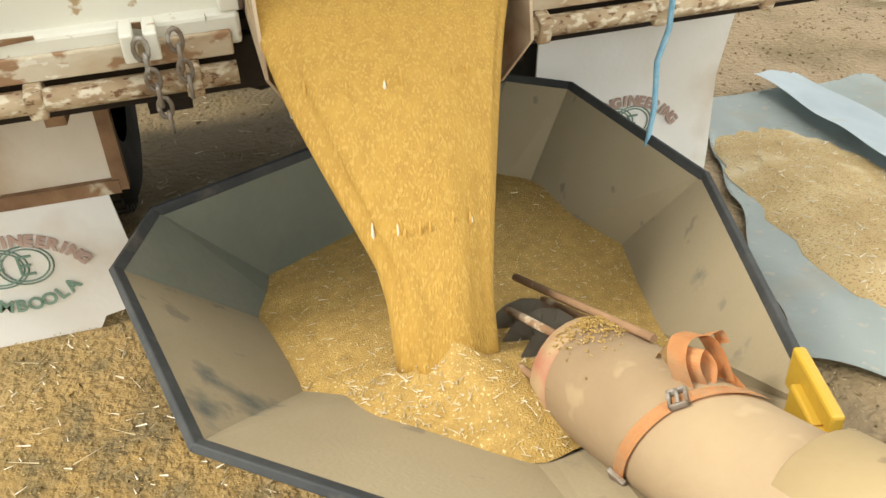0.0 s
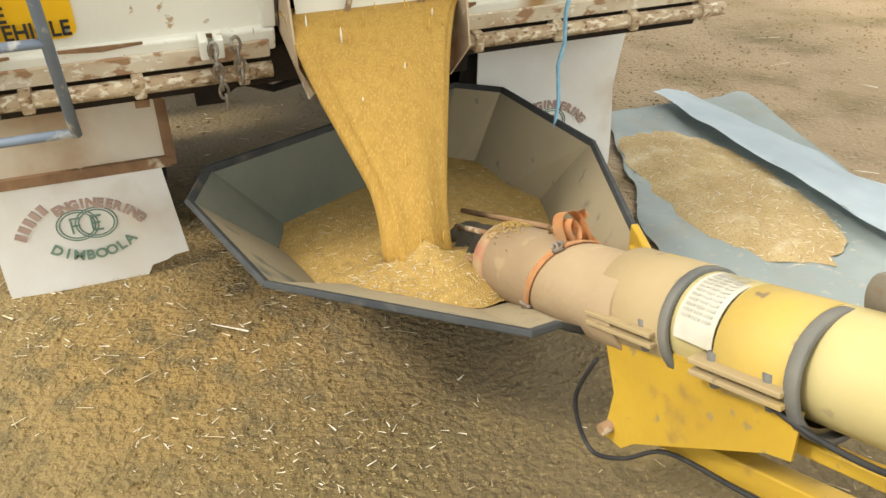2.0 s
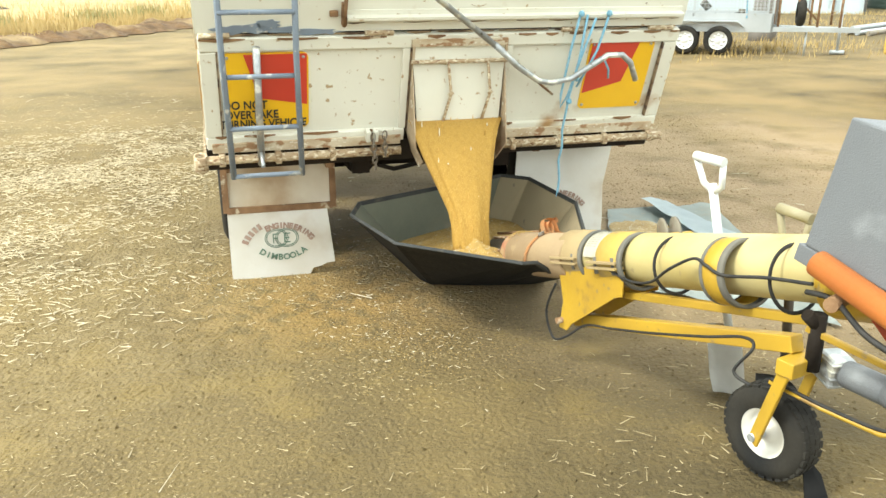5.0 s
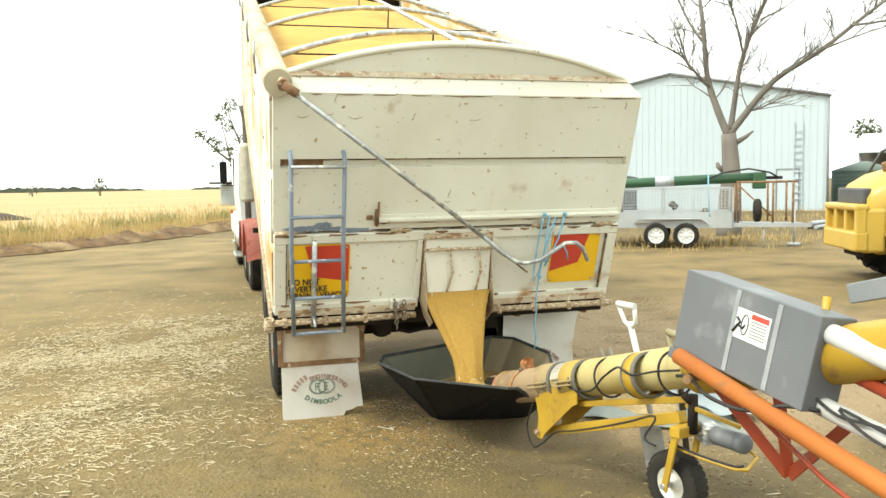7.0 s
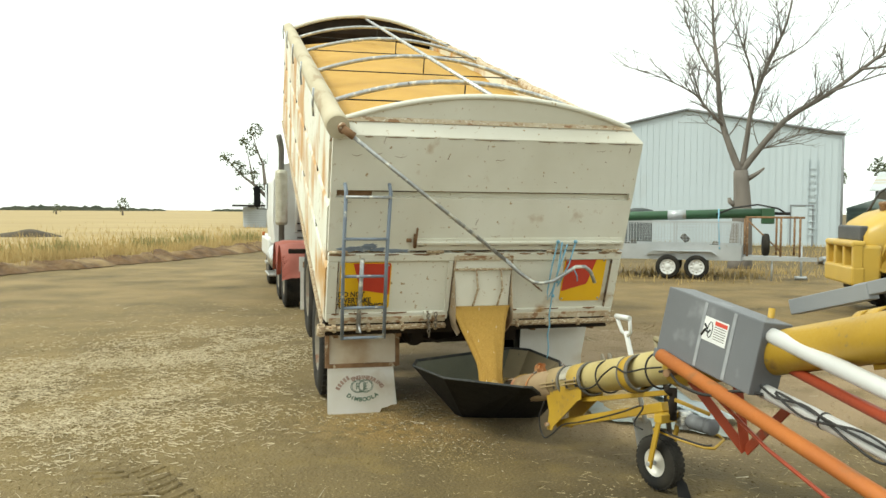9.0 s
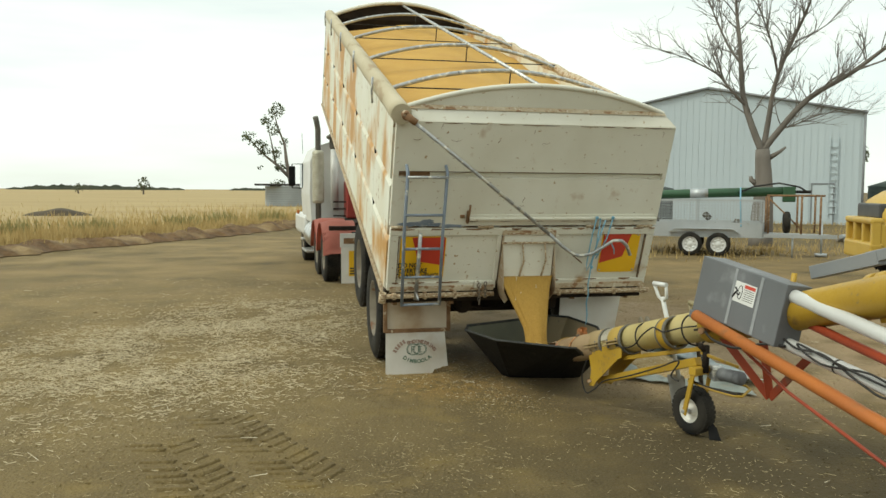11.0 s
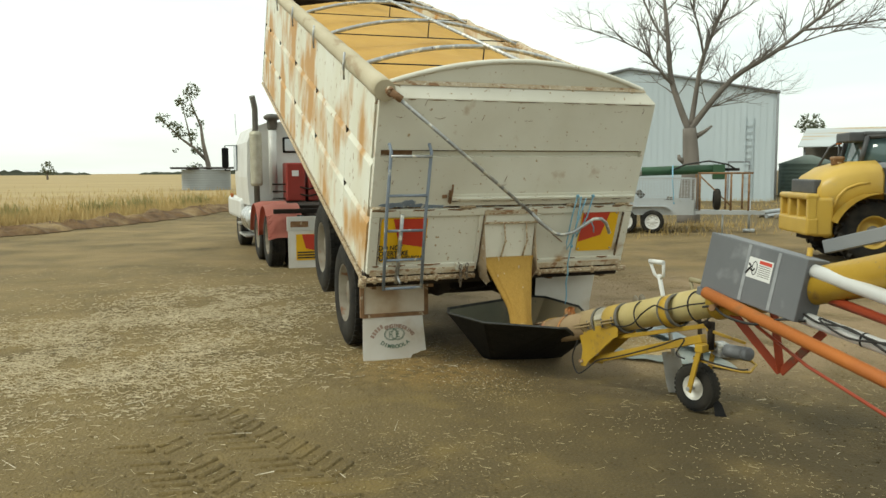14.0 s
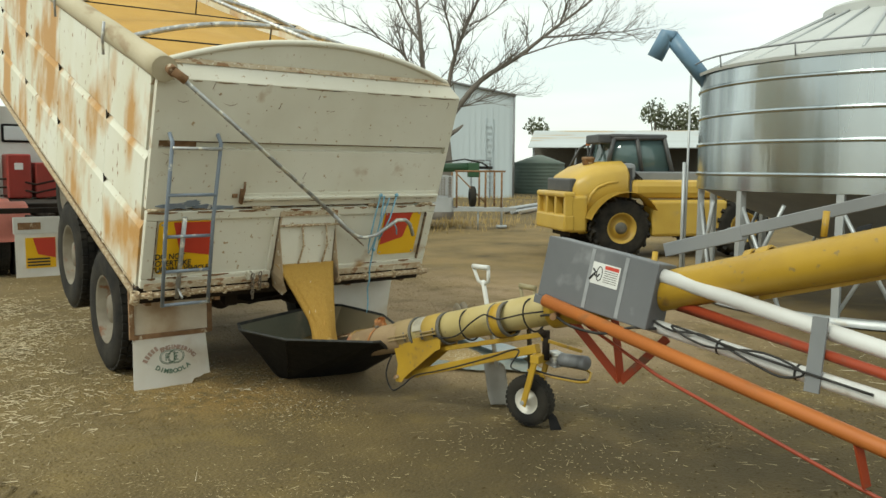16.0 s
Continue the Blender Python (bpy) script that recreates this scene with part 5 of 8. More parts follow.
# bracket plates under the collars
for y in (-1.125, -1.43):
    bm = BM()
    c = axis(y, R_T - 0.02, 88)
    m = Matrix.Translation(c) @ Matrix((AX, Vector((-0.98, -0.19, 0)).normalized(), AX.cross(Vector((-0.98, -0.19, 0)).normalized()))).transposed().to_4x4()
    bx(bm, -0.10, 0.10, -0.03, 0.045, -0.006, 0.004, m, bev=0.002)
    bx(bm, -0.10, 0.10, -0.03, 0.045, 0.016, 0.026, m, bev=0.002)
    f = part("clamp_flange", bm, M_DUSTYEL, auger, "bolted clamp flange")
    for u in (-0.06, 0.06):
        bm = BM()
        lathe(bm, [(0, 0.048), (0.010, 0.046), (0.011, 0.030), (0.011, -0.02), (0, -0.02)], 6, m @ Matrix.Translation((u, 0.02, 0)))
        part("bolt", bm, M_BAND, f)


def by_y(y, side, drop):
    """Point under the tube: side metres towards the yard, drop metres below the axis."""
    return axis(y) + Vector((-0.98, -0.19, 0)).normalized() * side + Vector((0, 0, -drop))


for side in (0.085, -0.085):
    bm = BM()
    slab(bm, [by_y(-1.05, side, 0.03), by_y(-1.55, side, 0.03), by_y(-1.55, side, 0.13), by_y(-1.50, side, 0.14), by_y(-1.18, side, 0.30), by_y(-1.14, side, 0.335), by_y(-1.08, side, 0.325), by_y(-1.10, side, 0.20)], Vector((-0.98, -0.19, 0)), 0.006)
    part("bracket_plate", bm, M_YELLOW, auger, "yellow gusset plate carrying the tube")
bm = BM()
tube(bm, [by_y(-1.10, 0.12, 0.29), by_y(-1.10, -0.12, 0.29)], 0.014, 8)
part("pivot_bolt", bm, M_RUST, auger)


def bar(name, p, q, w, h, mat, parent, label="", bev=0.004):
    p, q = Vector(p), Vector(q)
    d = (q - p).normalized()
    s = d.cross(Vector((0, 0, 1))).normalized()
    m = Matrix((d, s, s.cross(d))).transposed().to_4x4()
    m.translation = p
    bm = BM()
    bx(bm, 0, (q - p).length, -w / 2, w / 2, -h / 2, h / 2, m, bev=bev)
    return part(name, bm, mat, parent, label)


HUB = Vector((0.51, -2.225, 0.259))
FORK = Vector((0.505, -2.33, 0.55))
bar("drawbar", by_y(-1.12, 0.02, 0.295), (0.49, -2.31, 0.605), 0.05, 0.055, M_YELLOW, auger, "yellow square steel bar")
bar("stay_bar", by_y(-1.50, 0.03, 0.135), (0.50, -2.36, 0.70), 0.03, 0.03, M_YELLOW, auger, "thin yellow stay bar")
bm = BM()
tube(bm, [(0.51, -2.36, 0.54), (0.51, -2.36, 0.72)], 0.023, 12)
tube(bm, [(0.51, -2.36, 0.68), axis(-2.33, R_T, 180)], 0.02, 8)
post = part("castor_post", bm, M_DARK, auger, "dark greasy castor post")
for side in (-0.085, 0.085):
    sv = Vector((-0.96, -0.28, 0)).normalized() * side
    bar("fork_arm", HUB + sv + Vector((0, 0, -0.02)), FORK + sv * 0.9 + Vector((0, 0, 0.0)), 0.012, 0.045, M_YELLOW, auger, "chipped yellow fork arm")
sv = Vector((-0.96, -0.28, 0)).normalized()
bar("fork_crown", FORK + sv * 0.09, FORK - sv * 0.09, 0.06, 0.05, M_YELLOW, auger)
bm = BM()
tube(bm, [HUB + sv * 0.10, HUB - sv * 0.10], 0.014, 8)
part("axle", bm, M_STEEL, auger)
wa, wb = BM(), BM()
wm = along(HUB, -sv)
lathe(wa, [(0.082, -0.045), (0.10, -0.052), (0.125, -0.054), (0.146, -0.045), (0.156, -0.03), (0.158, 0), (0.156, 0.03), (0.146, 0.045), (0.125, 0.054), (0.10, 0.052), (0.082, 0.045)], 40, wm)
for k in range(30):
    for row in (-0.033, -0.012, 0.012, 0.033):
        a = 2 * math.pi * (k + (0.5 if row in (-0.012, 0.033) else 0)) / 30
        bx(wa, -0.008, 0.005, -0.011, 0.011, -0.008, 0.008, wm @ Matrix.Rotation(a, 4, "Z") @ Matrix.Translation((0.156 - abs(row) * 0.12, 0, row)))
lathe(wb, [(0.084, -0.042), (0.08, -0.044), (0.07, -0.02), (0.04, -0.012), (0.03, -0.03), (0.02, -0.04), (0, -0.04)], 28, wm)
lathe(wb, [(0.084, 0.042), (0.08, 0.044), (0.07, 0.02), (0.04, 0.012), (0.03, 0.03), (0, 0.04)], 28, wm)
wt = part("castor_tyre", wa, M_TYRE, auger, "small black pneumatic castor tyre")
part("castor_rim", wb, surf("white_rim", (0.68, 0.66, 0.60), (0.56, 0.52, 0.44), 8, 0.5, stain=RUST, cut=0.66, sscale=14), wt, "chipped white wheel rim")
bm = BM()
slab(bm, [(0.54, -2.385, 0.10), (0.61, -2.41, 0.095), (0.60, -2.37, 0.17), (0.55, -2.33, 0.24)], (0.2, 1, 0), 0.006)
part("wheel_scraper", bm, M_BLACK, auger, "black rubber scraper behind the wheel")
# gearbox and motor of the mover
bm = BM()
mm = Matrix.Translation((0.592, -2.36, 0.535)) @ pose(0, 0, 0, 0, 4, 262) @ Matrix.Diagonal((0.78, 0.78, 0.78, 1))
bx(bm, -0.06, 0.06, -0.05, 0.05, -0.06, 0.06, mm, bev=0.015)
for k in range(4):
    bx(bm, -0.065, 0.065, -0.054, 0.054, -0.05 + 0.03 * k, -0.042 + 0.03 * k, mm, bev=0.003)
lathe(bm, [(0, -0.07), (0.025, -0.07), (0.03, -0.05), (0.03, 0.05), (0, 0.07)], 14, mm @ pose(0, 0, 0, 90))
gear = part("gearbox", bm, M_STEEL, auger, "grey cast gearbox of the wheel mover")
bm = BM()
q0, q1 = Vector((0.598, -2.405, 0.538)), Vector((0.628, -2.60, 0.548))
lathe(bm, [(0, 0), (0.04, 0), (0.042, 0.01), (0.042, 0.13), (0.037, 0.135), (0.037, 0.142), (0.044, 0.147), (0.044, 0.185), (0.036, 0.195), (0, 0.195)], 20, along(q0, q1 - q0))
part("motor", bm, M_GUARD, gear, "grey electric motor")
bm = BM()
tube(bm, [(0.435, -2.28, 0.47), (0.51, -2.42, 0.445), (0.585, -2.575, 0.435), (0.625, -2.605, 0.437), (0.725, -2.535, 0.46), (0.72, -2.50, 0.475), (0.655, -2.44, 0.49)], 0.008, 8)
part("motor_frame", bm, M_YELLOW, auger, "bent yellow guard bar")
bar("chain_bar", (0.487, -2.34, 0.67), (0.633, -2.545, 0.61), 0.018, 0.02, M_YELLOW, auger)

# black cables
def wavy(pts, r=0.0055, mat=None):
    bm = BM()
    P = [Vector(p) for p in pts]
    out = []
    for i in range(len(P) - 1):
        p0, p1, p2, p3 = P[max(i - 1, 0)], P[i], P[i + 1], P[min(i + 2, len(P) - 1)]
        for k in range(6):
            t = k / 6
            out.append(0.5 * ((2 * p1) + (p2 - p0) * t + (2 * p0 - 5 * p1 + 4 * p2 - p3) * t * t + (3 * p1 - p0 - 3 * p2 + p3) * t ** 3))
    out.append(P[-1])
    tube(bm, out, r, 6)
    part("cable", bm, mat or M_CABLE, auger, "black electric cable")


wavy([axis(-1.47, R_T + 0.01, 100), axis(-1.58, R_T + 0.01, 120), axis(-1.72, R_T + 0.01, 115), axis(-1.85, R_T + 0.01, 85), axis(-1.97, R_T + 0.01, 62), axis(-2.05, R_T + 0.02, 72), axis(-2.12, R_T + 0.01, 84), axis(-2.30, R_T + 0.01, 80), axis(-2.46, R_T + 0.02, 85)])
wavy([by_y(-1.05, 0.1, 0.12), by_y(-1.0, 0.11, 0.25), by_y(-1.05, 0.1, 0.38), by_y(-1.15, 0.09, 0.36), by_y(-1.25, 0.06, 0.30), by_y(-1.45, 0.055, 0.285), by_y(-1.7, 0.055, 0.262), by_y(-2.0, 0.055, 0.225), by_y(-2.18, 0.06, 0.195), by_y(-2.26, 0.09, 0.21), by_y(-2.22, 0.12, 0.29), by_y(-2.28, 0.10, 0.33)])
wavy([(0.43, -2.29, 0.485), (0.505, -2.42, 0.458), (0.58, -2.565, 0.448), (0.62, -2.59, 0.452)])

# belt guard box
GT = Vector((0.409, -2.479, 1.314))
GU = (Vector((0.484, -3.221, 1.215)) - GT)
GV = (Vector((0.358, -2.437, 0.967)) - GT)
gu, gv_ = GU.normalized(), GV.normalized()
gn = gu.cross(gv_).normalized()
if gn.x < 0:
    gn = -gn
gm = Matrix((gu, gn, gu.cross(gn))).transposed().to_4x4()
gm.translation = GT
sgn = 1 if gu.cross(gn).dot(gv_) > 0 else -1
GW, GH = GU.length, GV.length
bm = BM()
z0, z1 = (0, GH) if sgn > 0 else (-GH, 0)
bx(bm, 0, GW, 0, 0.17, z0, z1, gm, bev=0.006)
guard = part("belt_guard", bm, M_GUARD, auger, "grey hammered-paint belt guard box, scuffed")
for u in (0.335, 0.56):
    bm = BM()
    bx(bm, u - 0.012, u + 0.012, -0.003, 0.0, z0 + 0.01, z1 - 0.01, gm, bev=0.001)
    part("guard_seam", bm, surf("pale_scuff", (0.32, 0.33, 0.34), (0.24, 0.25, 0.26), 12, 0.5), guard)
bm = BM()
lu0, lu1, lv0, lv1 = 0.33, 0.53, 0.075, 0.195
def gpt(u, v, o=0.0):
    return gm @ Vector((u, -o, sgn * v))
slab(bm, [gpt(lu0, lv0), gpt(lu1, lv0), gpt(lu1, lv1), gpt(lu0, lv1)], -gn, 0.002)
lab = part("warning_label", bm, M_WHITE, guard, "white warning label with a black pictogram")
bm = BM()
slab(bm, [gpt(0.43, 0.083, 0.002), gpt(0.522, 0.083, 0.002), gpt(0.522, 0.103, 0.002), gpt(0.43, 0.103, 0.002)], -gn, 0.001)
part("red_heading", bm, M_SIGNR, lab)
bm = BM()
for k in range(6):
    v = 0.111 + 0.012 * k
    slab(bm, [gpt(0.43, v, 0.002), gpt(0.518, v, 0.002), gpt(0.518, v + 0.0035, 0.002), gpt(0.43, v + 0.0035, 0.002)], -gn, 0.001)
part("text_bars", bm, M_BAND, lab)
bm = BM()
tube(bm, [gpt(0.343, 0.175, 0.003), gpt(0.362, 0.145, 0.003), gpt(0.375, 0.13, 0.003), gpt(0.355, 0.115, 0.003)], 0.006, 6)
tube(bm, [gpt(0.37, 0.145, 0.003), gpt(0.392, 0.152, 0.003), gpt(0.402, 0.135, 0.003)], 0.0045, 6)
tube(bm, [gpt(0.40 + 0.018 * math.cos(a), 0.135 + 0.04 * math.sin(a), 0.003) for a in (math.pi * 2 * k / 16 for k in range(17))], 0.0025, 4)
part("pictogram", bm, M_INK, lab)
bm = BM()
bx(bm, -0.02, 0.05, 0.0, 0.05, sgn * (GH - 0.0), sgn * (GH + 0.05), gm, bev=0.004)
part("guard_lug", bm, M_GUARD, guard)

# undercarriage arms behind the guard
def arm(name, y0, y1, p, d, r, mat, label, n=16):
    bm = BM()
    f = lambda y: Vector(p) + Vector(d) * (-3 - y)
    tube(bm, [f(y0), f((y0 + y1) / 2), f(y1)], r, n)
    return part(name, bm, mat, auger, label)


arm("lift_arm", -2.52, -6.7, (0.395, -3, 0.842), (0.113, -1, -0.214), 0.036, M_ORANGE, "bright orange undercarriage tube")
arm("upper_conduit", -3.20, -7.2, (0.516, -3, 1.185), (0.089, -1, -0.184), 0.038, M_WHITE, "white plastic drive-shaft cover")
lowc = arm("lower_conduit", -3.12, -7.2, (0.526, -3, 0.896), (0.050, -1, -0.115), 0.036, M_WHITE, "white plastic drive-shaft cover with taped joints")
arm("red_arm", -2.75, -7.0, (0.604, -3, 1.035), (-0.02, -1, -0.135), 0.024, M_RED, "red oxide brace tube")
arm("red_arm", -2.85, -7.0, (0.70, -3, 0.985), (0.0, -1, -0.125), 0.020, M_RED, "red oxide brace tube")
for y in (-3.55, -3.95, -4.4):
    bm = BM()
    c = Vector((0.526, -3, 0.896)) + Vector((0.050, -1, -0.115)) * (-3 - y)
    lathe(bm, [(0.0365, -0.006), (0.039, -0.005), (0.039, 0.005), (0.0365, 0.006)], 16, along(c, (0.05, -1, -0.115)))
    part("tape_joint", bm, M_CABLE, lowc)
lo = lambda y: Vector((0.526, -3, 0.896)) + Vector((0.050, -1, -0.115)) * (-3 - y)
wavy([lo(-3.15) + Vector((-0.03, 0, 0.04)), lo(-3.3) + Vector((-0.05, 0, 0.02)), lo(-3.5) + Vector((-0.045, 0, 0.045)), lo(-3.75) + Vector((-0.05, 0, -0.01)), lo(-3.9) + Vector((-0.05, 0, -0.03)), lo(-4.0) + Vector((-0.05, 0, 0.02)), lo(-3.8) + Vector((-0.04, 0, 0.05)), lo(-3.5) + Vector((-0.06, 0, 0.0)), lo(-3.3) + Vector((-0.045, 0, 0.045)), lo(-3.7) + Vector((-0.05, 0, 0.03)), lo(-4.3) + Vector((-0.045, 0, 0.02))], 0.006)
wavy([axis(-2.44, R_T + 0.02, 95), (0.36, -2.58, 0.86), (0.33, -2.75, 0.83), (0.36, -2.95, 0.82), (0.42, -3.1, 0.87), lo(-3.2) + Vector((-0.04, 0, 0))], 0.008)
APEX = Vector((0.675, -2.814, 0.481))
bar("vee_brace", (0.44, -2.60, 0.87), APEX, 0.012, 0.05, M_RED, auger, "red flat-steel vee brace")
bar("vee_brace", (0.62, -2.80, 0.88), APEX, 0.012, 0.05, M_RED, auger, "red flat-steel vee brace")
bar("vee_brace", (0.72, -3.10, 0.78), APEX, 0.012, 0.05, M_RED, auger, "red flat-steel vee brace")
bm = BM()
tube(bm, [(0.50, -2.62, 0.84), (0.52, -3.2, 0.62), (0.60, -4.2, 0.34), (0.70, -5.4, 0.05)], 0.010, 8)
part("truss_rod", bm, M_RED, auger, "thin red truss rod")
bar("truss_stub", (0.536, -4.25, 0.56), (0.60, -4.27, 0.345), 0.012, 0.045, M_RED, auger, "short red plate between arm and truss rod")
bm = BM()
tube(bm, [(0.43, -2.55, 0.86), (0.33, -2.60, 0.86)], 0.02, 10)
part("pivot_bolt", bm, M_RUST, auger)
bm = BM()
slab(bm, [(0.555, -4.02, 1.06), (0.555, -4.09, 1.06), (0.545, -4.07, 0.72), (0.545, -4.0, 0.72)], (-1, 0, 0), 0.012)
part("clamp_plate", bm, M_GREYCH, auger, "galvanised clamp plate across the conduits")

# grey channel over the main tube
ch0, ch1 = Vector((0.79, -3.02, 1.255)), Vector((0.79, -3.02, 1.255)) + Vector((0.194, -1, 0.285)) * 7
bar("truss_channel", ch0, ch0 + (ch1 - ch0) * 0.06, 0.07, 0.075, M_GREYCH, auger, "grey folded steel channel")
bar("truss_channel", ch0 + (ch1 - ch0) * 0.05 + Vector((0, 0, 0.012)), ch1, 0.06, 0.06, M_GREYCH, auger, "grey folded steel channel")
for y in (-3.1, -3.95, -5.4):
    bm = BM()
    tube(bm, [axis(y, R_T - 0.01, 0), axis(y, R_T, 0) + Vector((0.02, 0, 0.11))], 0.016, 8)
    part("channel_post", bm, M_YELLOW, auger)
bar("belly_bar", axis(-3.62, R_T + 0.02, 175), axis(-8.5, R_T + 0.05, 175), 0.04, 0.04, M_YELLOW, auger, "yellow truss bar below the tube")
bm = BM()
sheet(bm, 6, 1, lambda u, v: axis(-4.10 - 0.06 * v, R_T + 0.005, 10 + 75 * u))
part("black_decal", bm, M_BLACK, auger, "black and white decal on the tube")
# winch reel on the far side
bm = BM()
rc = axis(-1.58, 0.12, -60)
lathe(bm, [(0, -0.03), (0.065, -0.03), (0.07, -0.025), (0.07, -0.02), (0.03, -0.015), (0.03, 0.015), (0.07, 0.02), (0.07, 0.03), (0, 0.03)], 24, along(rc + Vector((0, 0, 0.03)), (0.95, -0.2, 0.1)))
part("winch_reel", bm, M_RIMTAN, auger, "steel hand winch reel")
bm = BM()
bx(bm, -0.04, 0.04, -0.01, 0.01, -0.08, 0.06, Matrix.Translation(rc + Vector((0.02, -0.06, 0))), bev=0.004)
part("winch_bracket", bm, M_YELLOW, auger)


# ---- shovels leaning on the auger ----
def shovel(top, tip, shaft_mat, grip_mat, blade_mat, label, grip=0.12):
    top, tip = Vector(top), Vector(tip)
    d = (tip - top).normalized()
    sh = thing("shovel", Matrix.Translation(tip), label, "shovel")
    q = lambda p: p - tip
    side = Vector((0.25, -0.97, 0))
    side = (side - d * side.dot(d)).normalized()
    bm = BM()
    tube(bm, [q(top + d * 0.10), q(top + (tip - top) * 0.68)], 0.016, 10)
    part("shaft", bm, shaft_mat, sh)
    bm = BM()
    w = grip / 2
    tube(bm, [q(top + d * 0.13), q(top + d * 0.10 + side * w * 0.7), q(top + d * 0.015 + side * w)], 0.012, 8)
    tube(bm, [q(top + d * 0.13), q(top + d * 0.10 - side * w * 0.7), q(top + d * 0.015 - side * w)], 0.012, 8)
    tube(bm, [q(top - side * w * 1.1), q(top + side * w * 1.1)], 0.017, 10)
    part("grip", bm, grip_mat, sh)
    bm = BM()
    n = d.cross(side).normalized()
    def blade(u, v):
        wd = 0.092 * (1 - 0.35 * max(0, v - 0.65) / 0.35)
        return q(top + (tip - top) * (0.66 + 0.34 * v)) + side * (u - 0.5) * 2 * wd + n * (0.05 * (abs(u - 0.5) * 2) ** 2 - 0.02 + 0.03 * v * v)
    sheet(bm, 8, 10, blade)
    bmesh.ops.solidify(bm, geom=bm.faces[:], thickness=0.003)
    part("blade", bm, blade_mat, sh)


shovel((0.50, -1.73, 1.045), (0.80, -1.64, 0.0), M_WHITE, M_WHITE, surf("pale_scoop", (0.50, 0.49, 0.46), (0.40, 0.38, 0.34), 5, 0.5, stain=(0.32, 0.25, 0.15), cut=0.58, sscale=6), "white-handled grain scoop leaning on the auger tube")
shovel((0.56, -2.13, 0.955), (0.72, -2.02, 0.0), surf("dark_shaft", (0.055, 0.045, 0.035), (0.1, 0.08, 0.06), 8, 0.7), surf("olive_grip", (0.30, 0.26, 0.15), (0.25, 0.21, 0.12), 8, 0.6), M_GUARD, "dark shovel with an olive grip leaning on the auger tube", 0.11)

# ---- tarpaulin with spilled grain beyond the hopper ----
def tarp_pt(u, v):
    ax_ = Vector((0.88, -0.35, 0)).lerp(Vector((1.50, 1.10, 0)), v)
    bx_ = Vector((1.72, -1.12, 0)).lerp(Vector((2.35, 1.10, 0)), v)
    p = ax_.lerp(bx_, u)
    p.x += 0.05 * noise.noise(Vector((v * 6, 1, 0))) * (1 - u)
    p.z = 0.022 + 0.02 * abs(noise.noise(Vector((u * 5, v * 6, 0)))) + height(p.x, p.y)
    return p


bm = BM()
sheet(bm, 40, 40, tarp_pt)
bmesh.ops.solidify(bm, geom=bm.faces[:], thickness=0.004)
solo("ground_tarpaulin", bm, M_TARP, "dusty blue-grey tarpaulin spread on the dirt", "tarpaulin")
bm = BM()
def fold_pt(u, v):
    p = Vector((1.775, 1.13, 0)).lerp(Vector((1.66, -0.80, 0)), v) + Vector((0.25 + 0.14 * v, 0.07, 0)) * u + Vector((0.04 * noise.noise(Vector((v * 6, u, 3))), 0.03 * noise.noise(Vector((v * 4, u * 2, 7))), 0))
    p.z = 0.045 + 0.045 * (1 - u) ** 2 + 0.018 * math.sin(u * math.pi) + 0.014 * noise.noise(Vector((u * 3, v * 9, 1))) + height(p.x, p.y)
    return p
sheet(bm, 14, 40, fold_pt)
bmesh.ops.solidify(bm, geom=bm.faces[:], thickness=0.004)
solo("folded_tarpaulin", bm, M_TARPLT, "pale blue tarpaulin edge folded back on itself", "tarpaulin")
bm = BM()
def pile_pt(a, f):
    c, n = math.cos(a), math.sin(a)
    r1 = 1.0 / (abs(c) ** 2.6 + abs(n) ** 2.6) ** (1 / 2.6) * (0.97 + 0.10 * noise.noise(Vector((c * 1.5, n * 1.5, 5))) + 0.09 * noise.noise(Vector((c * 6, n * 6, 8))))
    x, y = 1.46 + r1 * f * (c * 0.285 + n * 0.05), 0.13 + r1 * f * n * 0.64
    return Vector((x, y, 0.034 + 0.036 * (1 - f * f) + (0.012 * noise.noise(Vector((x * 7, y * 7, 0))) + 0.006 * noise.noise(Vector((x * 26, y * 26, 4)))) * (1 - f ** 4)))
rr_ = [[bm.verts.new(pile_pt(2 * math.pi * k / 60, j / 20)) for k in range(60)] for j in range(21)]
for q, w in zip(rr_, rr_[1:]):
    for k in range(60):
        bm.faces.new((q[k], q[(k + 1) % 60], w[(k + 1) % 60], w[k])).smooth = True
M_SPILL = surf("spilled_grain_and_chaff", (0.35, 0.235, 0.09), (0.45, 0.33, 0.155), 7.0, 0.85, bump=0.9, bscale=220, stain=(0.54, 0.44, 0.27), cut=0.56, sscale=5.0, soft=0.15, fleck=(0.27, 0.17, 0.065), fcut=0.56, fscale=140, depth=0.006)
solo("spilled_grain_pile", bm, M_SPILL, "low pile of spilled grain and chaff on the tarpaulin", "grain", kind="stuff")
scatter("pile_straw", 420, lambda r: tuple(pile_pt(r.uniform(0, 6.283), math.sqrt(r.uniform(0.02, 1.12)))), 0.008, 0.03, M_CHAFF, 31, "pale straw on the spilled grain", "straw", 0.0013)

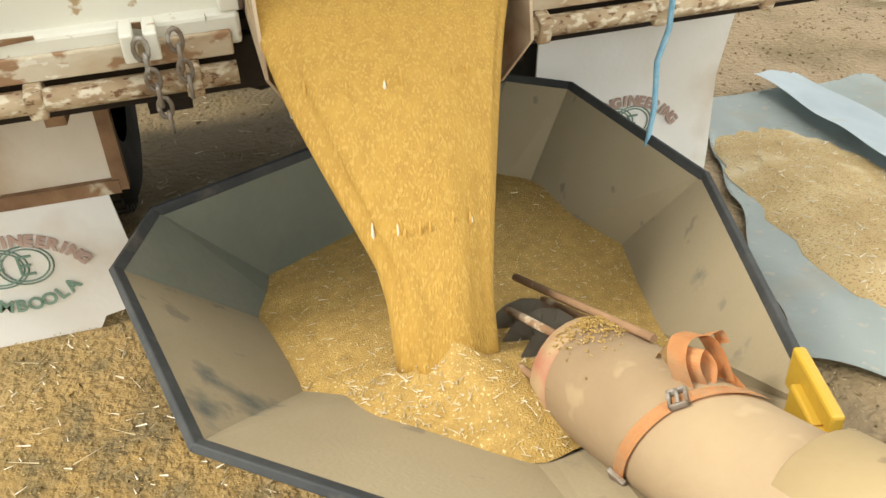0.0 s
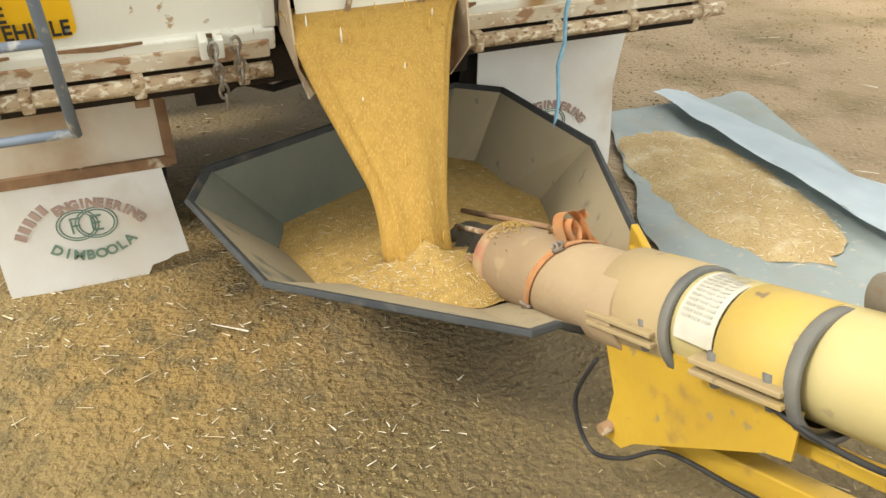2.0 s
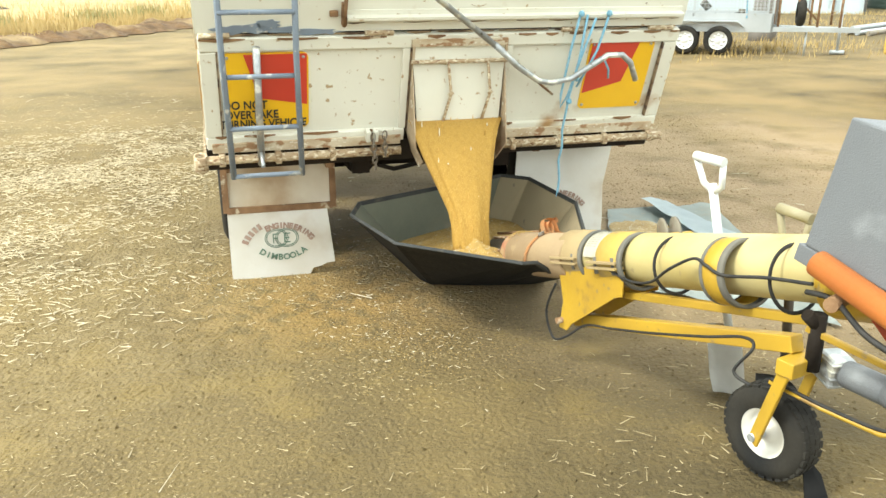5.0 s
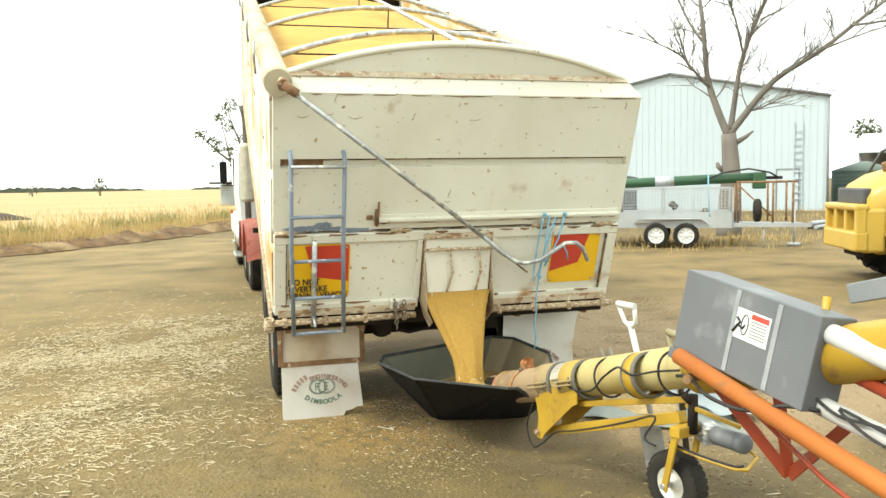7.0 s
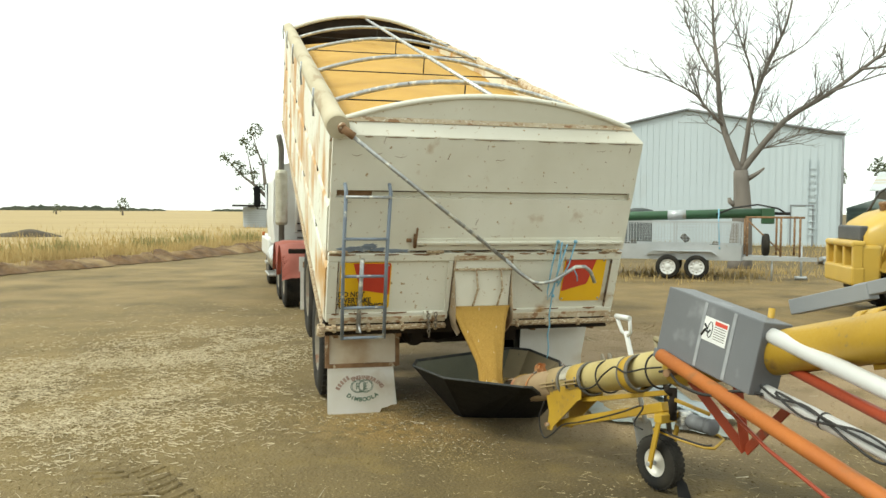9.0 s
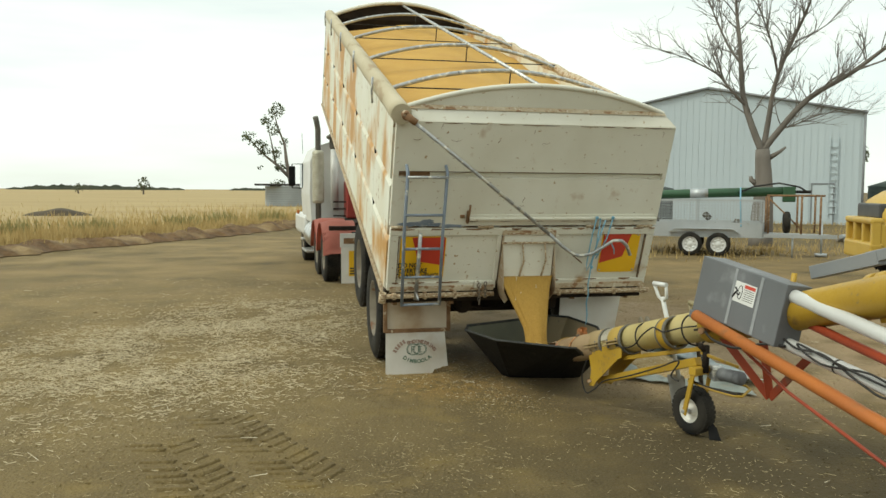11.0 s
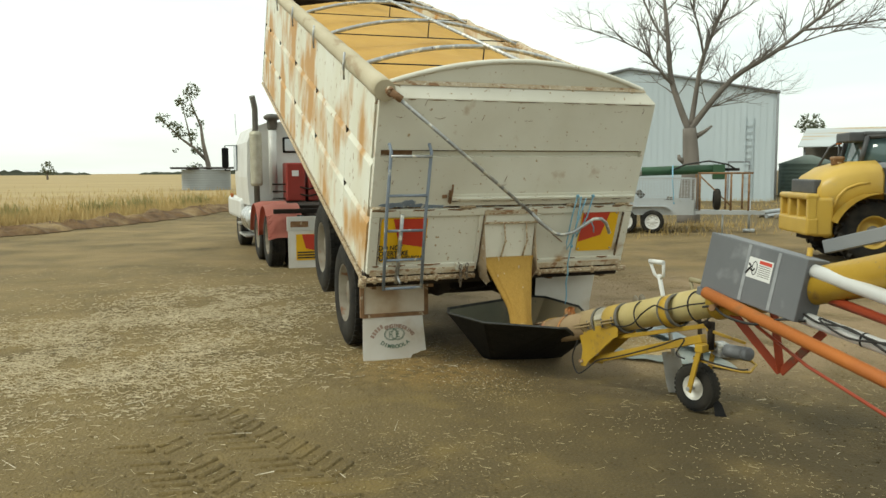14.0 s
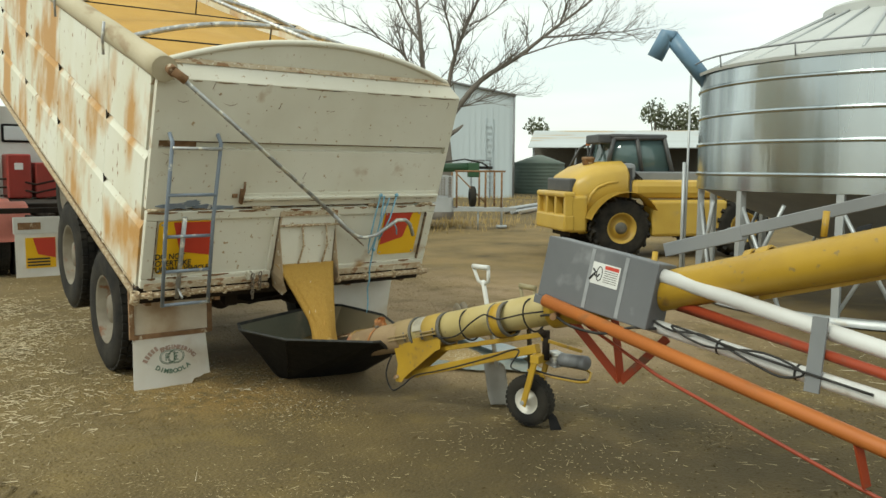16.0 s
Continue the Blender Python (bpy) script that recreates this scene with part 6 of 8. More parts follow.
# ---- prime mover ahead of the trailer ----
truck = thing("prime_mover", Matrix.Translation((-0.05, 8.25, 0)) @ Matrix.Rotation(radians(2.0), 4, "Z") @ Matrix.Translation((0, -8.25, 0)), "white prime mover truck with faded red mudguards and twin rear axles", "truck")
M_TRUCKW = surf("truck_white", (0.66, 0.66, 0.63), (0.58, 0.57, 0.53), 2.0, 0.4, bump=0.02, stain=(0.45, 0.40, 0.32), cut=0.66, sscale=3, soft=0.15)
M_PINK = surf("faded_red_mudguard", (0.62, 0.235, 0.18), (0.53, 0.18, 0.135), 3.0, 0.55, bump=0.05, stain=(0.40, 0.26, 0.20), cut=0.64, sscale=4)
M_TRUCKRED = surf("dark_red_box", (0.32, 0.035, 0.025), (0.24, 0.03, 0.02), 3.0, 0.4, bump=0.05)
M_CHROME = surf("polished_alloy", (0.62, 0.62, 0.60), (0.5, 0.5, 0.48), 8.0, 0.3, metal=0.9, bump=0.05)
M_GLASS = bpy.data.materials.new("window_glass")
M_GLASS.use_nodes = True
_g = M_GLASS.node_tree.nodes["Principled BSDF"]
_g.inputs["Base Color"].default_value, _g.inputs["Roughness"].default_value = (0.05, 0.07, 0.075, 1), 0.06
# opaque pane; its pale base colour paints in bright sky seen through the cab
M_REARGLASS = bpy.data.materials.new("rear_glass_painted_sky")
M_REARGLASS.use_nodes = True
_g = M_REARGLASS.node_tree.nodes["Principled BSDF"]
_g.inputs["Base Color"].default_value, _g.inputs["Roughness"].default_value = (0.62, 0.66, 0.67, 1), 0.05
bm = BM()
for sx in (-1, 1):
    bx(bm, sx * 0.43 - 0.04, sx * 0.43 + 0.04, 7.3, 15.0, 0.72, 0.98)
bx(bm, -0.6, 0.6, 8.3, 9.7, 0.98, 1.10, bev=0.02)
part("chassis", bm, M_DARK, truck)
for y in (8.25, 9.60):
    for sx in (-1, 1):
        road_wheel(sx * 1.06, y, 0.5, 0.5, 0.27, 0.28, sx, truck, False)
        road_wheel(sx * 0.74, y, 0.5, 0.5, 0.27, 0.28, sx, truck, False)
for sx in (-1, 1):
    road_wheel(sx * 1.06, 13.0, 0.5, 0.5, 0.28, 0.28, sx, truck, False)
for y in (8.25, 9.60):
    for sx in (-1, 1):
        bm = BM()
        sheet(bm, 4, 16, lambda u, v: Vector((sx * (0.64 + 0.62 * u), y + 0.62 * math.cos(math.pi * v), 0.56 + 0.58 * math.sin(math.pi * v) - 0.04 * (u > 0.9))))
        bmesh.ops.solidify(bm, geom=bm.faces[:], thickness=0.012)
        part("mudguard", bm, M_PINK, truck, "faded pinkish red plastic mudguard")
bm = BM()
bx(bm, -1.15, 1.15, 7.62, 7.70, 0.98, 1.06, bev=0.01)
for sx in (-1, 1):
    bx(bm, sx * 0.72 - 0.03, sx * 0.72 + 0.03, 7.02, 7.64, 0.90, 0.96, bev=0.01)
part("guard_bar", bm, M_DARK, truck)
for sx in (-1, 1):
    bm = BM()
    bx(bm, sx * 0.72 - 0.31, sx * 0.72 + 0.31, 7.00, 7.03, 0.72, 0.96, bev=0.006)
    fl = part("flap_hanger", bm, M_TRUCKW, truck, "white steel flap hanger")
    bm = BM()
    bx(bm, sx * 0.72 - 0.25, sx * 0.72 + 0.05, 6.995, 7.00, 0.78, 0.88)
    part("hanger_slot", bm, M_RUST, fl)
    bm = BM()
    bx(bm, sx * 0.72 - 0.29, sx * 0.72 + 0.29, 7.005, 7.02, 0.09, 0.72)
    part("flap", bm, M_FLAP, fl, "white rubber mud flap")
    bm = BM()
    bx(bm, sx * 0.72 - 0.16, sx * 0.72 + 0.24, 6.998, 7.004, 0.22, 0.66)
    sg = part("warning_sign", bm, M_SIGNY, fl, "red and yellow warning sign")
    bm = BM()
    slab(bm, [(sx * 0.72 - 0.06, 6.994, 0.655), (sx * 0.72 + 0.235, 6.994, 0.655), (sx * 0.72 + 0.235, 6.994, 0.36), (sx * 0.72 + 0.0, 6.994, 0.42)], (0, 1, 0), 0.003)
    part("red_field", bm, M_SIGNR, sg)
    bm = BM()
    for k in range(3):
        bx(bm, sx * 0.72 - 0.14, sx * 0.72 + 0.16, 6.994, 6.997, 0.25 + 0.045 * k, 0.275 + 0.045 * k)
    part("text_bars", bm, M_INK, sg)
# cab with sleeper, bonnet
bm = BM()
prof = [(-1.16, 1.0), (-1.20, 1.6), (-1.18, 2.35), (-1.05, 2.66), (-0.7, 2.78), (0.7, 2.78), (1.05, 2.66), (1.18, 2.35), (1.20, 1.6), (1.16, 1.0)]
secs = [(11.15, 0.99, 0.0), (11.2, 1.0, 0.0), (12.9, 1.0, 0.0), (13.3, 1.0, -0.02), (13.9, 0.97, -0.55)]
rows_ = [[bm.verts.new((x * k, y + (0.25 * (z - 1.6) * -0.4 if i == 4 else 0), z if z < 1.7 or i < 4 else z - 0.0)) for x, z in prof] for i, (y, k, dz) in enumerate(secs)]
for q, w in zip(rows_, rows_[1:]):
    for k in range(len(prof)):
        bm.faces.new((q[k], q[(k + 1) % len(prof)], w[(k + 1) % len(prof)], w[k]))
bm.faces.new(rows_[0][::-1])
bm.faces.new(rows_[-1])
cab = part("cab", bm, M_TRUCKW, truck, "white sleeper cab")
bm = BM()
bx(bm, -0.42, 0.12, 11.12, 11.16, 2.12, 2.46, bev=0.03)
bmesh.ops.recalc_face_normals(bm, faces=bm.faces[:])
win = part("rear_window", bm, M_BLACK, cab, "small rear window with black rubber seal")
bm = BM()
bx(bm, -0.38, 0.08, 11.105, 11.13, 2.16, 2.42, bev=0.02)
part("pane", bm, M_REARGLASS, win, "rear pane painted pale to stand for the sky seen through it")
bm = BM()
bx(bm, -1.215, -1.19, 13.0, 13.65, 1.75, 2.35, bev=0.01)
part("side_window", bm, M_GLASS, cab)
bm = BM()
bx(bm, -0.95, 0.95, 13.8, 15.4, 0.85, 1.75, bev=0.12)
part("bonnet", bm, M_TRUCKW, truck, "white bonnet")
bm = BM()
bx(bm, -1.22, -0.85, 12.35, 15.3, 0.62, 1.12, bev=0.08)
part("front_fender", bm, M_TRUCKW, truck)
bm = BM()
bx(bm, 0.85, 1.22, 12.35, 15.3, 0.62, 1.12, bev=0.08)
part("front_fender", bm, M_TRUCKW, truck)
bm = BM()
lathe(bm, [(0.10, 1.42), (0.125, 1.45)] + [(0.125 + d, 1.48 + 0.047 * k + h) for k in range(22) for d, h in ((0, 0), (0.005, 0.010), (0, 0.020))] + [(0.125, 2.52), (0.10, 2.55), (0.06, 2.56)], 20)
bmesh.ops.transform(bm, matrix=Matrix.Translation((-1.04, 10.75, 0)), verts=bm.verts[:])
part("muffler_shield", bm, surf("cream_perforated_shield", (0.50, 0.48, 0.38), (0.40, 0.37, 0.28), 8, 0.5, metal=0.4, bump=0.4, bscale=70), truck, "cream perforated muffler shield")
bm = BM()
tube(bm, [(-1.04, 10.75, 1.0), (-1.04, 10.75, 2.5), (-1.04, 10.75, 3.0), (-1.06, 10.73, 3.12), (-1.10, 10.68, 3.27)], 0.06, 14)
part("exhaust_stack", bm, M_BAND, truck, "dark steel exhaust stack with a cut tip")
bm = BM()
tube(bm, [(-0.66, 10.98, 1.25), (-0.66, 10.98, 2.62)], 0.085, 14)
part("air_intake", bm, M_TRUCKW, truck)
bm = BM()
lathe(bm, [(0.09, 2.60), (0.11, 2.66), (0.11, 2.80), (0.17, 2.83), (0.18, 2.88), (0.10, 2.93), (0, 2.94)], 20)
bmesh.ops.transform(bm, matrix=Matrix.Translation((-0.66, 10.98, 0)), verts=bm.verts[:])
part("intake_cap", bm, M_BAND, truck)
bm = BM()
bx(bm, -0.46, -0.06, 10.5, 11.0, 1.1, 1.9, bev=0.03)
bx(bm, 0.0, 0.55, 10.5, 11.0, 1.1, 1.75, bev=0.03)
part("red_tank", bm, M_TRUCKRED, truck, "red tanks behind the cab")
bm = BM()
bx(bm, -0.34, -0.20, 10.49, 10.50, 1.62, 1.74)
part("tank_label", bm, M_WHITE, truck)
bm = BM()
for z in (1.15, 1.45, 1.3):
    tube(bm, [(-0.72, 10.7, z), (-0.40, 10.6, z), (0.0, 10.45, z - 0.1), (0.4, 10.3, z)], 0.02, 6)
bx(bm, -0.9, 0.9, 10.2, 11.1, 0.98, 1.08)
part("hoses", bm, M_DARK, truck)
bm = BM()
lathe(bm, [(0, 0), (0.28, 0.0), (0.31, 0.03), (0.31, 0.3), (0.315, 0.31), (0.315, 0.35), (0.31, 0.36), (0.31, 0.72), (0.315, 0.73), (0.315, 0.77), (0.31, 0.78), (0.31, 1.17), (0.28, 1.2), (0, 1.2)], 26, along((-0.98, 10.55, 0.72), (0, 1, 0)))
part("fuel_tank", bm, M_CHROME, truck, "polished alloy fuel tank with straps")
bm = BM()
bx(bm, -1.32, -1.0, 10.6, 11.8, 0.36, 0.40, bev=0.01)
bx(bm, -1.30, -1.0, 11.85, 12.3, 0.55, 0.60, bev=0.01)
part("cab_step", bm, M_CHROME, truck)
bm = BM()
tube(bm, [(-1.18, 13.6, 2.35), (-1.40, 13.75, 2.35), (-1.40, 13.75, 1.75), (-1.18, 13.6, 1.75)], 0.014, 6)
bx(bm, -1.48, -1.32, 13.72, 13.80, 1.82, 2.30, bev=0.03)
part("mirror", bm, M_BLACK, truck, "tall wing mirror on a bracket")
bm = BM()
tube(bm, [(-1.15, 13.5, 2.6), (-1.17, 13.5, 3.1)], 0.006, 5)
part("aerial", bm, M_BLACK, truck)
bm = BM()
bx(bm, -1.27, -1.20, 14.0, 14.1, 1.1, 1.2, bev=0.02)
part("indicator_lamp", bm, M_ORANGE, truck)

# ---- machinery shed ----
M_SHED = surf("pale_blue_sheet_steel", (0.50, 0.565, 0.595), (0.46, 0.52, 0.55), 0.35, 0.5, bump=0.1, bscale=3, stain=(0.42, 0.45, 0.45), cut=0.64, sscale=0.6, soft=0.2, stretch=(1, 1, 0.3))
SA, SB = Vector((16.3, 38.1, 0)), Vector((28.7, 29.0, 0))
sd = (SB - SA).normalized()
sn = Vector((-sd.y, sd.x, 0))
if sn.y < 0:
    sn = -sn
SWID = (SB - SA).length
shed_m = Matrix((sd, sn, Vector((0, 0, 1)))).transposed().to_4x4()
shed_m.translation = SA
shed = thing("machinery_shed", YARD @ shed_m, "large pale blue sheet-steel machinery shed with a gable front", "shed")
bm = BM()
slab(bm, [(0, 0, 0), (SWID, 0, 0), (SWID, 0, 5.85), (SWID / 2, 0, 7.35), (0, 0, 5.85)], (0, 1, 0), 0.15)
wall = part("gable_wall", bm, M_SHED, shed)
NR_ = 46
for k in range(NR_):
    x = (k + 0.5) * SWID / NR_
    top = 5.85 + 1.5 * (1 - abs(x - SWID / 2) / (SWID / 2))
    bm = BM()
    bx(bm, x - 0.03, x + 0.03, -0.022, 0.0, 0.05, top - 0.05)
    part("sheet_rib", bm, M_SHED, wall)
bm = BM()
slab(bm, [(SWID - 0.15, 0.15, 0), (SWID - 0.15, 18, 0), (SWID - 0.15, 18, 5.85), (SWID - 0.15, 0.15, 5.85)], (1, 0, 0), 0.15)
slab(bm, [(0, 0.15, 0), (0, 18, 0), (0, 18, 5.85), (0, 0.15, 5.85)], (1, 0, 0), 0.15)
part("side_wall", bm, M_SHED, shed)
for x0, x1, za, zb in ((-0.15, SWID / 2, 5.80, 7.38), (SWID / 2, SWID + 0.15, 7.38, 5.80)):
    bm = BM()
    slab(bm, [(x0, -0.12, za), (x1, -0.12, zb), (x1, 18, zb), (x0, 18, za)], (0, 0, 1), 0.06)
    part("roof", bm, surf("pale_roof_sheet", (0.55, 0.58, 0.59), (0.48, 0.5, 0.5), 0.5, 0.5), shed)
    bm = BM()
    tube(bm, [(x0, -0.14, za + 0.02), (x1, -0.14, zb + 0.02)], 0.07, 8)
    part("barge_flashing", bm, M_GREYCH, shed, "grey barge flashing")
dx = (Vector((26.9, 30.48, 0)) - SA).dot(sd)
bm = BM()
bx(bm, dx, dx + 1.0, -0.04, 0.0, 0.02, 2.12, bev=0.01)
dr = part("door", bm, M_SHED, shed, "pale blue access door")
for x0, x1, z0, z1 in ((dx - 0.07, dx, 0, 2.2), (dx + 1.0, dx + 1.07, 0, 2.2), (dx, dx + 1.0, 2.12, 2.2)):
    bm = BM()
    bx(bm, x0, x1, -0.06, 0, z0, z1)
    part("door_frame", bm, M_GREYCH, dr, "grey door frame")
bm = BM()
for k in range(11):
    bx(bm, SWID - 1.55, SWID - 1.15, -0.10, -0.06, 0.6 + 0.35 * k, 0.64 + 0.35 * k)
bx(bm, SWID - 1.56, SWID - 1.53, -0.10, -0.05, 0.3, 4.6)
bx(bm, SWID - 1.17, SWID - 1.14, -0.10, -0.05, 0.3, 4.6)
part("wall_ladder", bm, M_SHED, shed)
bm = BM()
tube(bm, [(SWID + 0.05, -0.1, 0), (SWID + 0.05, -0.1, 5.8)], 0.06, 8)
part("downpipe", bm, M_GREYCH, shed)

# second, lower shed with green tank before it
def low_shed():
    m = Matrix.Translation((50.0, 47.5, 0)) @ pose(0, 0, 0, 0, 0, -47)
    s = thing("low_shed", YARD @ m, "long low open shed with a pale iron roof", "shed")
    M = surf("weathered_iron_roof", (0.46, 0.50, 0.51), (0.40, 0.42, 0.41), 0.3, 0.5, stain=(0.40, 0.30, 0.18), cut=0.60, sscale=0.35, soft=0.05, stretch=(0.3, 1.5, 1))
    bm = BM()
    slab(bm, [(-2, -0.4, 3.6), (26, -0.4, 3.6), (26, 9, 5.5), (-2, 9, 5.5)], (0, 0, 1), 0.08)
    part("roof", bm, M, s)
    bm = BM()
    bx(bm, -2, 26, 7.5, 7.7, 0, 5.0)
    part("back_wall", bm, M_BAND, s)
    for k in range(8):
        bm = BM()
        tube(bm, [(-1.5 + 3.8 * k, 0, 0), (-1.5 + 3.8 * k, 0, 3.6)], 0.09, 8)
        part("post", bm, M_GREYCH, s)


low_shed()


def round_tank(name, loc, r, h, cone, mat, label):
    t = thing(name, YARD @ Matrix.Translation(loc), label, "tank")
    bm = BM()
    prof = [(r, 0)]
    for k in range(9):
        z = h * (k + 0.5) / 9
        prof += [(r, z - h / 40), (r + 0.02, z), (r, z + h / 40)]
    lathe(bm, prof + [(r, h)], 40)
    part("wall", bm, mat, t)
    bm = BM()
    lathe(bm, [(r + 0.04, h - 0.05), (r + 0.04, h), (0.2, h + cone), (0, h + cone)], 40)
    part("lid", bm, mat, t)
    return t


M_GREENTANK = surf("dull_green_tank", (0.075, 0.105, 0.085), (0.10, 0.125, 0.10), 1.0, 0.5, bump=0.05)
tk = round_tank("water_tank", (36.8, 35.2, 0), 1.75, 2.1, 0.55, M_GREENTANK, "dull green rainwater tank with a domed roof")
round_tank("water_tank", (17.0, 28.6, 0), 0.62, 1.85, 0.10, surf("dark_poly_tank", (0.035, 0.045, 0.045), (0.05, 0.06, 0.058), 1.5, 0.5), "small dark plastic water tank before the shed")
M_CORRUG = surf("galvanised_iron", (0.33, 0.355, 0.37), (0.28, 0.30, 0.31), 0.7, 0.5, metal=0.3, bump=0.1)
tt = round_tank("iron_tank", (1.75, 77.6, 0.0), 2.35, 2.05, 0.0, M_CORRUG, "old corrugated iron tank with a dark flat roof")
bm = BM()
slab(bm, [(-3.4, -2.4, 2.08), (3.0, -2.4, 2.08), (3.0, 2.4, 2.2), (-3.4, 2.4, 2.2)], (0, 0, 1), 0.12)
part("roof_sheet", bm, M_DARK, tt)

# ---- dead tree behind the utility trailer ----
M_BARK = surf("grey_dead_bark", (0.195, 0.172, 0.148), (0.13, 0.113, 0.096), 2.0, 0.9, bump=0.5, bscale=25, stretch=(1, 1, 0.3))


def dead_tree():
    base, right = Vector((13.65, 15.75, 0)), Vector((0.775, -0.632, 0))
    deep = Vector((0.632, 0.775, 0))
    rt = random.Random(21)

    def at(px, py, dp=0.0):
        return base + right * ((px - 1205) * 0.0194) + deep * dp + Vector((0, 0, (398 - py) * 0.0194))

    tree = thing("dead_tree", YARD @ Matrix.Translation(base), "bare dead gum tree with spreading grey limbs", "tree")

    def limb(bmx, pts, r0, r1):
        n = len(pts)
        P = []
        for i in range(n - 1):
            p0, p1, p2, p3 = pts[max(i - 1, 0)], pts[i], pts[i + 1], pts[min(i + 2, n - 1)]
            for k in range(3):
                t = k / 3
                P.append(0.5 * ((2 * p1) + (p2 - p0) * t + (2 * p0 - 5 * p1 + 4 * p2 - p3) * t * t + (3 * p1 - p0 - 3 * p2 + p3) * t ** 3))
        P.append(pts[-1])
        tube(bmx, [p - base for p in P], r0, 7 if r0 > 0.03 else 4, caps=r0 > 0.05, r_end=r1)
        return P

    def twig(bmx, p, d, L, r, depth):
        d = d.normalized()
        pts = [p]
        for k in range(3):
            d = (d + Vector((rt.uniform(-0.35, 0.35), rt.uniform(-0.35, 0.35), rt.uniform(-0.22, 0.30)))).normalized()
            pts.append(pts[-1] + d * L / 3)
        limb(bmx, pts, r, r * 0.35)
        if depth:
            for k in range(rt.randint(2, 4)):
                i = rt.randint(1, 3)
                dd = (d + Vector((rt.uniform(-1, 1), rt.uniform(-1, 1), rt.uniform(-0.5, 0.8))) * 0.8).normalized()
                twig(bmx, pts[i], dd, L * rt.uniform(0.4, 0.7), r * 0.55, depth - 1)

    bm = BM()
    limb(bm, [at(1205, 402), at(1206, 345, 0.03), at(1207, 300), at(1203, 240)], 0.40, 0.22)
    tube(bm, [at(1212, 255) - base, at(1228, 245) - base, at(1238, 237) - base], 0.09, 7, r_end=0.03)
    tube(bm, [at(1195, 296) - base, at(1187, 290) - base, at(1186, 284) - base], 0.10, 7, r_end=0.05)
    part("trunk", bm, M_BARK, tree)
    limbs = [
        ([at(1203, 245), at(1186, 203), at(1170, 149), at(1163, 68), at(1153, 0, 0.4), at(1150, -70, 0.6)], 0.22, 0.05),
        ([at(1176, 170), at(1150, 140, -0.4), at(1132, 118, -0.6), at(1085, 92, -0.8), at(1031, 72, -1.0)], 0.09, 0.015),
        ([at(1166, 100), at(1140, 62, 0.6), at(1112, 0, 0.9), at(1100, -40, 1.0)], 0.09, 0.02),
        ([at(1205, 235), at(1210, 196), at(1220, 135, -0.3), at(1240, 81, -0.5), at(1267, 20, -0.8), at(1278, -40, -1.0)], 0.17, 0.04),
        ([at(1222, 120), at(1212, 70, -0.7), at(1195, 20, -1.0), at(1185, -30, -1.2)], 0.07, 0.015),
        ([at(1205, 240), at(1217, 223), at(1267, 162), at(1328, 122, 0.3), at(1389, 74, 0.4), at(1450, 27, 0.6), at(1500, -15, 0.7)], 0.21, 0.035),
        ([at(1230, 206), at(1247, 203), at(1285, 190, -0.6), at(1325, 186, -0.8)], 0.06, 0.012),
        ([at(1370, 90), at(1435, 82, 0.5), at(1510, 75, 0.7), at(1550, 92, 0.8)], 0.07, 0.012),
        ([at(1330, 122), at(1392, 106, -0.7), at(1440, 98, -0.9), at(1480, 100, -0.9)], 0.055, 0.010),
        ([at(1400, 66), at(1415, 20, -0.6), at(1440, -20, -0.7)], 0.06, 0.015),
        ([at(1246, 70), at(1290, 40, 0.8), at(1330, -10, 1.0)], 0.05, 0.012),
    ]
    for pts, r0, r1 in limbs:
        bm = BM()
        P = limb(bm, pts, r0 * 0.58, r1 * 0.5)
        n = len(P)
        for k in range(max(7, int(n * 2.0))):
            i = rt.randint(max(1, n // 4), n - 1)
            d = (P[i] - P[i - 1]).normalized()
            out = (d * 0.9 + Vector((rt.uniform(-1, 1), rt.uniform(-1, 1), rt.uniform(-0.25, 1.0))) * 0.7)
            rr = max(0.009, (r0 + (r1 - r0) * i / n) * 0.34)
            twig(bm, P[i], out, rt.uniform(0.5, 1.45), min(rr, 0.022), 2)
        part("limb", bm, M_BARK, tree)


dead_tree()

# ---- galvanised tandem trailer with a green auger on it ----
M_GALV = surf("galvanised_trailer_steel", (0.48, 0.50, 0.51), (0.40, 0.42, 0.43), 2.0, 0.45, metal=0.4, bump=0.08, stain=(0.36, 0.33, 0.27), cut=0.66, sscale=4)
td = Vector((0.853, -0.52, 0)).normalized()
tn = Vector((-0.52, -0.853, 0)).normalized()
util_m = Matrix((td, -tn, Vector((0, 0, 1)))).transposed().to_4x4()
util_m.translation = Vector((8.90, 12.92, 0))
util = thing("utility_trailer", util_m, "galvanised tandem-axle trailer with mesh cage sides", "trailer")
bm = BM()
bx(bm, -2.6, 1.85, 0.05, 1.75, 0.55, 0.62)
bx(bm, -2.6, 1.85, 0.0, 0.05, 0.50, 0.83)
bx(bm, -2.6, 1.85, 1.75, 1.8, 0.50, 0.83)
bx(bm, 1.80, 1.85, 0.0, 1.8, 0.50, 0.83)
tray = part("tray", bm, M_GALV, util)
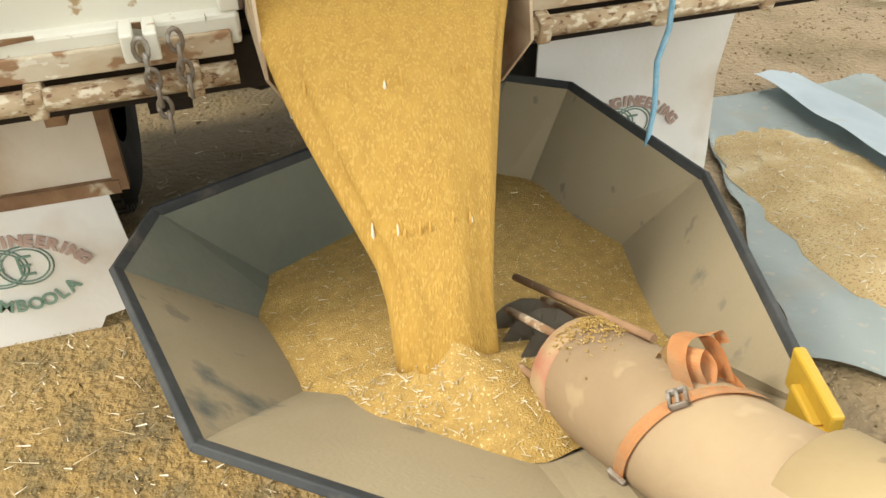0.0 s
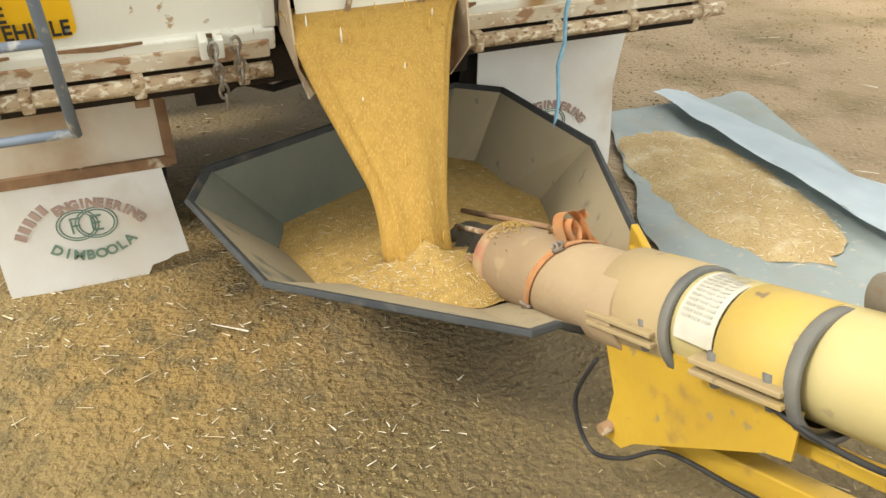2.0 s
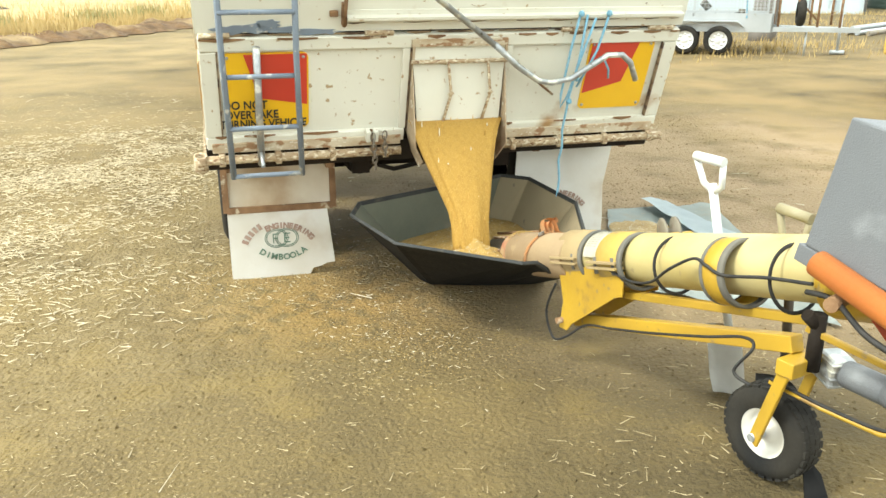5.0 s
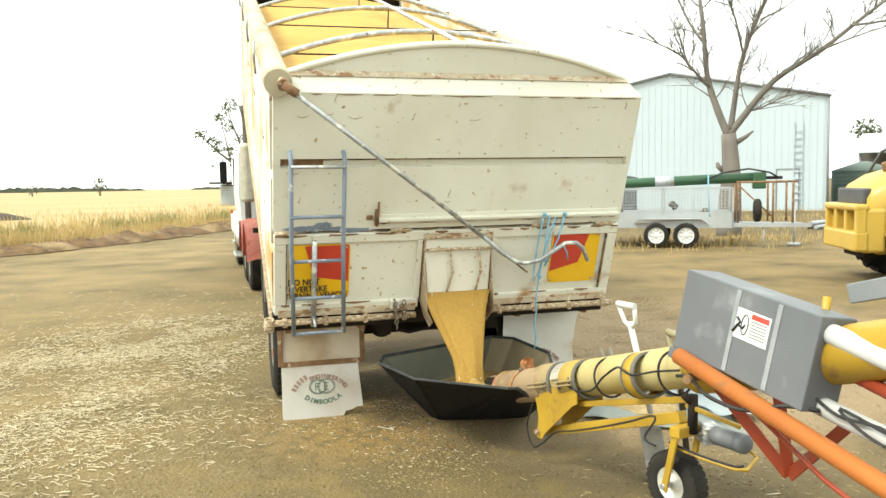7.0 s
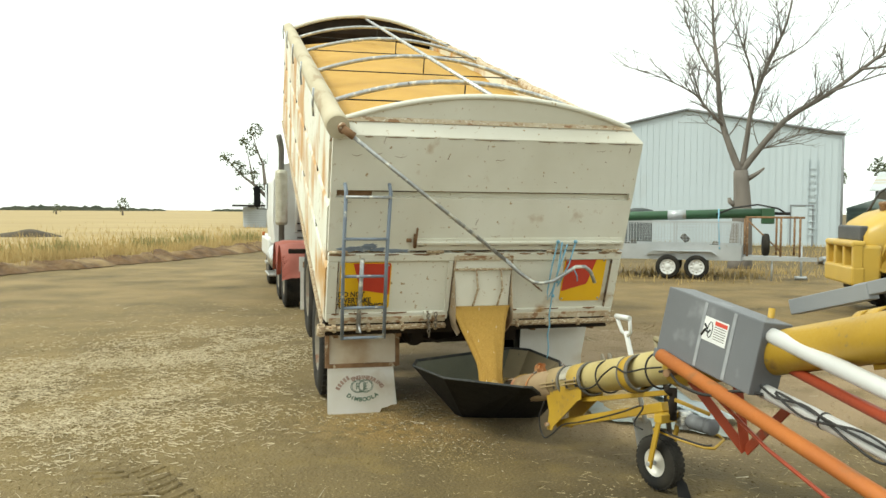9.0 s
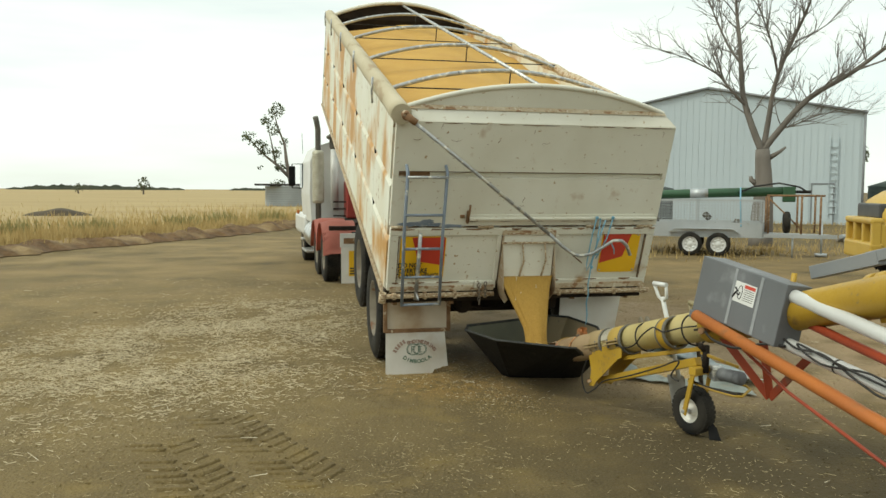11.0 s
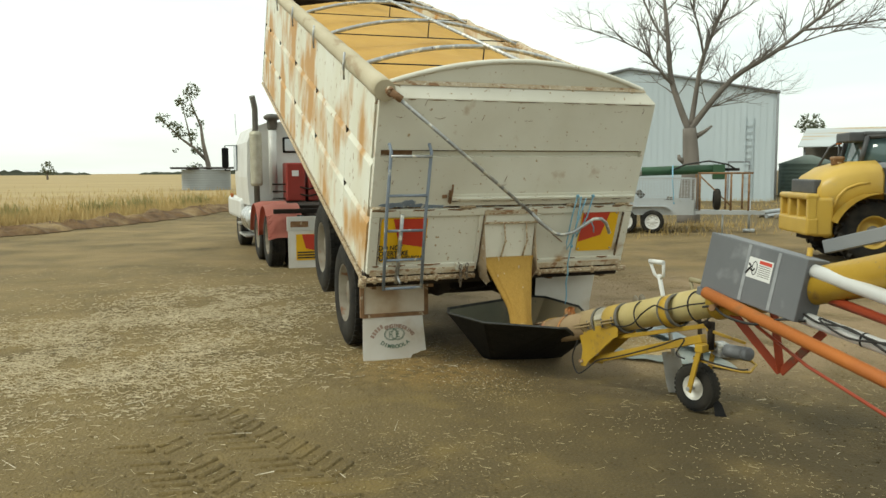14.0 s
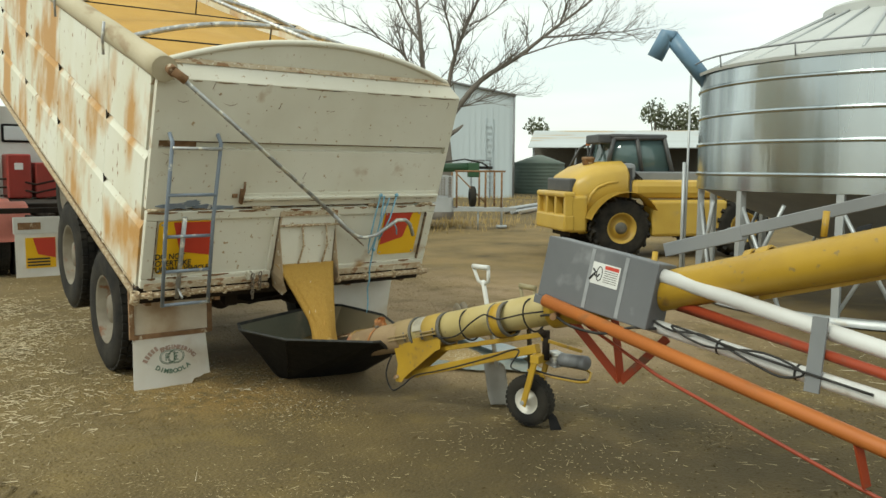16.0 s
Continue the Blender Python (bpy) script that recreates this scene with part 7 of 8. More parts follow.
for s0 in (0.0, 1.76):
    bm = BM()
    for x in (-2.58, -1.2, 0.15, 1.83):
        bx(bm, x - 0.02, x + 0.02, s0, s0 + 0.04, 0.83, 1.50)
    bx(bm, -2.6, 1.85, s0, s0 + 0.04, 1.46, 1.50)
    bx(bm, -2.6, 1.85, s0, s0 + 0.04, 0.83, 0.90)
    part("cage_frame", bm, M_GALV, util)
    bm = BM()
    for k in range(56):
        x = -2.55 + k * 0.079
        bx(bm, x - 0.004, x + 0.004, s0 + 0.012, s0 + 0.02, 0.9, 1.46)
    for k in range(7):
        z = 0.94 + k * 0.08
        bx(bm, -2.58, 1.82, s0 + 0.012, s0 + 0.02, z - 0.004, z + 0.004)
    part("mesh_side", bm, M_GALV, util, "galvanised weld-mesh cage side")
bm = BM()
slab(bm, [(-0.55, -0.16, 0.62), (-0.42, -0.16, 0.72), (1.08, -0.16, 0.72), (1.22, -0.16, 0.62), (1.22, 0.0, 0.62), (1.08, 0.0, 0.72), (-0.42, 0.0, 0.72), (-0.55, 0, 0.62)], (0, 0, 1), 0.02)
slab(bm, [(-0.62, -0.02, 0.50), (-0.45, -0.02, 0.74), (1.1, -0.02, 0.74), (1.28, -0.02, 0.50)], (0, -1, 0), 0.02)
part("wheel_guard", bm, M_GALV, util)
for x in (0.0, 0.72):
    for y in (-0.07, 1.85):
        a, b = BM(), BM()
        wm_ = Matrix.Translation((x, y, 0.315)) @ pose(0, 0, 0, 90 if y < 1 else -90)
        lathe(a, [(0.20, -0.09), (0.27, -0.095), (0.31, -0.07), (0.315, 0), (0.31, 0.07), (0.27, 0.095), (0.20, 0.09)], 28, wm_)
        lathe(b, [(0.205, 0.08), (0.19, 0.082), (0.17, 0.05), (0.07, 0.055), (0.05, 0.07), (0, 0.07)], 24, wm_)
        for k in range(8):
            aa = 2 * math.pi * k / 8
            lathe(b, [(0, 0.066), (0.028, 0.066), (0.03, 0.05)], 8, wm_ @ Matrix.Translation((0.125 * math.cos(aa), 0.125 * math.sin(aa), 0)))
        tw_ = part("tyre", a, M_TYRE, util)
        part("rim", b, M_WHITE, tw_, "white sunraysia style wheel rim")
bm = BM()
for y in (0.25, 1.55):
    tube(bm, [(1.85, y, 0.55), (3.5, 0.9, 0.55)], 0.045, 6)
bx(bm, 1.85, 3.6, 0.0, 0.06, 0.52, 0.62)
part("drawbar", bm, M_GALV, util)
bm = BM()
tube(bm, [(3.3, 0.7, 0.05), (3.3, 0.7, 0.9)], 0.03, 8)
tube(bm, [(3.15, 0.7, 0.05), (3.45, 0.7, 0.05)], 0.05, 8)
part("jockey_stand", bm, M_GALV, util)
bm = BM()
tube(bm, [(2.55, 0.1, 0.0), (2.55, 0.1, 0.6)], 0.025, 6)
part("prop_leg", bm, M_GALV, util)
for x in (1.95, 2.75, 3.2):
    for y in (0.1, 1.5):
        bm = BM()
        tube(bm, [(x, y, 0.6), (x, y, 1.62)], 0.03, 6)
        part("rack_post", bm, M_RUST, util, "rusty rack post")
for y in (0.1, 1.5):
    bm = BM()
    tube(bm, [(1.9, y, 1.62), (3.3, y, 1.62)], 0.03, 6)
    part("rack_rail", bm, M_RUST, util, "rusty rack rail")
bm = BM()
tube(bm, [(1.95, 0.1, 1.55), (2.75, 0.1, 0.75)], 0.022, 6)
part("rack_brace", bm, M_RUST, util)
bm = BM()
lathe(bm, [(0.12, -0.08), (0.22, -0.09), (0.28, -0.06), (0.29, 0), (0.28, 0.06), (0.22, 0.09), (0.12, 0.08)], 24, Matrix.Translation((2.4, 0.2, 0.92)) @ pose(0, 0, 0, 0, 90))
part("spare_wheel", bm, M_TYRE, util)
M_GREEN = surf("dark_green_auger", (0.035, 0.10, 0.045), (0.03, 0.08, 0.036), 3, 0.4, bump=0.03)
ga = thing("green_auger", util_m, "dark green auger lying on the trailer rack", "auger")
bm = BM()
tube(bm, [(-4.2, 0.55, 1.52), (2.5, 0.55, 1.74)], 0.125, 20)
gt = part("tube", bm, M_GREEN, ga)
bm = BM()
bx(bm, 2.30, 2.62, 0.42, 0.68, 1.45, 1.86, bev=0.03)
part("outlet_hood", bm, M_GREEN, ga)
bm = BM()
tube(bm, [(-0.05, 0.55, 1.655), (0.42, 0.55, 1.67)], 0.131, 20)
part("pale_patch", bm, M_GALV, gt)
bm = BM()
tube(bm, [(1.2, 0.42, 1.70), (1.6, 0.40, 1.86), (2.2, 0.40, 1.95), (2.7, 0.45, 1.85), (2.9, 0.5, 1.72)], 0.025, 6)
tube(bm, [(2.62, 0.55, 1.72), (3.0, 0.55, 1.72)], 0.04, 8)
part("hose", bm, M_CABLE, ga)
bm = BM()
tube(bm, [(1.25, 0.40, 1.84), (1.25, 0.38, 1.4), (1.28, -0.02, 0.8)], 0.02, 6)
part("blue_strap", bm, M_ROPE, ga, "pale blue tie-down strap")
bm = BM()
rt = random.Random(8)
for k in range(14):
    c = Matrix.Translation((rt.uniform(-2.3, 1.6), rt.uniform(0.3, 1.5), rt.uniform(0.7, 1.05))) @ pose(0, 0, 0, rt.uniform(0, 90), rt.uniform(0, 90), rt.uniform(0, 90))
    w = rt.uniform(0.08, 0.3)
    bx(bm, -w, w, -w * 0.6, w * 0.6, -0.08, 0.08, c, bev=0.02)
tagged(solo("scrap_load", bm, M_BAND, "jumble of dark scrap parts in the trailer cage", "scrap", m=util_m), kind="stuff")

# ---- pipes and timbers lying beyond the trailer, a mound of earth in the field ----
def lying_pipe(a, b, r, mat, label):
    a, b = Vector(a), Vector(b)
    bm = BM()
    tube(bm, [Vector((0, 0, 0)), (b - a) * 0.5, b - a], r, 10)
    solo("pipe", bm, mat, label, "pipe", group="pipes lying by the shed", m=Matrix.Translation(a))


M_GREYWOOD = surf("grey_weathered_timber", (0.34, 0.30, 0.24), (0.24, 0.20, 0.15), 6.0, 0.9, bump=0.3, stretch=(1, 1, 6))
for k, (dx_, z_) in enumerate(((0.0, 0.07), (0.28, 0.07), (0.55, 0.07), (0.14, 0.20))):
    lying_pipe((16.9 + dx_ * 0.6, 17.4 - dx_, z_), (20.6 + dx_ * 0.6, 19.7 - dx_ * 0.7, z_), 0.07, M_GALV if k % 2 else M_GREYWOOD, "grey pipe lying on the ground" if k % 2 else "weathered grey timber pole lying on the ground")


M_MOUND = surf("dark_earth", (0.085, 0.062, 0.034), (0.05, 0.036, 0.02), 1.5, 0.95, bump=0.8, bscale=5)


def mound(c, w, d, h, seed):
    bm = BM()
    def pt(u, v):
        a, f = 2 * math.pi * u, v
        n_ = noise.noise(Vector((math.cos(a) * 1.4 * f + seed, math.sin(a) * 1.4 * f, 3)))
        return Vector((w * f * math.cos(a), d * f * math.sin(a), h * (1 - f ** 2) * (1 + 0.7 * n_) - 0.03))
    sheet(bm, 40, 10, pt)
    bmesh.ops.remove_doubles(bm, verts=bm.verts[:], dist=0.001)
    solo("earth_mound", bm, M_MOUND, "low dark heap of earth in the stubble", "earth", m=Matrix.Translation(c))


mound((-15.0, 47.5, 0.03), 2.1, 1.5, 0.42, 2.0)

# ---- yellow telehandler ----
LF = Vector((-0.896, 0.43, 0)).normalized()
LS = Vector((-0.43, -0.896, 0)).normalized()
lo_m = Matrix((LF, LS, Vector((0, 0, 1)))).transposed().to_4x4()
lo_m.translation = Vector((9.55, 5.12, 0))
M_LOADY = surf("telehandler_yellow", (0.56, 0.375, 0.07), (0.50, 0.32, 0.055), 2.0, 0.4, bump=0.03, stain=(0.42, 0.31, 0.13), cut=0.62, sscale=3, soft=0.2)
M_CABGREY = surf("cab_dark_grey", (0.05, 0.052, 0.055), (0.075, 0.075, 0.075), 4, 0.5)
M_CABGLASS = bpy.data.materials.new("cab_glass")
M_CABGLASS.use_nodes = True
_g = M_CABGLASS.node_tree.nodes["Principled BSDF"]
_g.inputs["Base Color"].default_value, _g.inputs["Roughness"].default_value = (0.10, 0.15, 0.15, 1), 0.05
loader = thing("telehandler", YARD @ lo_m, "yellow telehandler parked with its rounded bonnet and dark cab", "loader")


def big_wheel(f, s):
    a, b = BM(), BM()
    m = Matrix.Translation((f, s, 0.59)) @ pose(0, 0, 0, -90 if s > 0 else 90)
    lathe(a, [(0.30, -0.19), (0.46, -0.215), (0.54, -0.19), (0.55, 0), (0.54, 0.19), (0.46, 0.215), (0.30, 0.19)], 36, m)
    for k in range(18):
        for sg_ in (-1, 1):
            aa = 2 * math.pi * (k + (0.5 if sg_ > 0 else 0)) / 18
            bx(a, -0.03, 0.045, -0.035, 0.035, -0.105, 0.105, m @ Matrix.Rotation(aa, 4, "Z") @ Matrix.Translation((0.545, 0, sg_ * 0.10)) @ Matrix.Rotation(sg_ * 0.6, 4, "X"))
    lathe(b, [(0.295, 0.185), (0.28, 0.19), (0.25, 0.07), (0.17, 0.05), (0.15, 0.11), (0.08, 0.14), (0, 0.14)], 28, m)
    t = part("tyre", a, M_TYRE, loader, "chunky lugged tyre")
    part("rim", b, M_LOADY, t, "yellow wheel rim")
    c = BM()
    lathe(c, [(0.12, 0.11), (0.11, 0.17), (0.06, 0.19), (0, 0.19)], 16, m)
    part("hub", c, M_BAND, t)


for f in (0.0, -2.55):
    for s in (0.82, -0.82):
        big_wheel(f, s)


def loft(bm, secs):
    rings = [[bm.verts.new(p) for p in sec] for sec in secs]
    n = len(rings[0])
    for q, w in zip(rings, rings[1:]):
        for k in range(n):
            bm.faces.new((q[k], q[(k + 1) % n], w[(k + 1) % n], w[k])).smooth = True
    bm.faces.new(rings[0][::-1])
    bm.faces.new(rings[-1])


def oct_sec(f, hw, z0, z1, c):
    return [(f, -hw, z0), (f, hw, z0), (f, hw, z1 - c), (f, hw - c * 0.5, z1 - c * 0.35), (f, hw - c * 1.4, z1), (f, -hw + c * 1.4, z1), (f, -hw + c * 0.5, z1 - c * 0.35), (f, -hw, z1 - c)]


bm = BM()
loft(bm, [oct_sec(-0.22, 0.80, 0.95, 1.80, 0.20), oct_sec(-0.16, 0.82, 0.9, 1.86, 0.22), oct_sec(0.20, 0.81, 0.85, 1.84, 0.22), oct_sec(0.55, 0.79, 0.8, 1.74, 0.22), oct_sec(0.80, 0.76, 0.8, 1.58, 0.18), oct_sec(0.88, 0.70, 0.85, 1.46, 0.14)])
part("bonnet", bm, M_LOADY, loader, "rounded yellow engine bonnet")
for s in (-1, 1):
    bm = BM()
    tube(bm, [(0.02, s * 0.80, 1.46), (0.22, s * 0.80, 1.44), (0.42, s * 0.79, 1.36), (0.55, s * 0.785, 1.22), (0.62, s * 0.78, 1.0)], 0.028, 8)
    part("bonnet_crease", bm, M_LOADY, loader)
    bm = BM()
    bx(bm, -0.26, -0.22, s * 0.70, s * 0.815, 0.95, 1.72)
    part("panel_gap", bm, M_CABGREY, loader)
    bm = BM()
    bx(bm, -0.10, 0.30, s * 0.790, s * 0.800, 1.16, 1.22, bev=0.005)
    part("vent_panel", bm, M_CABGREY, loader)
bm = BM()
bx(bm, 0.80, 0.93, -0.66, 0.68, 1.26, 1.52, bev=0.03)
bx(bm, 0.80, 0.92, -0.60, 0.60, 0.78, 1.20, bev=0.02)
part("grille", bm, M_CABGREY, loader, "black radiator grille")
for z0, z1 in ((1.16, 1.27), (0.52, 0.84)):
    bm = BM()
    bx(bm, 0.88, 1.10, -0.84, 0.84, z0, z1, bev=0.04)
    bm_p = part("bumper_bar", bm, M_LOADY, loader, "thick yellow bumper guard bar")
for s in (-0.78, -0.26, 0.26, 0.78):
    bm = BM()
    bx(bm, 0.92, 1.08, s - 0.055, s + 0.055, 0.76, 1.20, bev=0.02)
    part("bumper_post", bm, M_LOADY, loader)
for s in (-1, 1):
    bm = BM()
    bx(bm, 0.62, 0.98, s * 0.62, s * 0.82, 0.50, 1.20, bev=0.05)
    part("side_skirt", bm, M_LOADY, loader)
    bm = BM()
    sheet(bm, 4, 14, lambda u, v: Vector((0.74 * math.cos(math.pi * (0.14 + 0.70 * v)), s * (0.66 + 0.48 * u), 0.56 + 0.74 * math.sin(math.pi * (0.10 + 0.72 * v)) - 0.03 * u)))
    bmesh.ops.solidify(bm, geom=bm.faces[:], thickness=0.03)
    part("mudguard", bm, M_LOADY, loader, "curved yellow mudguard")
bm = BM()
bx(bm, -3.2, 0.7, -0.55, 0.55, 0.45, 0.95, bev=0.05)
bx(bm, -2.2, -0.62, 0.50, 0.98, 0.42, 1.12, bev=0.06)
part("chassis", bm, M_LOADY, loader)
bm = BM()
bx(bm, 0.1, 0.85, -0.5, 0.5, 0.4, 0.85)
part("engine_bay", bm, M_DARK, loader)
bm = BM()
loft(bm, [[(0.02, -0.65, 1.72), (0.02, 0.30, 1.72), (-0.12, 0.30, 2.30), (-0.12, -0.65, 2.30)], [(-1.35, -0.65, 1.45), (-1.35, 0.30, 1.45), (-1.12, 0.30, 2.32), (-1.12, -0.65, 2.32)]])
cabb = part("cab_glasshouse", bm, M_CABGLASS, loader, "tinted cab glass")
for p, q in (((0.05, 0.32, 1.72), (-0.09, 0.32, 2.32)), ((-1.40, 0.32, 1.42), (-1.14, 0.32, 2.32)), ((-0.70, 0.32, 1.6), (-0.56, 0.32, 2.32)), ((0.05, -0.67, 1.72), (-0.09, -0.67, 2.32)), ((-1.40, -0.67, 1.42), (-1.14, -0.67, 2.32)), ((-0.09, 0.32, 2.30), (-1.14, 0.32, 2.32))):
    bm = BM()
    tube(bm, [p, q], 0.045, 8)
    part("cab_pillar", bm, M_CABGREY, cabb)
bm = BM()
bx(bm, -1.20, -0.02, -0.72, 0.36, 2.30, 2.39, bev=0.04)
bx(bm, -0.08, 0.22, -0.40, 0.30, 2.20, 2.38, bev=0.03)
part("cab_roof", bm, M_CABGREY, cabb)
bm = BM()
lathe(bm, [(0.05, 0), (0.05, 0.09), (0.03, 0.12), (0, 0.12)], 12, Matrix.Translation((0.10, -0.55, 2.18)))
part("beacon", bm, M_ORANGE, loader, "amber beacon")
bm = BM()
tube(bm, [(0.10, -0.55, 1.75), (0.10, -0.55, 2.18)], 0.02, 6)
part("beacon_post", bm, M_CABGREY, loader)
bm = BM()
lathe(bm, [(0.10, 0), (0.115, 0.02), (0.115, 0.09), (0.13, 0.10), (0.13, 0.14), (0.10, 0.16), (0, 0.16)], 14, Matrix.Translation((0.35, 0.1, 1.78)))
part("intake_cap", bm, M_RUST, loader, "brown round air intake cap")
bm = BM()
tube(bm, [(0.45, -0.72, 1.70), (0.22, -0.72, 2.12), (0.0, -0.60, 2.26)], 0.025, 6)
part("mirror_frame", bm, M_CABGREY, loader)
bm = BM()
bx(bm, -2.9, -0.24, 0.34, 0.86, 1.14, 1.50, bev=0.12)
part("boom", bm, M_LOADY, loader, "yellow telescopic boom")
bm = BM()
bx(bm, -2.2, -0.3, 0.20, 0.42, 1.44, 1.66, bev=0.03)
bx(bm, -0.40, -0.12, 0.3, 0.72, 1.45, 1.82, bev=0.08)
part("boom_cover", bm, M_GREYCH, loader)
bm = BM()
for k in range(3):
    tube(bm, [(-0.14 - 0.06 * k, 0.45, 1.84), (-0.22 - 0.06 * k, 0.6, 1.70), (-0.40 - 0.06 * k, 0.72, 1.50)], 0.02, 6)
part("hoses", bm, M_CABLE, loader)

# ---- grain bin on legs ----
SC, SR = Vector((8.27, -1.02, 0)), 2.46
# upright light and dark bands are reflections painted into the base colour
M_SILO = surf("zincalume_painted_reflections", (0.56, 0.61, 0.63), (0.40, 0.445, 0.465), 0.55, 0.22, metal=1.0, bump=0.35, bscale=0.8, stain=(0.28, 0.315, 0.33), cut=0.54, sscale=0.6, soft=0.12, stretch=(2.2, 2.2, 0.18), depth=0.06, detail=2.0)
silo = thing("grain_silo", YARD @ Matrix.Translation(SC), "round galvanised grain silo on a legged base", "silo")
bm = BM()
lathe(bm, [(SR, 1.45), (SR, 2.96)], 72)
sw = part("silo_wall", bm, M_SILO, silo)
for z in (1.65, 2.03, 2.38, 2.74):
    bm = BM()
    lathe(bm, [(SR, z - 0.025), (SR + 0.018, z - 0.018), (SR + 0.022, z), (SR + 0.018, z + 0.018), (SR, z + 0.025)], 72)
    part("swage_ring", bm, M_SILO, sw)
bm = BM()
lathe(bm, [(SR + 0.04, 2.93), (SR + 0.05, 2.97), (SR - 0.10, 3.02), (0.95, 3.66), (0.95, 3.76), (0.88, 3.80), (0, 3.82)], 60, smooth=False)
roof = part("silo_roof", bm, surf("chalky_white_roof", (0.50, 0.515, 0.50), (0.42, 0.435, 0.42), 0.8, 0.5, bump=0.03), silo, "chalky white conical roof")
for k in range(24):
    a = 2 * math.pi * k / 24
    bm = BM()
    tube(bm, [((SR - 0.06) * math.cos(a), (SR - 0.06) * math.sin(a), 3.0), (0.96 * math.cos(a), 0.96 * math.sin(a), 3.67)], 0.018, 5)
    part("roof_rib", bm, M_GALV, roof)
bm = BM()
tube(bm, [((SR + 0.10) * math.cos(a), (SR + 0.10) * math.sin(a), 3.09) for a in (2 * math.pi * k / 40 for k in range(41))], 0.012, 5, caps=False)
for k in range(14):
    a = 2 * math.pi * k / 14
    tube(bm, [((SR + 0.08) * math.cos(a), (SR + 0.08) * math.sin(a), 2.95), ((SR + 0.10) * math.cos(a), (SR + 0.10) * math.sin(a), 3.09)], 0.01, 5)
part("roof_rail", bm, M_GREYCH, silo)
bm = BM()
lathe(bm, [(SR - 0.02, 1.46), (0.3, 0.55), (0.3, 0.4), (0, 0.4)], 40)
part("hopper_cone", bm, M_GREYCH, silo, "grey conical silo bottom")
for k in range(12):
    a = 2 * math.pi * (k + 0.4) / 12
    b = 2 * math.pi * (k + 0.9) / 12
    bm = BM()
    bx(bm, -0.04, 0.04, -0.04, 0.04, 0, 1.47, Matrix.Translation(((SR - 0.05) * math.cos(a), (SR - 0.05) * math.sin(a), 0)) @ Matrix.Rotation(a, 4, "Z"))
    lg = part("leg", bm, M_GALV, silo)
    bm = BM()
    p, q = Vector(((SR - 0.05) * math.cos(a), (SR - 0.05) * math.sin(a), 1.3)), Vector(((SR - 0.05) * math.cos(b), (SR - 0.05) * math.sin(b), 0.1))
    tube(bm, [p, q], 0.025, 6)
    tube(bm, [p + Vector((0, 0, -1.2)), q + Vector((0, 0, 1.2))], 0.025, 6)
    part("brace", bm, M_GALV, lg)
bm = BM()
lathe(bm, [(SR + 0.02, 0.02), (SR + 0.02, 0.10), (SR - 0.12, 0.10), (SR - 0.12, 0.02), (SR + 0.02, 0.02)], 40)
part("base_ring", bm, M_GALV, silo)
bm = BM()
bx(bm, -0.06, 0.06, -0.012, 0.0, 1.50, 1.58, Matrix.Rotation(radians(-45), 4, "Z") @ Matrix.Translation((0, -SR - 0.005, 0)))
part("maker_plate", bm, M_WHITE, sw)
M_BLUEPIPE = surf("blue_grey_spout", (0.16, 0.27, 0.38), (0.12, 0.21, 0.31), 3, 0.4)
e0 = Vector((6.50, 0.83, 0)) - SC
bm = BM()
tube(bm, [Vector((6.66, 0.74, 2.86)) - SC, Vector((6.31, 1.09, 3.47)) - SC], 0.10, 14)
tube(bm, [Vector((6.33, 1.07, 3.45)) - SC, Vector((6.28, 1.13, 3.50)) - SC, Vector((6.21, 1.27, 3.20)) - SC], 0.11, 12)
part("spout", bm, M_BLUEPIPE, silo, "blue-grey outlet spout")
bm = BM()
tube(bm, [e0 + Vector((-0.06, 0.03, 0.0)), e0 + Vector((-0.05, 0.02, 2.95))], 0.016, 8)
tube(bm, [e0 + Vector((-0.09, 0.05, 0.0)), e0 + Vector((-0.09, 0.05, 1.80))], 0.026, 6)
part("sight_pole", bm, M_GALV, silo)
bm = BM()
p0 = Vector((-0.62 * SR, -0.80 * SR, 0))
tube(bm, [p0 * 1.03 + Vector((0, 0, 1.0)), p0 * 1.04 + Vector((0.35, -0.2, 2.4)), p0 * 1.02 + Vector((0.6, -0.38, 3.3))], 0.012, 6)
part("pull_cable", bm, M_CABLE, silo)

# ---- straw, spilled grain and tyre marks on the yard ----
def on_ground(x, y):
    return (x, y, height(x, y) + 0.003)


def near_yard(r):
    x, y = r.uniform(-6.5, 5.0), r.uniform(-5.5, 9.0)
    if noise.noise(Vector((x * 0.55, y * 0.55, 11))) < r.uniform(-0.5, 0.35):
        return None
    return on_ground(x, y)


def straw_band(r):
    c = r.choice(((-2.5, 1.0), (-2.0, 3.2), (-3.4, 0.2), (-3.4, 2.6), (-4.4, 0.6), (-4.3, 1.8), (-2.2, 4.6), (-3.2, 3.5)))
    x, y = r.gauss(c[0], 0.62), r.gauss(c[1], 0.7)
    if 0.7 * noise.noise(Vector((x * 1.4, y * 1.4, 21))) + 0.4 * noise.noise(Vector((x * 5.5, y * 5.5, 22))) < r.uniform(-0.35, 0.40):
        return None
    return on_ground(x, y)


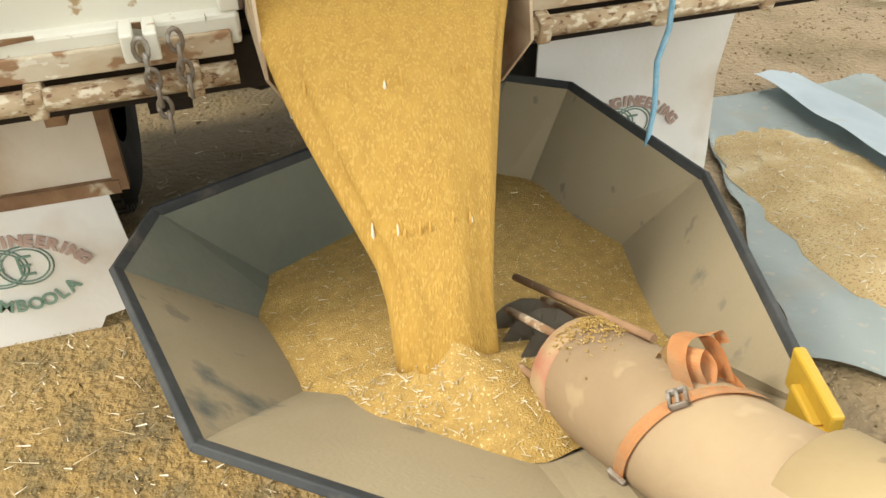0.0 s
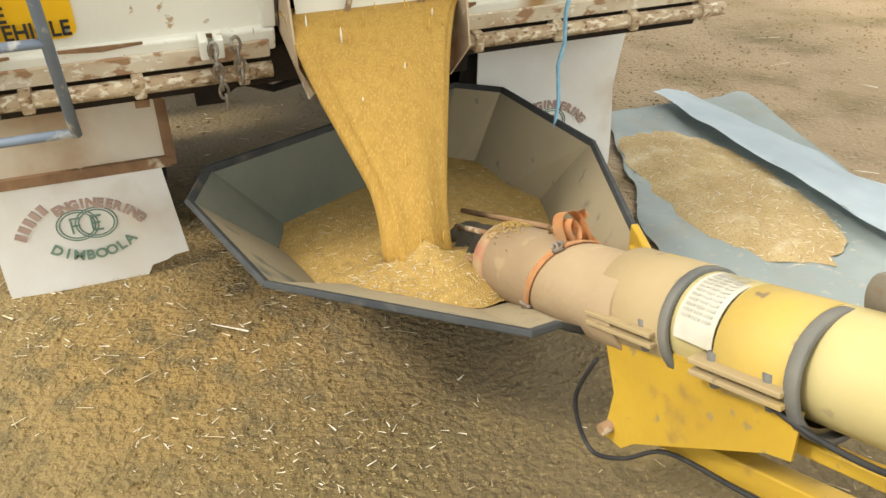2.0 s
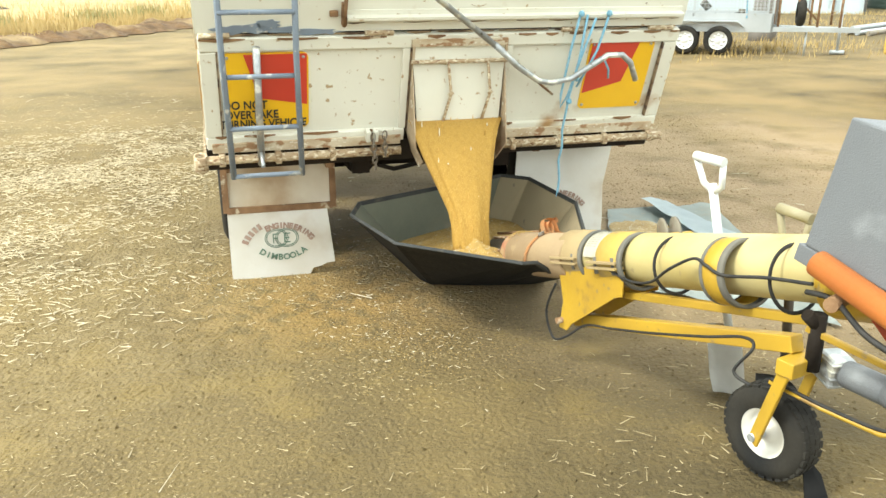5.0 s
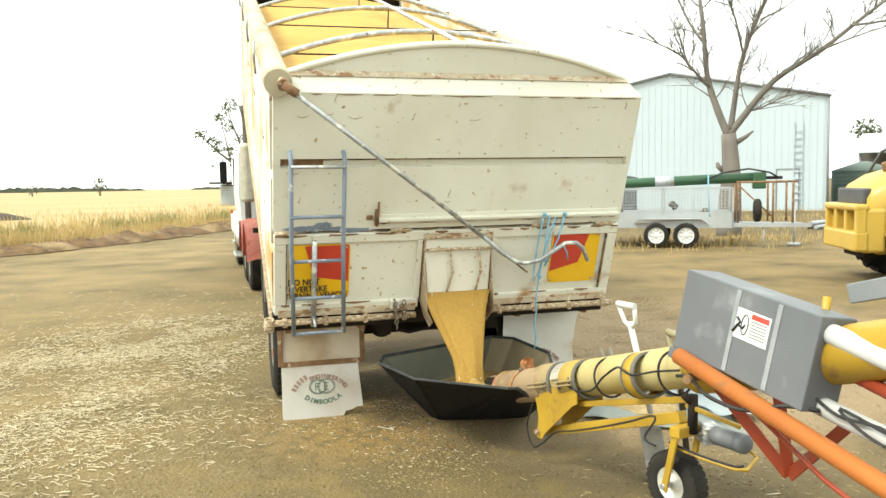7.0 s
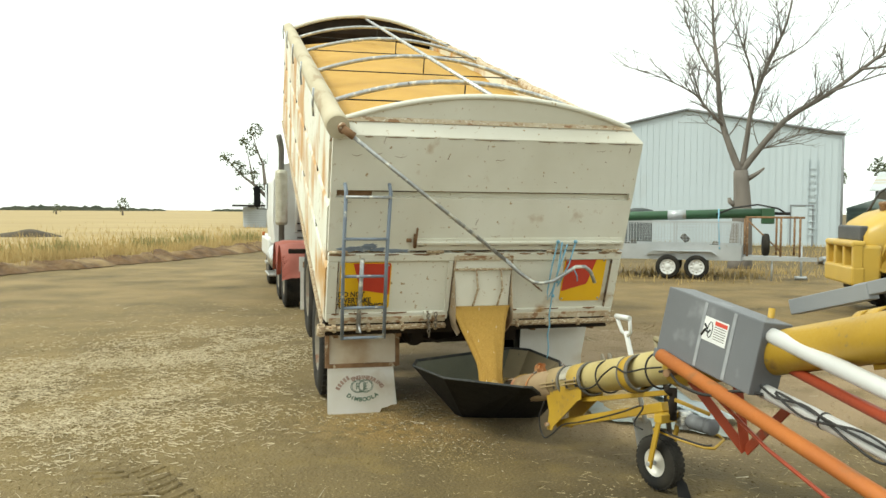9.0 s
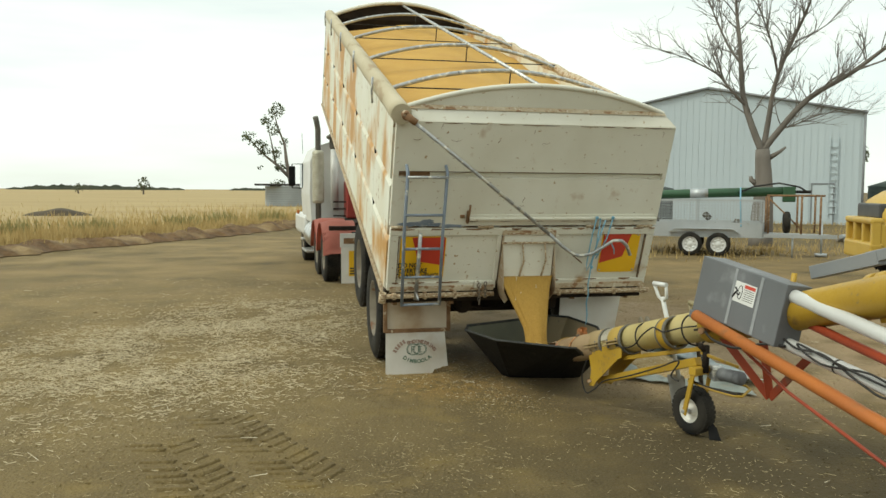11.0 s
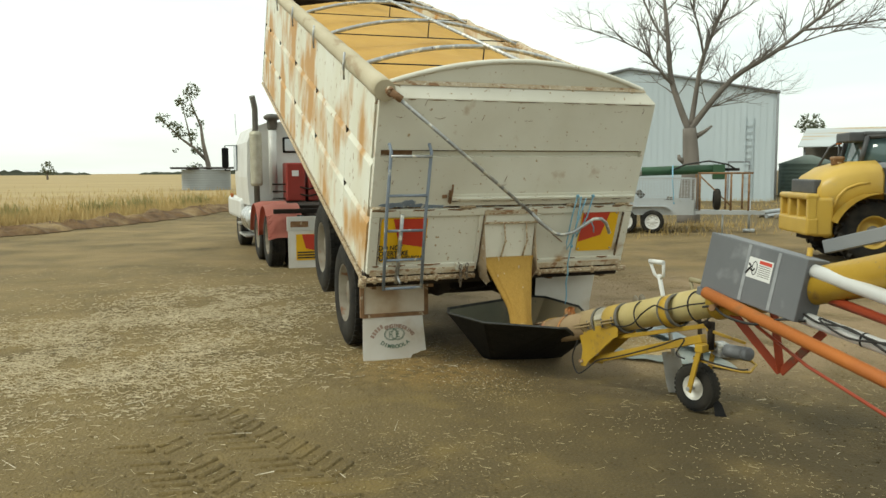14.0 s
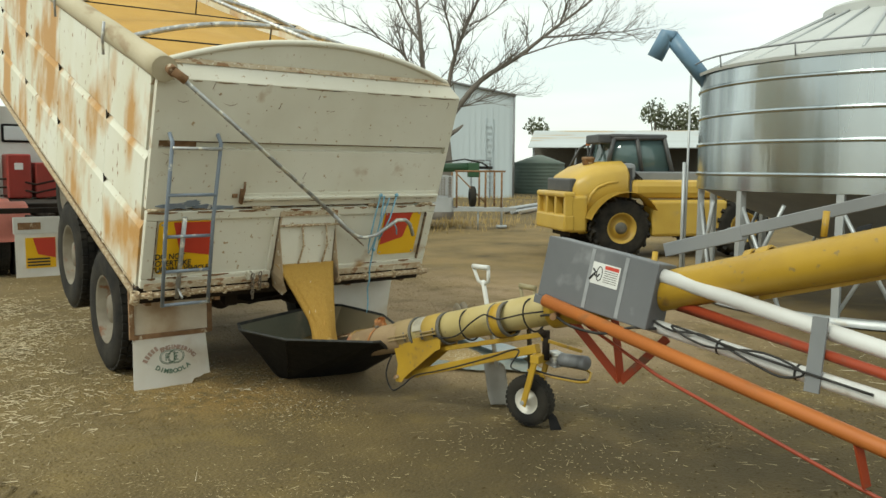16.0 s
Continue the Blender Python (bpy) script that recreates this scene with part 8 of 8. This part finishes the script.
scatter("yard_straw", 8000, near_yard, 0.012, 0.075, M_STRAW, 41, "scattered straw and stalks over the dirt yard", "straw", 0.0016)
M_DRIFT = surf("weathered_straw", (0.64, 0.555, 0.385), (0.42, 0.34, 0.21), 40.0, 0.85, bump=0.1)
scatter("straw_drift", 18000, straw_band, 0.012, 0.075, M_DRIFT, 42, "thick drift of weathered straw beside the trailer", "straw", 0.003)
scatter("long_stalks", 170, near_yard, 0.07, 0.17, M_CHAFF, 43, "longer loose straw stalks on the dirt", "straw", 0.0024)


def spill(r):
    c, s = r.choice((((-0.75, 0.1), 0.30), ((-0.55, -0.35), 0.22), ((-0.95, 0.55), 0.34), ((-1.15, 0.3), 0.26), ((0.0, 0.9), 0.5), ((-0.3, -0.75), 0.22)))
    return on_ground(r.gauss(c[0], s), r.gauss(c[1], s))


scatter("spilled_grain", 5200, spill, 0.004, 0.007, M_GRAIN, 44, "loose grain spilled round the hopper", "grain", 0.0013)
scatter("spilled_chaff", 350, spill, 0.008, 0.03, M_CHAFF, 45, "pale chaff among the spilled grain", "straw", 0.0018)


def clod_spot(r):
    x, y = r.uniform(-5.5, 4.5), r.uniform(-4.6, 5.0)
    if noise.noise(Vector((x * 0.9, y * 0.9, 31))) < r.uniform(-0.6, 0.3):
        return None
    return (x, y, height(x, y) - 0.004)


def chip_spot(r):
    x, y = r.uniform(-4.2, 3.4), r.uniform(-4.6, 1.6)
    if noise.noise(Vector((x * 1.1, y * 1.1, 51))) < r.uniform(-0.1, 0.4):
        return None
    return on_ground(x, y)


scatter("small_chaff", 7000, chip_spot, 0.005, 0.022, M_STRAW, 47, "small chips of chaff trodden in the dirt", "straw", 0.0016)
scatter("dirt_clods", 14000, clod_spot, 0.006, 0.020, M_DIRT, 46, "small crumbs and clods of dirt on the yard", "dirt", 0.005)

# lugged tyre prints pressed up in the dirt
def tread_print(name, a, b, seed):
    rnd = random.Random(seed)
    a, b = Vector((*a, 0)), Vector((*b, 0))
    d = (b - a).normalized()
    s = Vector((-d.y, d.x, 0))
    bm = BM()
    n = int((b - a).length / 0.13)
    for k in range(n):
        for sg in (-1, 1):
            if rnd.random() < 0.12:
                continue
            o = a + d * (k * 0.13 + (0.065 if sg > 0 else 0) + rnd.uniform(-0.01, 0.01))
            p0, p1 = o + s * sg * 0.02, o + s * sg * rnd.uniform(0.19, 0.23) - d * rnd.uniform(0.09, 0.12)
            pts = []
            for t in (0, 0.35, 0.7, 1):
                p = p0.lerp(p1, t)
                p.z = height(p.x, p.y) - 0.008
                pts.append(p)
            tube(bm, pts, 0.024 + rnd.uniform(-0.005, 0.004), 6)
    solo(name, bm, M_DIRT, "chevron tyre tread marks pressed in the dirt", "tyre mark", kind="stuff")


tread_print("tyre_marks", (-2.62, -0.9), (-1.75, -2.9), 1)
tread_print("tyre_marks", (-2.95, -1.5), (-2.35, -3.2), 2)


# ---- what moves: pieces riding down the grain stream ----
def motions():
    fall, back = 0.33, 0.10
    for ob, side, phase in FLECKS:
        rows = []

        def at(s, depth):
            c, hw, ht = stream_c(s)
            return Matrix.Translation((c.x + hw * side * 0.97 * (1 if depth else 0.6), c.y - (ht * math.sqrt(max(0.05, 1 - abs(side) ** 2.5)) if depth else 0), c.z))

        t = -phase
        while t < 16.0:
            for dt, s, out in ((0, 0.04, 1), (fall * 0.4, 0.42, 1), (fall * 0.72, 0.74, 1), (fall, 0.985, 1), (fall + 0.035, 0.97, 0), (fall + back - 0.035, 0.06, 0)):
                if 0 <= t + dt <= 16.0:
                    rows.append((t + dt, at(s, out)))
            t += fall + back
        if rows[0][0] > 0.02:
            rows.insert(0, (0.0, rows[0][1]))
        if rows[-1][0] < 15.97:
            rows.append((16.0, rows[-1][1]))
        walk(ob, rows)


motions()
